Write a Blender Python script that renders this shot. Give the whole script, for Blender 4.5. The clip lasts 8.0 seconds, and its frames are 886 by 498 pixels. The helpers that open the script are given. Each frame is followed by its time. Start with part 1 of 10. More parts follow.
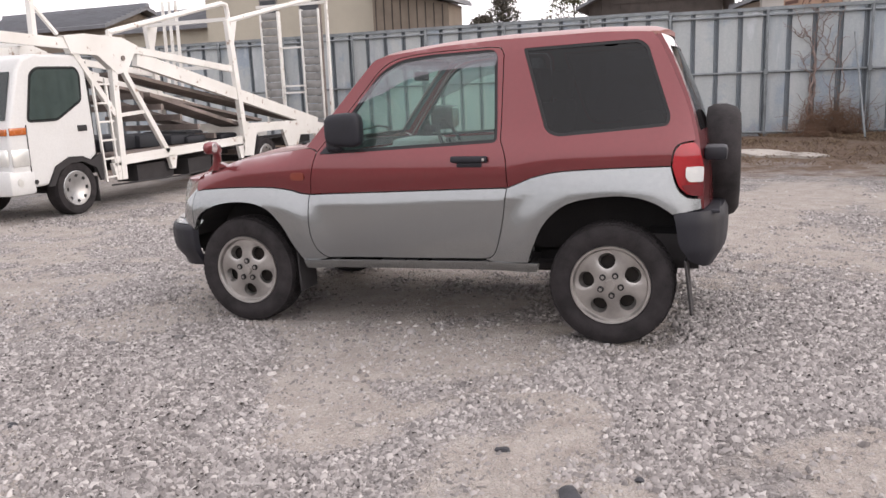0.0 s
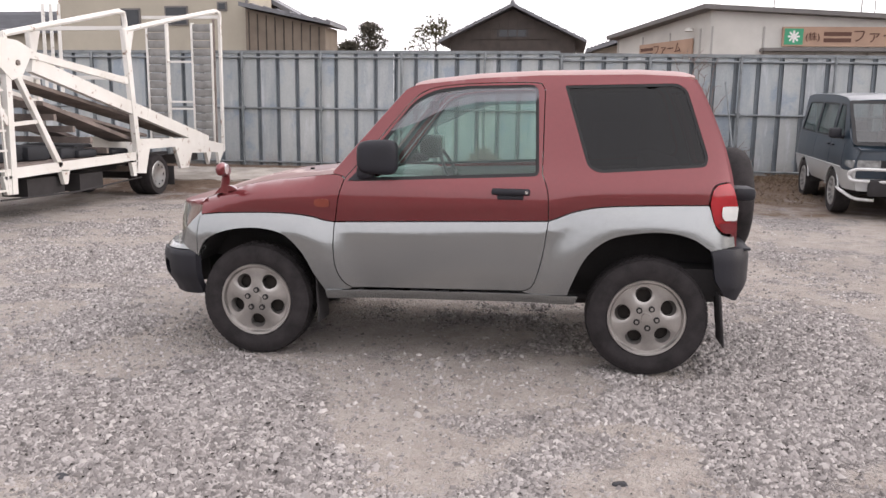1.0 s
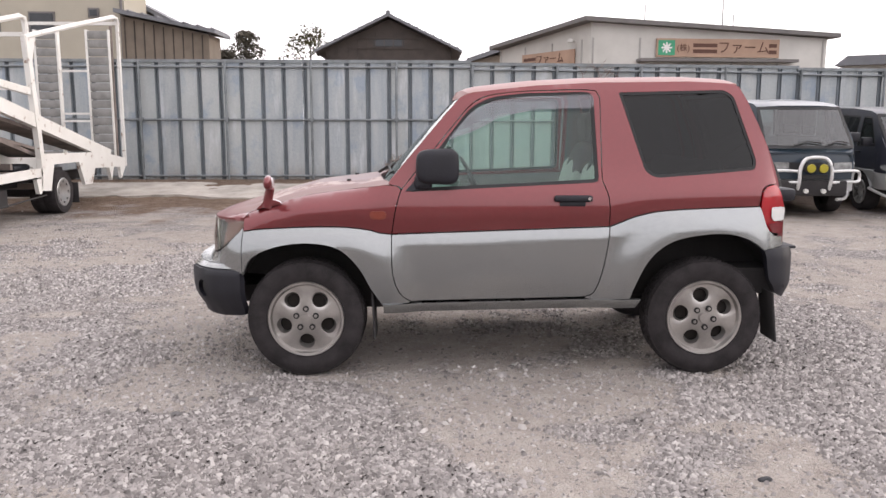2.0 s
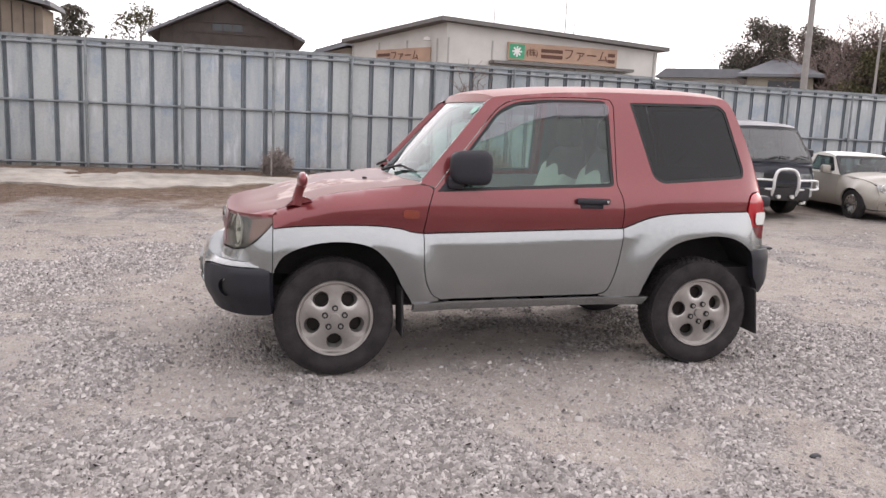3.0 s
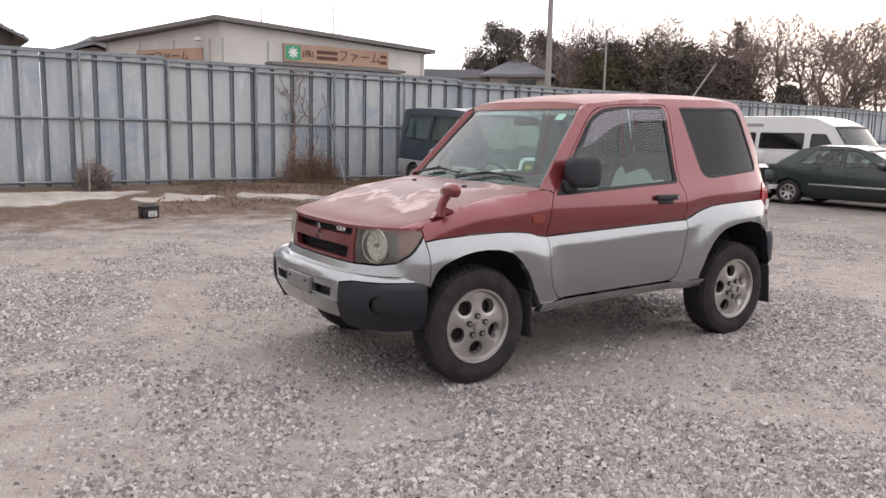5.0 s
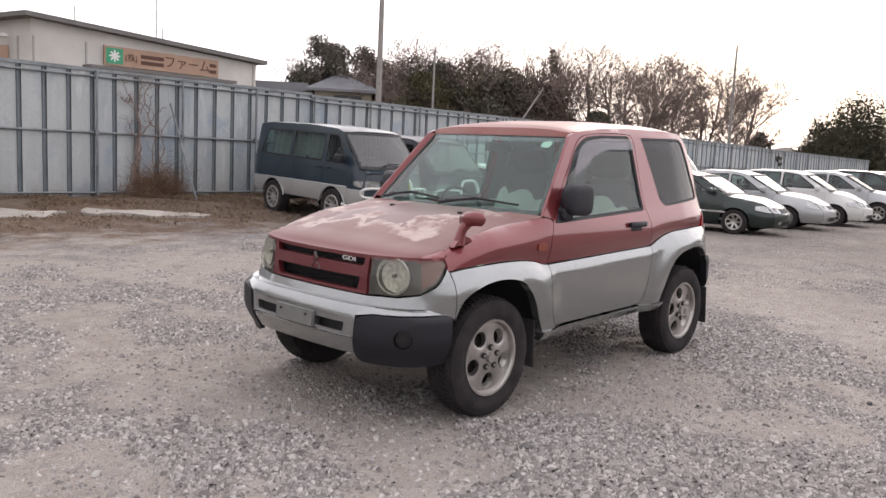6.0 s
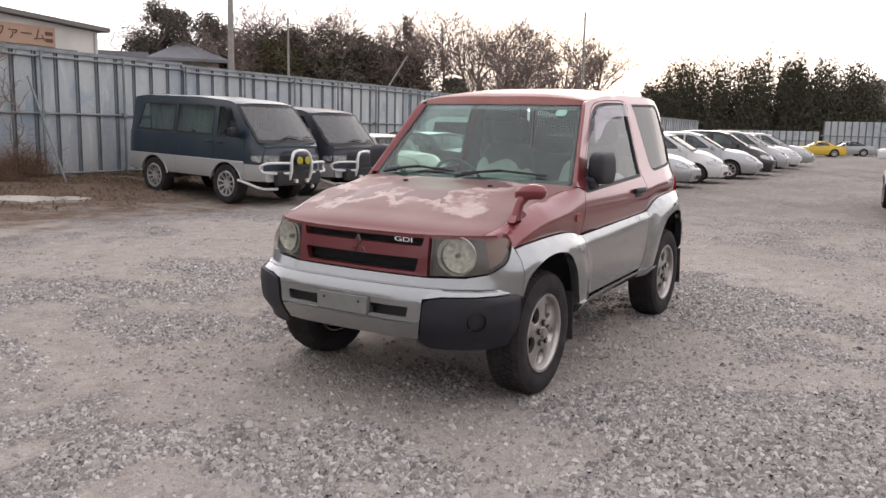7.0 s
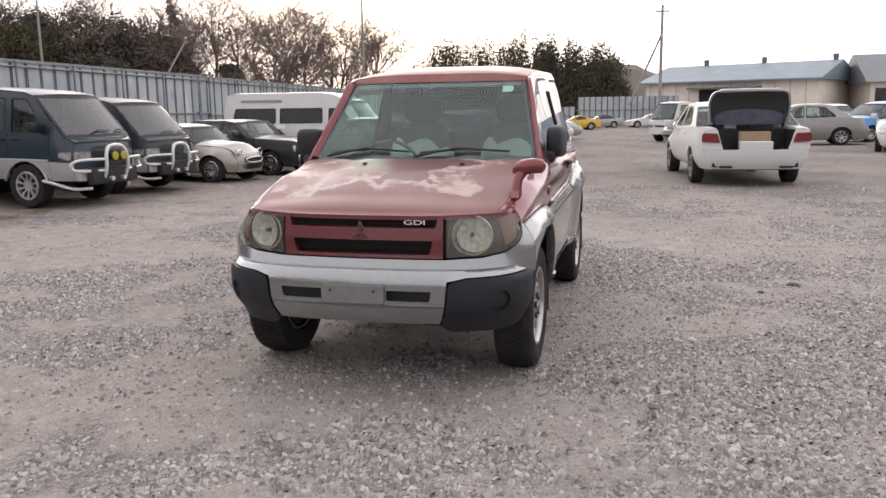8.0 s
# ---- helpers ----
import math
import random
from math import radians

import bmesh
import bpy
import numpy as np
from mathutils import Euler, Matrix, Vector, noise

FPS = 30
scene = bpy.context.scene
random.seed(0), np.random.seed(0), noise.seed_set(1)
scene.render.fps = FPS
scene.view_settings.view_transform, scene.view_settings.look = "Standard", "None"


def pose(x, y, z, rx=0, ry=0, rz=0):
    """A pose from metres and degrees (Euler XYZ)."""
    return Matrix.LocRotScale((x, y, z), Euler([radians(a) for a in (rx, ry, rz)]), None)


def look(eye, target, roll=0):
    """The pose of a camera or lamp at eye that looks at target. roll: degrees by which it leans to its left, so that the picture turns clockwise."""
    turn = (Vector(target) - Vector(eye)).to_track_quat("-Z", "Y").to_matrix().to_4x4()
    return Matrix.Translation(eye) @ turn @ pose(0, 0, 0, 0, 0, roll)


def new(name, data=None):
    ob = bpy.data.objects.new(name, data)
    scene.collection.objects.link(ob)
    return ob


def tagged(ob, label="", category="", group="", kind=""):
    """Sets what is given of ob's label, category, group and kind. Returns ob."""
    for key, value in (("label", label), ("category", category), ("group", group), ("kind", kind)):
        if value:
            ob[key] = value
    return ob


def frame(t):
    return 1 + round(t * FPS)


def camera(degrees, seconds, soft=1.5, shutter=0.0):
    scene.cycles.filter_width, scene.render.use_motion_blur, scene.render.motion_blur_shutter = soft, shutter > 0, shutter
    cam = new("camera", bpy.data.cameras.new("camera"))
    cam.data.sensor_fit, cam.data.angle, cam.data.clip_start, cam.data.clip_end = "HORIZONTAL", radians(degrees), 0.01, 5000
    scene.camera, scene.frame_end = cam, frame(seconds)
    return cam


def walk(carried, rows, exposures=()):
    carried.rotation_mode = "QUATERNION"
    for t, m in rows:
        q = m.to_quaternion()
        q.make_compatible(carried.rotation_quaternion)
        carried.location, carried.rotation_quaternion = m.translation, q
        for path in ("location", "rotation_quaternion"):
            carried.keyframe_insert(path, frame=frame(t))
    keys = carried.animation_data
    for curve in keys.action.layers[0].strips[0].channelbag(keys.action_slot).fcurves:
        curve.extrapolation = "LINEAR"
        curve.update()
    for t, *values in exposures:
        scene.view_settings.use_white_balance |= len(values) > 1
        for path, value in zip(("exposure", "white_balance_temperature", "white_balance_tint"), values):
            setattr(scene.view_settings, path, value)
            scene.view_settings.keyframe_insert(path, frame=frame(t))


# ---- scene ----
cam = camera(58.1, 8.0)
PATH = [
    (0, (2.875, -5.018, 1.406), (2.202, -3.176, 1.015), -2.4),
    (0.5, (2.347, -5.162, 1.441), (1.865, -3.256, 1.073), -0.2),
    (1, (1.794, -5.236, 1.448), (1.502, -3.286, 1.113), 0.7),
    (1.5, (1.233, -5.214, 1.451), (1.106, -3.245, 1.126), 1.1),
    (1.7, (1.015, -5.23, 1.432), (0.953, -3.26, 1.12), 0.9),
    (2.8, (-0.243, -5.18, 1.437), (0.139, -3.244, 1.12), 0.9),
    (3, (-0.486, -5.152, 1.452), (-0.006, -3.236, 1.136), 2.5),
    (3.5, (-1.073, -5.043, 1.43), (-0.413, -3.18, 1.122), -0.2),
    (4, (-1.646, -4.866, 1.436), (-0.876, -3.046, 1.125), 0.5),
    (4.2, (-1.841, -4.782, 1.463), (-1.014, -2.989, 1.143), 1.8),
    (5.3, (-2.879, -4.138, 1.428), (-1.653, -2.584, 1.136), 0.8),
    (5.5, (-3.04, -3.969, 1.465), (-1.72, -2.495, 1.173), 1.4),
    (6, (-3.368, -3.489, 1.458), (-1.906, -2.145, 1.213), 2.7),
    (6.5, (-3.686, -3.023, 1.455), (-2.117, -1.81, 1.2), 1.8),
    (7, (-3.881, -2.494, 1.438), (-2.192, -1.469, 1.13), 1.3),
    (7.5, (-4.074, -1.942, 1.419), (-2.272, -1.138, 1.088), -0.7),
    (8, (-4.251, -1.375, 1.396), (-2.345, -0.873, 1.054), -0.8),
]
walk(cam, [(t, look(eye, target, roll)) for t, eye, target, roll in PATH], exposures=((0, 0.30), (3.5, 0.37), (4.2, 0.33), (5.5, 0.16), (6, 0.10), (6.5, 0.04), (7, 0.03), (8, 0.04)))

# ---- light ----
world = bpy.data.worlds.new("overcast_sky")
world.use_nodes = True
scene.world = world
wn = world.node_tree
wn.nodes.clear()
w_out = wn.nodes.new("ShaderNodeOutputWorld")
w_bg = wn.nodes.new("ShaderNodeBackground")
w_sky = wn.nodes.new("ShaderNodeTexSky")
w_sky.sky_type = "NISHITA"
w_sky.sun_disc = False
w_sky.sun_elevation = radians(14)
w_sky.sun_rotation = radians(70)
w_sky.air_density = 1.0
w_sky.dust_density = 4.0
w_gain = wn.nodes.new("ShaderNodeMix")
w_gain.data_type = "RGBA"
w_gain.blend_type = "MULTIPLY"
w_gain.inputs[0].default_value = 1.0
w_gain.inputs[7].default_value = (0.09, 0.09, 0.09, 1)
w_cloud = wn.nodes.new("ShaderNodeTexNoise")
w_cloud.inputs["Scale"].default_value = 1.6
w_cloud.inputs["Detail"].default_value = 5
w_map = wn.nodes.new("ShaderNodeMapping")
w_map.inputs["Scale"].default_value = (1, 1, 3.5)
w_tc = wn.nodes.new("ShaderNodeTexCoord")
w_ramp = wn.nodes.new("ShaderNodeValToRGB")
w_ramp.color_ramp.elements[0].position = 0.25
w_ramp.color_ramp.elements[0].color = (0.92, 0.86, 0.90, 1)
w_ramp.color_ramp.elements[1].position = 0.7
w_ramp.color_ramp.elements[1].color = (1.0, 0.955, 0.985, 1)
w_mix = wn.nodes.new("ShaderNodeMix")
w_mix.data_type = "RGBA"
w_mix.inputs[0].default_value = 0.86
wn.links.new(w_tc.outputs["Generated"], w_map.inputs["Vector"])
wn.links.new(w_map.outputs["Vector"], w_cloud.inputs["Vector"])
wn.links.new(w_cloud.outputs["Fac"], w_ramp.inputs["Fac"])
# the cloud is thinner and brighter towards the low sun
w_dot = wn.nodes.new("ShaderNodeVectorMath")
w_dot.operation = "DOT_PRODUCT"
w_dot.inputs[1].default_value = (0.88, 0.32, 0.34)
wn.links.new(w_tc.outputs["Generated"], w_dot.inputs[0])
w_glow = wn.nodes.new("ShaderNodeMapRange")
w_glow.inputs["From Min"].default_value = -1.0
w_glow.inputs["From Max"].default_value = 1.0
w_glow.inputs["To Min"].default_value = 0.70
w_glow.inputs["To Max"].default_value = 1.27
wn.links.new(w_dot.outputs["Value"], w_glow.inputs["Value"])
w_lit = wn.nodes.new("ShaderNodeMix")
w_lit.data_type = "RGBA"
w_lit.blend_type = "MULTIPLY"
w_lit.inputs[0].default_value = 1.0
wn.links.new(w_ramp.outputs["Color"], w_lit.inputs[6])
wn.links.new(w_glow.outputs[0], w_lit.inputs[7])
wn.links.new(w_sky.outputs["Color"], w_gain.inputs[6])
wn.links.new(w_gain.outputs[2], w_mix.inputs[6])
wn.links.new(w_lit.outputs[2], w_mix.inputs[7])
wn.links.new(w_mix.outputs[2], w_bg.inputs["Color"])
w_bg.inputs["Strength"].default_value = 1.7
wn.links.new(w_bg.outputs["Background"], w_out.inputs["Surface"])

sun_data = bpy.data.lights.new("sun", "SUN")
sun_data.energy = 0.6
sun_data.angle = radians(25)
sun_data.color = (1.0, 0.89, 0.84)
sun_lamp = new("sun", sun_data)
sun_lamp.matrix_world = look((60, 22, 22), (0, 0, 0))

# ---- materials ----


def node_mat(name):
    m = bpy.data.materials.new(name)
    m.use_nodes = True
    n = m.node_tree
    return m, n, n.nodes["Principled BSDF"]


def set_in(b, **kw):
    for key, value in kw.items():
        b.inputs[key.replace("_", " ")].default_value = value


def coords(n, scale=(1, 1, 1), kind="Object"):
    tc = n.nodes.new("ShaderNodeTexCoord")
    mp = n.nodes.new("ShaderNodeMapping")
    mp.inputs["Scale"].default_value = scale
    n.links.new(tc.outputs[kind], mp.inputs["Vector"])
    return mp.outputs["Vector"]


def noise_tex(n, vec, scale, detail=4.0, rough=0.55):
    t = n.nodes.new("ShaderNodeTexNoise")
    t.inputs["Scale"].default_value = scale
    t.inputs["Detail"].default_value = detail
    t.inputs["Roughness"].default_value = rough
    if vec is not None:
        n.links.new(vec, t.inputs["Vector"])
    return t.outputs["Fac"]


def ramp(n, fac, stops):
    r = n.nodes.new("ShaderNodeValToRGB")
    e = r.color_ramp.elements
    while len(e) < len(stops):
        e.new(0.5)
    for k, (p, c) in enumerate(stops):
        e[k].position = p
        e[k].color = (c[0], c[1], c[2], 1) if hasattr(c, "__len__") else (c, c, c, 1)
    n.links.new(fac, r.inputs["Fac"])
    return r.outputs["Color"]


def mix_col(n, fac, a, b, mode="MIX"):
    m = n.nodes.new("ShaderNodeMix")
    m.data_type = "RGBA"
    m.blend_type = mode
    for sock, v in ((m.inputs[0], fac), (m.inputs[6], a), (m.inputs[7], b)):
        if isinstance(v, (int, float)):
            sock.default_value = v if sock == m.inputs[0] else (v, v, v, 1)
        elif isinstance(v, tuple):
            sock.default_value = (v[0], v[1], v[2], 1)
        else:
            n.links.new(v, sock)
    return m.outputs[2]


def bump(n, b, height, strength=0.3, dist=0.01):
    k = n.nodes.new("ShaderNodeBump")
    k.inputs["Strength"].default_value = strength
    k.inputs["Distance"].default_value = dist
    n.links.new(height, k.inputs["Height"])
    n.links.new(k.outputs["Normal"], b.inputs["Normal"])
    return k


def obj_random(n):
    return n.nodes.new("ShaderNodeObjectInfo").outputs["Random"]


def island_random(n):
    return n.nodes.new("ShaderNodeNewGeometry").outputs["Random Per Island"]


def plain(name, col, rough=0.5, metal=0.0, var=0.25, scale=6.0, relief=0.0, coat=0.0, spec=0.5):
    """A surface of one colour with faint stains and grain."""
    m, n, b = node_mat(name)
    v = coords(n)
    big = noise_tex(n, v, scale, 5)
    small = noise_tex(n, v, scale * 14, 3)
    c = ramp(n, big, [(0.3, tuple(x * (1 - var) for x in col)), (0.72, tuple(min(1, x * (1 + var * 0.6)) for x in col))])
    c = mix_col(n, 0.25 * min(1, var * 3), c, ramp(n, small, [(0.35, tuple(x * (1 - var) for x in col)), (0.65, col)]))
    n.links.new(c, b.inputs["Base Color"])
    r = n.nodes.new("ShaderNodeMapRange")
    r.inputs["To Min"].default_value = max(0.02, rough - 0.08)
    r.inputs["To Max"].default_value = min(1, rough + 0.1)
    n.links.new(big, r.inputs["Value"])
    n.links.new(r.outputs[0], b.inputs["Roughness"])
    set_in(b, Metallic=metal)
    b.inputs["Coat Weight"].default_value = coat
    b.inputs["Coat Roughness"].default_value = 0.06
    b.inputs["Specular IOR Level"].default_value = spec
    if relief:
        bump(n, b, small, relief, 0.004)
    return m


def paint(name, col, rough=0.35, metal=0.0, coat=0.6, dust=0.25, dustcol=(0.42, 0.38, 0.34), gloss=(0.05, 0.28)):
    """Car paint with clear coat, thin dust and faint stains."""
    m, n, b = node_mat(name)
    v = coords(n)
    big = noise_tex(n, v, 2.3, 6)
    fine = noise_tex(n, v, 40, 4)
    c = mix_col(n, ramp(n, big, [(0.35, 0.0), (0.75, dust)]), col, dustcol)
    c = mix_col(n, 0.12, c, ramp(n, fine, [(0.3, tuple(x * 0.6 for x in col)), (0.7, tuple(min(1, x * 1.25) for x in col))]))
    n.links.new(c, b.inputs["Base Color"])
    set_in(b, Roughness=rough, Metallic=metal)
    b.inputs["Coat Weight"].default_value = coat
    n.links.new(ramp(n, big, [(0.3, gloss[0]), (0.8, gloss[1])]), b.inputs["Coat Roughness"])
    return m


def glass(name, tint=(0.75, 0.85, 0.8), clear=0.85, rough=0.02, haze=0.0, haze_col=(0.5, 0.5, 0.5), ior=1.52):
    """A thin pane: tinted see-through with a mirror-like gloss at a slant."""
    m, n, b = node_mat(name)
    n.nodes.remove(b)
    out = n.nodes["Material Output"]
    tr = n.nodes.new("ShaderNodeBsdfTransparent")
    tr.inputs["Color"].default_value = (tint[0] * clear, tint[1] * clear, tint[2] * clear, 1)
    gl = n.nodes.new("ShaderNodeBsdfGlossy")
    gl.inputs["Roughness"].default_value = rough
    # the same gloss from either side of the pane
    lw = n.nodes.new("ShaderNodeLayerWeight")
    lw.inputs["Blend"].default_value = 0.5
    fifth = n.nodes.new("ShaderNodeMath")
    fifth.operation = "POWER"
    fifth.inputs[1].default_value = 5.0
    n.links.new(lw.outputs["Facing"], fifth.inputs[0])
    f0 = ((ior - 1) / (ior + 1)) ** 2
    fr = n.nodes.new("ShaderNodeMath")
    fr.operation = "MULTIPLY_ADD"
    fr.inputs[1].default_value = 1 - f0
    fr.inputs[2].default_value = f0
    n.links.new(fifth.outputs[0], fr.inputs[0])
    mx = n.nodes.new("ShaderNodeMixShader")
    n.links.new(fr.outputs[0], mx.inputs[0])
    body = tr.outputs[0]
    if haze:
        df = n.nodes.new("ShaderNodeBsdfDiffuse")
        df.inputs["Color"].default_value = (*haze_col, 1)
        hz = n.nodes.new("ShaderNodeMixShader")
        hz.inputs[0].default_value = haze
        n.links.new(body, hz.inputs[1])
        n.links.new(df.outputs[0], hz.inputs[2])
        body = hz.outputs[0]
    n.links.new(body, mx.inputs[1])
    n.links.new(gl.outputs[0], mx.inputs[2])
    n.links.new(mx.outputs[0], out.inputs["Surface"])
    return m


def make_fence_mat():
    m, n, b = node_mat("galvanised_sheet")
    v = coords(n, (1, 1, 1))
    rnd = obj_random(n)
    off = n.nodes.new("ShaderNodeVectorMath")
    off.operation = "MULTIPLY_ADD"
    comb = n.nodes.new("ShaderNodeCombineXYZ")
    for k in range(3):
        n.links.new(rnd, comb.inputs[k])
    off.inputs[1].default_value = (37.0, 11.0, 23.0)
    n.links.new(comb.outputs[0], off.inputs[0])
    n.links.new(v, off.inputs[2])
    vec = off.outputs[0]
    st = n.nodes.new("ShaderNodeMapping")
    st.inputs["Scale"].default_value = (3.0, 1, 0.5)
    n.links.new(vec, st.inputs["Vector"])
    streak = noise_tex(n, st.outputs[0], 2.2, 6, 0.6)
    blot = noise_tex(n, vec, 1.3, 5, 0.6)
    fine = noise_tex(n, vec, 30, 4)
    base = ramp(n, rnd, [(0.0, (0.31, 0.345, 0.37)), (0.35, (0.40, 0.43, 0.435)), (0.7, (0.46, 0.48, 0.475)), (1.0, (0.28, 0.33, 0.375))])
    base = mix_col(n, ramp(n, streak, [(0.4, 0.0), (0.70, 0.75)]), base, (0.50, 0.515, 0.505))
    blue = mix_col(n, ramp(n, blot, [(0.53, 0.0), (0.63, 0.65)]), base, (0.23, 0.30, 0.39))
    white = mix_col(n, ramp(n, noise_tex(n, st.outputs[0], 0.9, 7, 0.62), [(0.57, 0.0), (0.66, 0.85)]), blue, (0.62, 0.645, 0.67))
    sep = n.nodes.new("ShaderNodeSeparateXYZ")
    n.links.new(v, sep.inputs[0])
    low = n.nodes.new("ShaderNodeMapRange")
    low.inputs["From Min"].default_value = 0.35
    low.inputs["From Max"].default_value = 0.0
    n.links.new(sep.outputs["Z"], low.inputs["Value"])
    rustmask = n.nodes.new("ShaderNodeMath")
    rustmask.operation = "MULTIPLY"
    n.links.new(low.outputs[0], rustmask.inputs[0])
    n.links.new(ramp(n, streak, [(0.4, 0.0), (0.6, 0.7)]), rustmask.inputs[1])
    c = mix_col(n, rustmask.outputs[0], white, (0.22, 0.16, 0.11))
    c = mix_col(n, 0.25, c, ramp(n, fine, [(0.3, (0.22, 0.25, 0.27)), (0.7, (0.45, 0.47, 0.47))]))
    n.links.new(c, b.inputs["Base Color"])
    set_in(b, Roughness=0.55, Metallic=0.25)
    bump(n, b, blot, 0.15, 0.02)
    return m


def make_ground_mat():
    m, n, b = node_mat("gravel_and_dirt")
    v = coords(n)

    def op(kind, a, k, c=0.0):
        q = n.nodes.new("ShaderNodeMath")
        q.operation = kind
        for sock, val in ((q.inputs[0], a), (q.inputs[1], k), (q.inputs[2], c)):
            if isinstance(val, (int, float)):
                sock.default_value = val
            else:
                n.links.new(val, sock)
        return q.outputs[0]

    def cells(scale, vec):
        t = n.nodes.new("ShaderNodeTexVoronoi")
        t.inputs["Scale"].default_value = scale
        n.links.new(vec, t.inputs["Vector"])
        sp = n.nodes.new("ShaderNodeSeparateColor")
        n.links.new(t.outputs["Color"], sp.inputs[0])
        return sp.outputs[0], t.outputs["Distance"]

    warp = n.nodes.new("ShaderNodeTexNoise")
    warp.inputs["Scale"].default_value = 14
    n.links.new(v, warp.inputs["Vector"])
    wv = n.nodes.new("ShaderNodeVectorMath")
    wv.operation = "MULTIPLY_ADD"
    wv.inputs[1].default_value = (0.05, 0.05, 0.05)
    n.links.new(warp.outputs["Color"], wv.inputs[0])
    n.links.new(v, wv.inputs[2])
    vec = wv.outputs[0]
    c1, d1 = cells(30, vec)
    c2, d2 = cells(55, vec)
    c3, d3 = cells(110, vec)
    grey = [(0.0, (0.09, 0.084, 0.084)), (0.22, (0.19, 0.176, 0.172)), (0.7, (0.33, 0.306, 0.296)), (1.0, (0.52, 0.49, 0.47))]
    stone = ramp(n, c1, grey)
    stone2 = ramp(n, c2, grey)
    grit = mix_col(n, ramp(n, noise_tex(n, v, 6, 4), [(0.42, 0.0), (0.58, 1.0)]), stone, stone2)
    dirt = ramp(n, noise_tex(n, v, 5, 9, 0.7), [(0.3, (0.28, 0.238, 0.207)), (0.52, (0.395, 0.351, 0.313)), (0.75, (0.50, 0.456, 0.413))])
    dirt = mix_col(n, ramp(n, c3, [(0.62, 0.0), (0.9, 0.55)]), dirt, ramp(n, c3, [(0.62, (0.15, 0.135, 0.125)), (0.8, (0.25, 0.235, 0.22)), (1.0, (0.55, 0.52, 0.49))]))
    # loose stone against trodden dirt
    patch = op("MULTIPLY_ADD", noise_tex(n, v, 1.9, 6, 0.65), 0.55, noise_tex(n, v, 0.42, 6, 0.62))
    patch = op("MULTIPLY_ADD", noise_tex(n, v, 11, 5, 0.7), 0.28, patch)
    # how much loose stone lies there
    loose = n.nodes.new("ShaderNodeAttribute")
    loose.attribute_name = "loose_stone"
    patch = op("MULTIPLY_ADD", loose.outputs["Fac"], 0.42, op("SUBTRACT", patch, 0.11))
    mask = ramp(n, patch, [(0.86, 0.0), (1.02, 1.0)])
    c = mix_col(n, mask, dirt, grit)
    big = noise_tex(n, v, 0.16, 5)
    c = mix_col(n, 0.24, c, ramp(n, big, [(0.35, (0.27, 0.24, 0.22)), (0.65, (0.46, 0.43, 0.41))]))
    # brown earth bank along the fence
    sep = n.nodes.new("ShaderNodeSeparateXYZ")
    n.links.new(v, sep.inputs[0])
    near = n.nodes.new("ShaderNodeMapRange")
    near.inputs["From Min"].default_value = 5.6
    near.inputs["From Max"].default_value = 10.8
    n.links.new(sep.outputs["Y"], near.inputs["Value"])
    soil = ramp(n, op("MULTIPLY_ADD", near.outputs[0], 0.6, noise_tex(n, v, 1.3, 6, 0.65)), [(0.64, 0.0), (0.86, 1.0)])
    earth = ramp(n, noise_tex(n, v, 8, 8, 0.7), [(0.3, (0.115, 0.08, 0.058)), (0.55, (0.20, 0.145, 0.11)), (0.8, (0.31, 0.245, 0.195))])
    c = mix_col(n, soil, c, earth)
    # darker trodden earth between the parked rows
    lane = n.nodes.new("ShaderNodeMapRange")
    lane.inputs["From Min"].default_value = 4.5
    lane.inputs["From Max"].default_value = 13.0
    n.links.new(sep.outputs["X"], lane.inputs["Value"])
    trodden = ramp(n, op("MULTIPLY_ADD", lane.outputs[0], 0.55, noise_tex(n, v, 0.5, 7, 0.65)), [(0.5, 0.0), (0.95, 0.6)])
    c = mix_col(n, trodden, c, ramp(n, noise_tex(n, v, 3, 8, 0.7), [(0.3, (0.17, 0.15, 0.135)), (0.7, (0.33, 0.295, 0.265))]))
    n.links.new(c, b.inputs["Base Color"])
    set_in(b, Roughness=0.95)
    b.inputs["Specular IOR Level"].default_value = 0.15
    h = op("MULTIPLY", op("MULTIPLY_ADD", d1, 1.0, d2), op("MULTIPLY_ADD", mask, 0.8, 0.2))
    h = op("MULTIPLY_ADD", c1, -0.5, h)
    h = op("MULTIPLY_ADD", d3, 0.45, h)
    h = op("MULTIPLY_ADD", noise_tex(n, v, 7, 6, 0.7), -2.2, h)
    k = bump(n, b, h, 1.0, 0.022)
    k.invert = True
    return m


def make_stone_mat():
    m, n, b = node_mat("gravel_stone")
    r = island_random(n)
    c = ramp(n, r, [(0.0, (0.075, 0.071, 0.074)), (0.24, (0.185, 0.173, 0.171)), (0.8, (0.375, 0.351, 0.342)), (1.0, (0.57, 0.54, 0.52))])
    v = coords(n)
    c = mix_col(n, 0.25, c, ramp(n, noise_tex(n, v, 1.2, 6), [(0.3, (0.29, 0.25, 0.22)), (0.7, (0.43, 0.39, 0.36))]))
    n.links.new(c, b.inputs["Base Color"])
    set_in(b, Roughness=0.9)
    return m


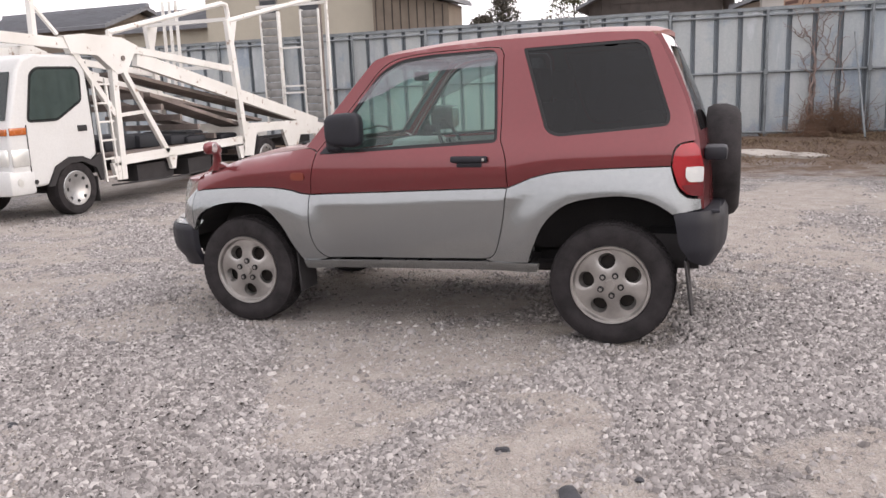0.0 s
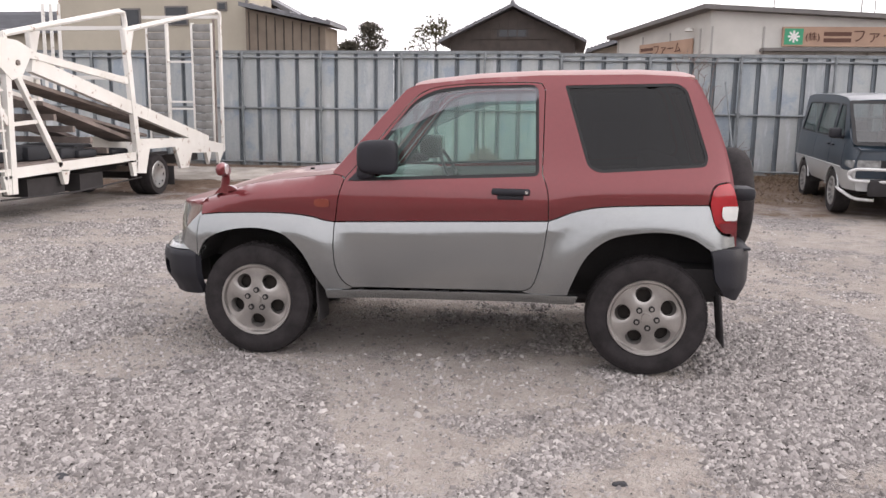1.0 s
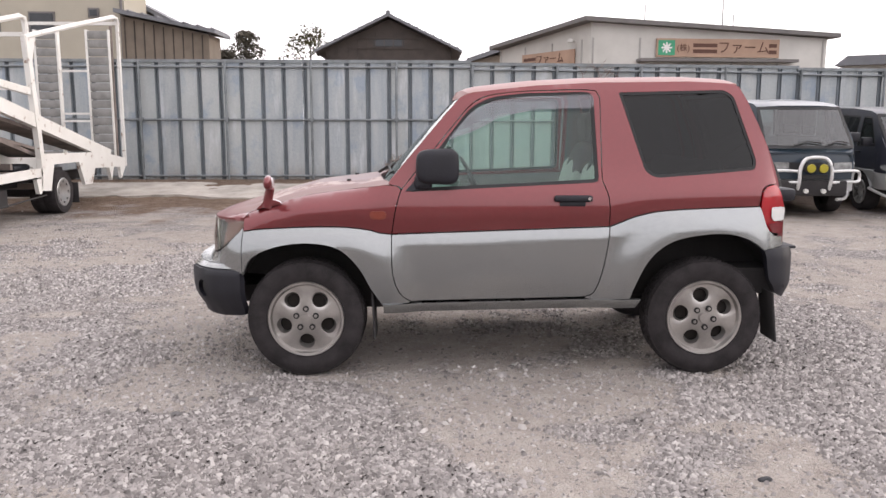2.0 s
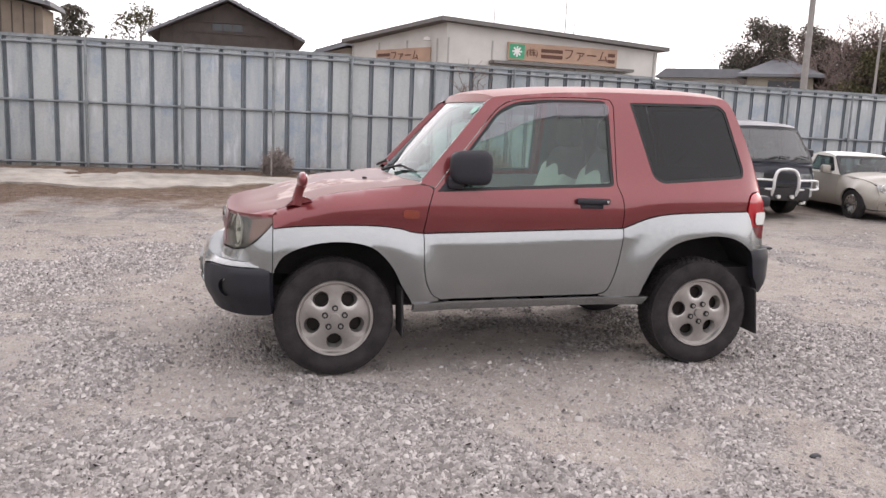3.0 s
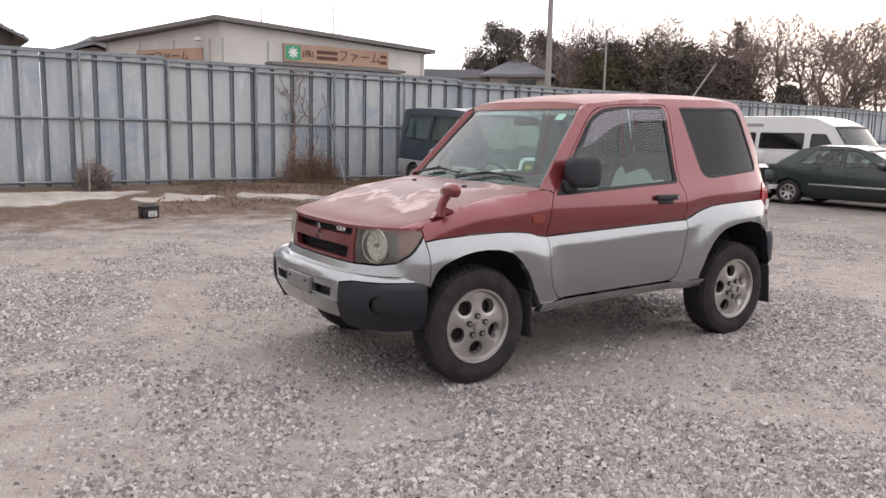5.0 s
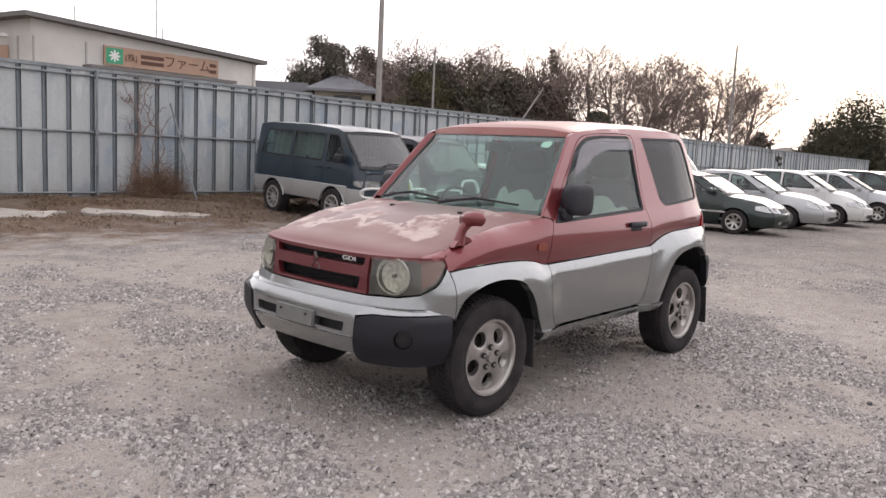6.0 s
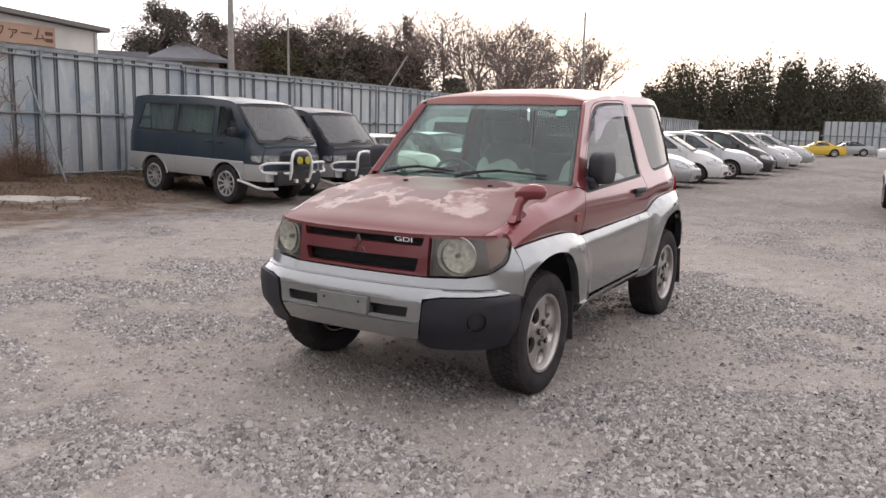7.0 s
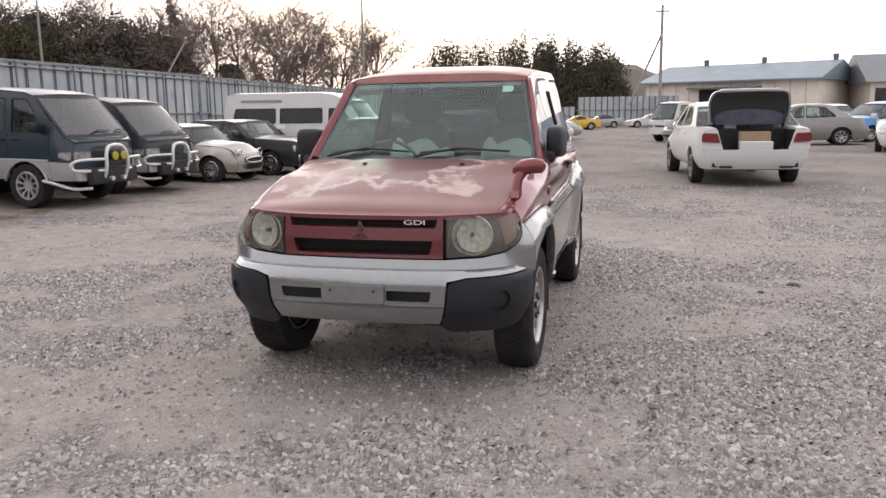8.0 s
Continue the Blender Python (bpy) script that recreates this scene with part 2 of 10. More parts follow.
M_FENCE = make_fence_mat()
M_GROUND = make_ground_mat()
M_STONE = make_stone_mat()
M_STEEL = plain("weathered_steel_pipe", (0.24, 0.26, 0.27), 0.5, 0.5, 0.4, 5, 0.1)
M_BEIGE = plain("beige_render", (0.42, 0.385, 0.315), 0.9, 0, 0.12, 0.8, 0.2)
M_WHITEWALL = plain("off_white_siding", (0.55, 0.535, 0.50), 0.8, 0, 0.15, 0.9, 0.1)
M_TILE = plain("grey_roof_tile", (0.17, 0.175, 0.19), 0.55, 0, 0.25, 1.5, 0.2)
M_DARKWOOD = plain("dark_weathered_boards", (0.075, 0.062, 0.055), 0.85, 0, 0.4, 2.0, 0.3)
M_RED = paint("faded_red_paint", (0.165, 0.022, 0.026), 0.32, 0.45, 0.95, 0.06, (0.26, 0.11, 0.10), (0.02, 0.07))
M_SILVER = paint("silver_paint", (0.285, 0.297, 0.300), 0.25, 0.85, 0.8, 0.08, gloss=(0.03, 0.10))
M_WHITE = paint("white_paint", (0.62, 0.62, 0.61), 0.42, 0.0, 0.3, 0.15)
M_TEAL = paint("dark_teal_paint", (0.006, 0.019, 0.034), 0.38, 0.1, 0.5, 0.04)

# ---- building helpers ----


def link_mesh(name, bm, mats, parent=None, label="", smooth=False, recalc=True):
    if recalc:
        bmesh.ops.recalc_face_normals(bm, faces=bm.faces)
    me = bpy.data.meshes.new(name)
    bm.to_mesh(me)
    bm.free()
    for m in mats if isinstance(mats, (list, tuple)) else [mats]:
        me.materials.append(m)
    if smooth:
        me.polygons.foreach_set("use_smooth", [True] * len(me.polygons))
        me.set_sharp_from_angle(angle=radians(smooth if smooth is not True else 40))
    ob = new(name, me)
    if parent is not None:
        ob.parent = parent
    if label:
        ob["label"] = label
    return ob


def part(name, bm, mats, parent, label="", smooth=False, recalc=True):
    return link_mesh(name, bm, mats, parent, label, smooth, recalc)


def thing(name, label, category, m=None, group="", kind=""):
    ob = new(name)
    ob.empty_display_size = 0.2
    tagged(ob, label, category, group, kind)
    if m is not None:
        ob.matrix_basis = m
    return ob


def box(bm, x0, x1, y0, y1, z0, z1, bevel=0.0, mi=0):
    r = bmesh.ops.create_cube(bm, size=1.0)
    for v in r["verts"]:
        v.co = Vector((x0 + (v.co.x + 0.5) * (x1 - x0), y0 + (v.co.y + 0.5) * (y1 - y0), z0 + (v.co.z + 0.5) * (z1 - z0)))
    fs = list({f for v in r["verts"] for f in v.link_faces})
    for f in fs:
        f.material_index = mi
    if bevel:
        es = list({e for f in fs for e in f.edges})
        bmesh.ops.bevel(bm, geom=es, offset=bevel, segments=2, affect="EDGES", profile=0.5)
    return bm


def new_box(x0, x1, y0, y1, z0, z1, bevel=0.0):
    return box(bmesh.new(), x0, x1, y0, y1, z0, z1, bevel)


def pebble(bm, x0, x1, y0, y1, z0, z1, e=0.45, nu=24, nv=14):
    """A soft block: the smaller e, the squarer."""
    c = Vector(((x0 + x1) / 2, (y0 + y1) / 2, (z0 + z1) / 2))
    a = Vector(((x1 - x0) / 2, (y1 - y0) / 2, (z1 - z0) / 2))
    f = lambda w: math.copysign(abs(w) ** e, w)
    rings = []
    for i in range(1, nv):
        p = math.pi * (i / nv - 0.5)
        rings.append([bm.verts.new(c + Vector((a.x * f(math.cos(p)) * f(math.cos(2 * math.pi * j / nu)), a.y * f(math.cos(p)) * f(math.sin(2 * math.pi * j / nu)), a.z * f(math.sin(p))))) for j in range(nu)])
    lo, hi = bm.verts.new(c - Vector((0, 0, a.z))), bm.verts.new(c + Vector((0, 0, a.z)))
    for r, q in zip(rings, rings[1:]):
        for j in range(nu):
            bm.faces.new((r[j], r[(j + 1) % nu], q[(j + 1) % nu], q[j]))
    for j in range(nu):
        bm.faces.new((lo, rings[0][(j + 1) % nu], rings[0][j]))
        bm.faces.new((hi, rings[-1][j], rings[-1][(j + 1) % nu]))
    return bm


def spline3(pts, per=5):
    """A smooth run through points in space."""
    P = [Vector(p) for p in pts]
    P = [P[0] * 2 - P[1]] + P + [P[-1] * 2 - P[-2]]
    out = []
    for k in range(1, len(P) - 2):
        a, b, c, d = P[k - 1:k + 3]
        for j in range(per):
            t = j / per
            out.append(0.5 * (2 * b + (c - a) * t + (2 * a - 5 * b + 4 * c - d) * t * t + (3 * b - a - 3 * c + d) * t ** 3))
    out.append(P[-2])
    return out


def cyl(bm, p0, p1, r0, r1=None, seg=12, caps=True, mi=0):
    p0, p1 = Vector(p0), Vector(p1)
    d = p1 - p0
    m = Matrix.Translation((p0 + p1) / 2) @ d.to_track_quat("Z", "Y").to_matrix().to_4x4()
    r = bmesh.ops.create_cone(bm, cap_ends=caps, cap_tris=False, segments=seg, radius1=r0, radius2=r0 if r1 is None else r1, depth=d.length, matrix=m)
    for f in {f for v in r["verts"] for f in v.link_faces}:
        f.material_index = mi
    return bm


def tube(bm, pts, rad, seg=8):
    """A pipe through the points; rad may be one number or one for each point."""
    pts = [Vector(p) for p in pts]
    rads = rad if isinstance(rad, (list, tuple)) else [rad] * len(pts)
    rings = []
    up = Vector((0.13, 0.27, 0.95))
    for k, p in enumerate(pts):
        d = (pts[min(k + 1, len(pts) - 1)] - pts[max(k - 1, 0)]).normalized()
        a = d.cross(up)
        a = (a if a.length > 0.05 else d.cross(Vector((1, 0, 0)))).normalized()
        c = d.cross(a)
        rings.append([bm.verts.new(p + rads[k] * (math.cos(2 * math.pi * j / seg) * a + math.sin(2 * math.pi * j / seg) * c)) for j in range(seg)])
    for r, s in zip(rings, rings[1:]):
        for j in range(seg):
            bm.faces.new((r[j], r[(j + 1) % seg], s[(j + 1) % seg], s[j]))
    bm.faces.new(rings[0][::-1])
    bm.faces.new(rings[-1])
    return bm


def prism(bm, poly, fn, a, b):
    """A polygon in two coordinates, pushed from a to b along the third; fn(u, v, w) gives the place."""
    n = len(poly)
    lo = [bm.verts.new(fn(u, v, a)) for u, v in poly]
    hi = [bm.verts.new(fn(u, v, b)) for u, v in poly]
    bm.faces.new(lo)
    bm.faces.new(hi[::-1])
    for k in range(n):
        bm.faces.new((lo[k], lo[(k + 1) % n], hi[(k + 1) % n], hi[k]))
    return bm


def xz(u, v, w):
    return (u, w, v)


def yz(u, v, w):
    return (w, u, v)


def xy(u, v, w):
    return (u, v, w)


def smooth01(t):
    t = min(max(t, 0.0), 1.0)
    return t * t * (3 - 2 * t)


def lerp_table(tab, x):
    if x <= tab[0][0]:
        return tab[0][1]
    for (a, u), (b, v) in zip(tab, tab[1:]):
        if x <= b:
            return u + (v - u) * (x - a) / (b - a)
    return tab[-1][1]


def ground_z(x, y):
    """The yard: flat, with a low rise towards the fence and faint waves."""
    rise = 0.25 * smooth01((y - 8) / 4)
    far = 1 - 0.6 * smooth01((x - 12) / 25)
    return rise * far

# ---- sheet-metal helpers ----
from mathutils.geometry import delaunay_2d_cdt


def curve_pts(pts, per=6):
    """A smooth line through the points."""
    out = []
    n = len(pts)
    for i in range(n - 1):
        p0, p1, p2, p3 = pts[max(i - 1, 0)], pts[i], pts[i + 1], pts[min(i + 2, n - 1)]
        for k in range(per):
            t = k / per
            out.append(tuple(0.5 * (2 * b + (c - a) * t + (2 * a - 5 * b + 4 * c - d) * t * t + (3 * b - a - 3 * c + d) * t ** 3) for a, b, c, d in zip(p0, p1, p2, p3)))
    out.append(tuple(pts[-1]))
    return out


def rounded(poly, r, n=5):
    """The polygon with its corners rounded; r is one radius or one for each corner."""
    out = []
    m = len(poly)
    for i, p in enumerate(poly):
        rr = r[i] if isinstance(r, (list, tuple)) else r
        a, b = Vector(poly[i - 1]), Vector(poly[(i + 1) % m])
        p = Vector(p)
        if rr <= 0:
            out.append(tuple(p))
            continue
        da, db = a - p, b - p
        k = min(rr, da.length * 0.48, db.length * 0.48)
        p0, p1 = p + da.normalized() * k, p + db.normalized() * k
        for j in range(n + 1):
            t = j / n
            out.append(tuple((1 - t) ** 2 * p0 + 2 * t * (1 - t) * p + t * t * p1))
    return out


def area2(poly):
    return sum(poly[k - 1][0] * poly[k][1] - poly[k][0] * poly[k - 1][1] for k in range(len(poly)))


def inset(poly, d):
    """The polygon moved inwards by d."""
    s = 1 if area2(poly) > 0 else -1
    out = []
    m = len(poly)
    for i in range(m):
        p = Vector(poly[i])
        a, b = p - Vector(poly[i - 1]), Vector(poly[(i + 1) % m]) - p
        if a.length < 1e-7 or b.length < 1e-7:
            continue
        na, nb = Vector((-a.y, a.x)).normalized(), Vector((-b.y, b.x)).normalized()
        n = na + nb
        if n.length < 0.3:
            n = na
        n = n.normalized()
        out.append(tuple(p + s * n * d / max(0.5, n.dot(na))))
    return out


def densify(poly, step):
    out = []
    for k in range(len(poly)):
        a, b = Vector(poly[k]), Vector(poly[(k + 1) % len(poly)])
        n = max(1, int((b - a).length / step + 0.6))
        out += [tuple(a + (b - a) * j / n) for j in range(n)]
    return out


def inside(poly, u, v):
    c = False
    for k in range(len(poly)):
        (x0, y0), (x1, y1) = poly[k - 1], poly[k]
        if (y0 > v) != (y1 > v) and u < (x1 - x0) * (v - y0) / (y1 - y0) + x0:
            c = not c
    return c


def edge_dist(poly, u, v):
    best = 9.0
    for k in range(len(poly)):
        (x0, y0), (x1, y1) = poly[k - 1], poly[k]
        dx, dy = x1 - x0, y1 - y0
        t = min(1, max(0, ((u - x0) * dx + (v - y0) * dy) / (dx * dx + dy * dy + 1e-12)))
        best = min(best, math.hypot(u - x0 - t * dx, v - y0 - t * dy))
    return best


def sheet(outer, holes, fn, fold, step=0.035, gap=0.0025, both=False):
    """A trimmed sheet of metal: the outline in two coordinates laid on the surface fn(u, v), its edges folded in by the vector fold(u, v)."""
    outer = inset(outer, gap) if gap else outer
    loops = [densify(outer, step)] + [densify(h, step) for h in holes]
    pts, edges = [], []
    for lp in loops:
        b = len(pts)
        pts += lp
        edges += [(b + k, b + (k + 1) % len(lp)) for k in range(len(lp))]
    us, vs = [p[0] for p in loops[0]], [p[1] for p in loops[0]]
    u = min(us) + step * 0.37
    while u < max(us):
        v = min(vs) + step * 0.41
        while v < max(vs):
            if inside(loops[0], u, v) and not any(inside(h, u, v) for h in loops[1:]) and all(edge_dist(lp, u, v) > step * 0.4 for lp in loops):
                pts.append((u, v))
            v += step
        u += step
    vv, ee, ff, ov, oe, of = delaunay_2d_cdt([Vector(p) for p in pts], edges, [], 0, 1e-6)
    bm = bmesh.new()
    bv = [bm.verts.new(fn(p.x, p.y)) for p in vv]
    for f in ff:
        c = sum((vv[k] for k in f), Vector((0, 0))) / len(f)
        if inside(loops[0], c.x, c.y) and not any(inside(h, c.x, c.y) for h in loops[1:]):
            try:
                bm.faces.new([bv[k] for k in f])
            except ValueError:
                pass
    loose = [v for v in bv if not v.link_faces]
    keep = {v: vv[k] for k, v in enumerate(bv) if v.link_faces}
    bound = [e for e in bm.edges if len(e.link_faces) == 1]
    if fold is not None:
        ring = {}
        for e in bound:
            for v in e.verts:
                if v not in ring:
                    q = keep[v]
                    ring[v] = bm.verts.new(v.co + Vector(fold(q.x, q.y)))
        for e in bound:
            a, b = e.verts
            bm.faces.new((a, b, ring[b], ring[a]))
    for v in loose:
        bm.verts.remove(v)
    bmesh.ops.recalc_face_normals(bm, faces=bm.faces)
    return bm


def orient(bm, towards):
    """Turns the faces so that the sheet's largest side looks along the vector."""
    t = Vector(towards)
    s = sum(f.normal.dot(t) * f.calc_area() for f in bm.faces)
    if s < 0:
        bmesh.ops.reverse_faces(bm, faces=bm.faces)
    return bm


def mirror_y(bm):
    for v in bm.verts:
        v.co.y = -v.co.y
    bmesh.ops.reverse_faces(bm, faces=bm.faces)
    return bm


def lathe(prof, seg=48, axis="y"):
    """A ring turned round the axle; prof is a closed list of (radius, along)."""
    bm = bmesh.new()
    rings = []
    for k in range(seg):
        a = 2 * math.pi * k / seg
        rings.append([bm.verts.new((r * math.cos(a), w, r * math.sin(a))) for r, w in prof])
    m = len(prof)
    for k in range(seg):
        p, q = rings[k], rings[(k + 1) % seg]
        for j in range(m):
            bm.faces.new((p[j], p[(j + 1) % m], q[(j + 1) % m], q[j]))
    bmesh.ops.recalc_face_normals(bm, faces=bm.faces)
    return bm


def text_mesh(body, size, depth=0.002):
    """Raised lettering in the built-in font, as a bmesh in its own xy plane, centred."""
    cu = bpy.data.curves.new("lettering", "FONT")
    cu.body, cu.size, cu.extrude = body, size, depth
    cu.align_x, cu.align_y = "CENTER", "CENTER"
    ob = new("lettering", cu)
    dg = bpy.context.evaluated_depsgraph_get()
    me = bpy.data.meshes.new_from_object(ob.evaluated_get(dg))
    bm = bmesh.new()
    bm.from_mesh(me)
    bpy.data.objects.remove(ob)
    bpy.data.curves.remove(cu)
    bpy.data.meshes.remove(me)
    return bm

# ---- ground and fence ----


def axis_steps(a, b, near0, near1, fine, coarse):
    vals = [near0]
    step = fine
    while vals[0] > a:
        step = min(step * 1.25, coarse)
        vals.insert(0, vals[0] - step)
    x = near0
    while x < near1 - 1e-6:
        x += fine
        vals.append(x)
    step = fine
    while vals[-1] < b:
        step = min(step * 1.25, coarse)
        vals.append(vals[-1] + step)
    return vals


# loose heaps and trodden bare spots: x, y, reach, amount
HEAPS = [(-0.25, -1.85, 0.6, 0.8), (-0.85, -1.7, 0.4, 0.7), (0.55, -2.15, 0.35, 0.7), (-1.25, -0.4, 0.42, 0.9), (-1.85, 0.4, 0.3, 0.6), (1.45, -2.6, 0.5, 0.6), (1.9, -2.0, 0.3, 0.5), (2.65, -1.3, 0.35, 0.8),
         (3.25, -0.9, 0.5, 0.7), (3.2, 0.1, 0.7, 0.5), (3.2, -1.55, 0.35, 0.6), (2.7, -1.95, 0.25, 0.4), (0.25, -1.5, 0.28, 0.5), (0.8, -2.67, 0.3, 0.4), (-0.3, -1.0, 0.2, 0.4), (1.42, -1.78, 0.18, 0.5), (-1.1, -0.2, 0.2, 0.3), (-0.9, 2.3, 1.0, 0.35), (0.7, 2.2, 1.0, 0.35)]
TRODDEN = [(0.3, -1.82, 0.16, 0.7), (1.05, -1.92, 0.28, 0.8), (1.2, -1.1, 0.5, 0.6), (-0.76, -1.08, 0.24, 1.0), (-2.2, -0.35, 0.4, 0.7), (2.24, -1.72, 0.25, 0.6), (1.75, -1.0, 0.4, 0.55), (2.82, -0.96, 0.14, 0.7),
        (2.18, -2.25, 0.28, 0.45), (3.4, -1.95, 0.25, 0.6), (-0.6, -0.65, 0.33, 1.0), (-0.68, -1.16, 0.2, 0.8), (-1.87, 0.04, 0.2, 0.8), (-0.85, 0.1, 0.45, 0.8), (-0.5, 0.75, 0.5, 0.6),
           (4.3, -2.2, 1.2, 0.45), (5.6, -0.6, 1.5, 0.35), (2.6, 3.9, 1.2, 0.35), (-1.2, 1.25, 0.6, 0.55)]


def gravelly(x, y):
    """How much loose stone lies at a place, 0 bare to 1 covered."""
    g = 0.20 + 0.55 * noise.noise(Vector((x * 0.7, y * 0.7, 7))) + 0.55 * noise.noise(Vector((x * 1.8, y * 1.8, 2))) + 0.5 * noise.noise(Vector((x * 4.5, y * 4.5, 5)))
    for px, py, r, w in HEAPS:
        g += w * math.exp(-((x - px) ** 2 + (y - py) ** 2) / (r * r))
    for px, py, r, w in TRODDEN:
        g -= w * math.exp(-((x - px) ** 2 + (y - py) ** 2) / (r * r))
    # the wheels' own tracks across the yard
    if x < 0.2:
        g -= 0.6 * math.exp(-((y - 0.96 - 0.13 * x) / 0.11) ** 2) + 0.35 * math.exp(-((y + 0.55 - 0.13 * x) / 0.12) ** 2)
    return g


def build_ground():
    xs = axis_steps(-900, 1500, -7, 8, 0.12, 120)
    ys = axis_steps(-900, 1200, -7, 13, 0.12, 120)
    verts = []
    for y in ys:
        for x in xs:
            amp = 0.012 if -12 < x < 14 and -10 < y < 12 else 0.0
            flat = min(1.0, 0.25 + 0.4 * max(0, abs(x - 1.1) - 1.0) + 0.4 * max(0, abs(y) - 0.8))
            wave = noise.noise(Vector((x * 0.6, y * 0.6, 0))) * amp + noise.noise(Vector((x * 2.3, y * 2.3, 4))) * amp * 0.5
            verts.append((x, y, ground_z(x, y) + wave * flat))
    loose = [gravelly(x, y) if -8 < x < 9 and -8 < y < 14 else 0.3 for y in ys for x in xs]
    nx = len(xs)
    faces = [(j * nx + i, j * nx + i + 1, (j + 1) * nx + i + 1, (j + 1) * nx + i) for j in range(len(ys) - 1) for i in range(nx - 1)]
    me = bpy.data.meshes.new("ground")
    me.from_pydata(verts, [], faces)
    me.materials.append(M_GROUND)
    me.attributes.new("loose_stone", "FLOAT", "POINT").data.foreach_set("value", loose)
    me.polygons.foreach_set("use_smooth", [True] * len(me.polygons))
    tagged(new("ground", me), "pale grey gravel yard with bare dirt patches", "ground", kind="structure")


build_ground()

FENCE_Y = 12.1
# darker copy of the fence sheet: the ribs' shade is put into its colour
M_SHADED_RIB = plain("shaded_galvanised_rib", (0.185, 0.21, 0.23), 0.6, 0.3, 0.35, 3)


def fence_panel_mesh(height):
    """One pressed sheet, 0.45 m wide: a flat pan and a deep folded seam at its edge."""
    bm = bmesh.new()
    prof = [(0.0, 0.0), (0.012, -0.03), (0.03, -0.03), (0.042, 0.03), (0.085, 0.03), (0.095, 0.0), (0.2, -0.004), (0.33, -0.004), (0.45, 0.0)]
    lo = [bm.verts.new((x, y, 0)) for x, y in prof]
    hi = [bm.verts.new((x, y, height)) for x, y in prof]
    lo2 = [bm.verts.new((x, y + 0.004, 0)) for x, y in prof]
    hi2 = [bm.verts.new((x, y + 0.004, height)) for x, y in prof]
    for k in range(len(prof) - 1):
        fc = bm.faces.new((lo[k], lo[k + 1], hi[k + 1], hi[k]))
        # the rib faces take the shaded copy, the flat pan the plain sheet
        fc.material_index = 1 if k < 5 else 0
        bm.faces.new((lo2[k + 1], lo2[k], hi2[k], hi2[k + 1]))
        bm.faces.new((hi[k], hi[k + 1], hi2[k + 1], hi2[k]))
    me = bpy.data.meshes.new("panel")
    bmesh.ops.recalc_face_normals(bm, faces=bm.faces)
    bm.to_mesh(me)
    bm.free()
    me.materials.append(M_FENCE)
    me.materials.append(M_SHADED_RIB)
    return me


def build_fence(x0, x1, top0, top1, y, label, first_post, rail_frac=0.51):
    f = thing("fence", label, "fence", group="yard fence sections", kind="structure")
    n = max(1, round((x1 - x0) / 0.45))
    w = (x1 - x0) / n
    base0 = ground_z((x0 + x1) / 2, y) - 0.02
    h = (top0 + top1) / 2 - base0
    me = fence_panel_mesh(h)
    slope = (top1 - top0) / (x1 - x0)
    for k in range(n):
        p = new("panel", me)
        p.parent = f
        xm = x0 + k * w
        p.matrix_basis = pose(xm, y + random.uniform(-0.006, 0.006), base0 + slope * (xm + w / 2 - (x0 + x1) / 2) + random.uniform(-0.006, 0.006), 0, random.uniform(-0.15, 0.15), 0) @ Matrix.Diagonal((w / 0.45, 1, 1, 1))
    zt = lambda x: top0 + slope * (x - x0)
    bm = bmesh.new()
    prism(bm, [(x0, zt(x0) - 0.05), (x1, zt(x1) - 0.05), (x1, zt(x1) + 0.015), (x0, zt(x0) + 0.015)], xz, y - 0.04, y + 0.04)
    part("cap_rail", bm, M_STEEL, f)
    zr = lambda x: base0 + rail_frac * (zt(x) - base0)
    for zz in (zr, lambda x: zt(x) - 0.14, lambda x: base0 + 0.1):
        part("rail", cyl(bmesh.new(), (x0, y - 0.055, zz(x0)), (x1, y - 0.055, zz(x1)), 0.024, seg=8), M_STEEL, f)
    x = first_post
    while x < x1 + 0.05:
        part("post", cyl(bmesh.new(), (x, y - 0.10, base0 - 0.1), (x, y - 0.10, zt(x) - 0.03), 0.026, seg=8), M_STEEL, f)
        part("clamp", new_box(x - 0.04, x + 0.04, y - 0.13, y - 0.03, zr(x) - 0.05, zr(x) + 0.05, 0.008), M_STEEL, f)
        x += 1.8
    return f


FENCES = [
    (-27.0, -12.6, 2.77, 2.77, "galvanised steel sheet fence behind the car carrier"),
    (-12.6, 1.63, 2.77, 2.75, "weathered galvanised steel sheet fence with pipe rails"),
    (1.61, 8.67, 2.71, 2.66, "weathered steel sheet fence overgrown by a bare climber"),
    (8.64, 18.32, 2.62, 2.55, "weathered steel sheet fence behind the parked vans"),
    (18.29, 37.52, 2.53, 2.32, "weathered steel sheet fence receding along the car row"),
    (37.49, 55.0, 2.28, 2.12, "low grey steel sheet fence at the far end"),
]
for fx0, fx1, ft0, ft1, flabel in FENCES:
    build_fence(fx0, fx1, ft0, ft1, FENCE_Y - 0.012 * (FENCES.index((fx0, fx1, ft0, ft1, flabel)) % 2), flabel, fx0 + 0.06)


# unseen plain walls added behind the camera to close the yard and block low light
M_BLOCKWALL = plain("grey_light_block", (0.24, 0.225, 0.21), 0.9, 0, 0.3, 0.4, 0.2)
for wall_name, wx0, wx1, wy0, wy1, wh in (("wall_south", -60, 70, -26.4, -26.0, 3.0), ("wall_west", -40.4, -40.0, -26, 12, 3.0)):
    tagged(link_mesh(wall_name, new_box(wx0, wx1, wy0, wy1, -0.2, wh), M_BLOCKWALL), "unseen plain grey wall added to block low light", "wall", kind="structure")

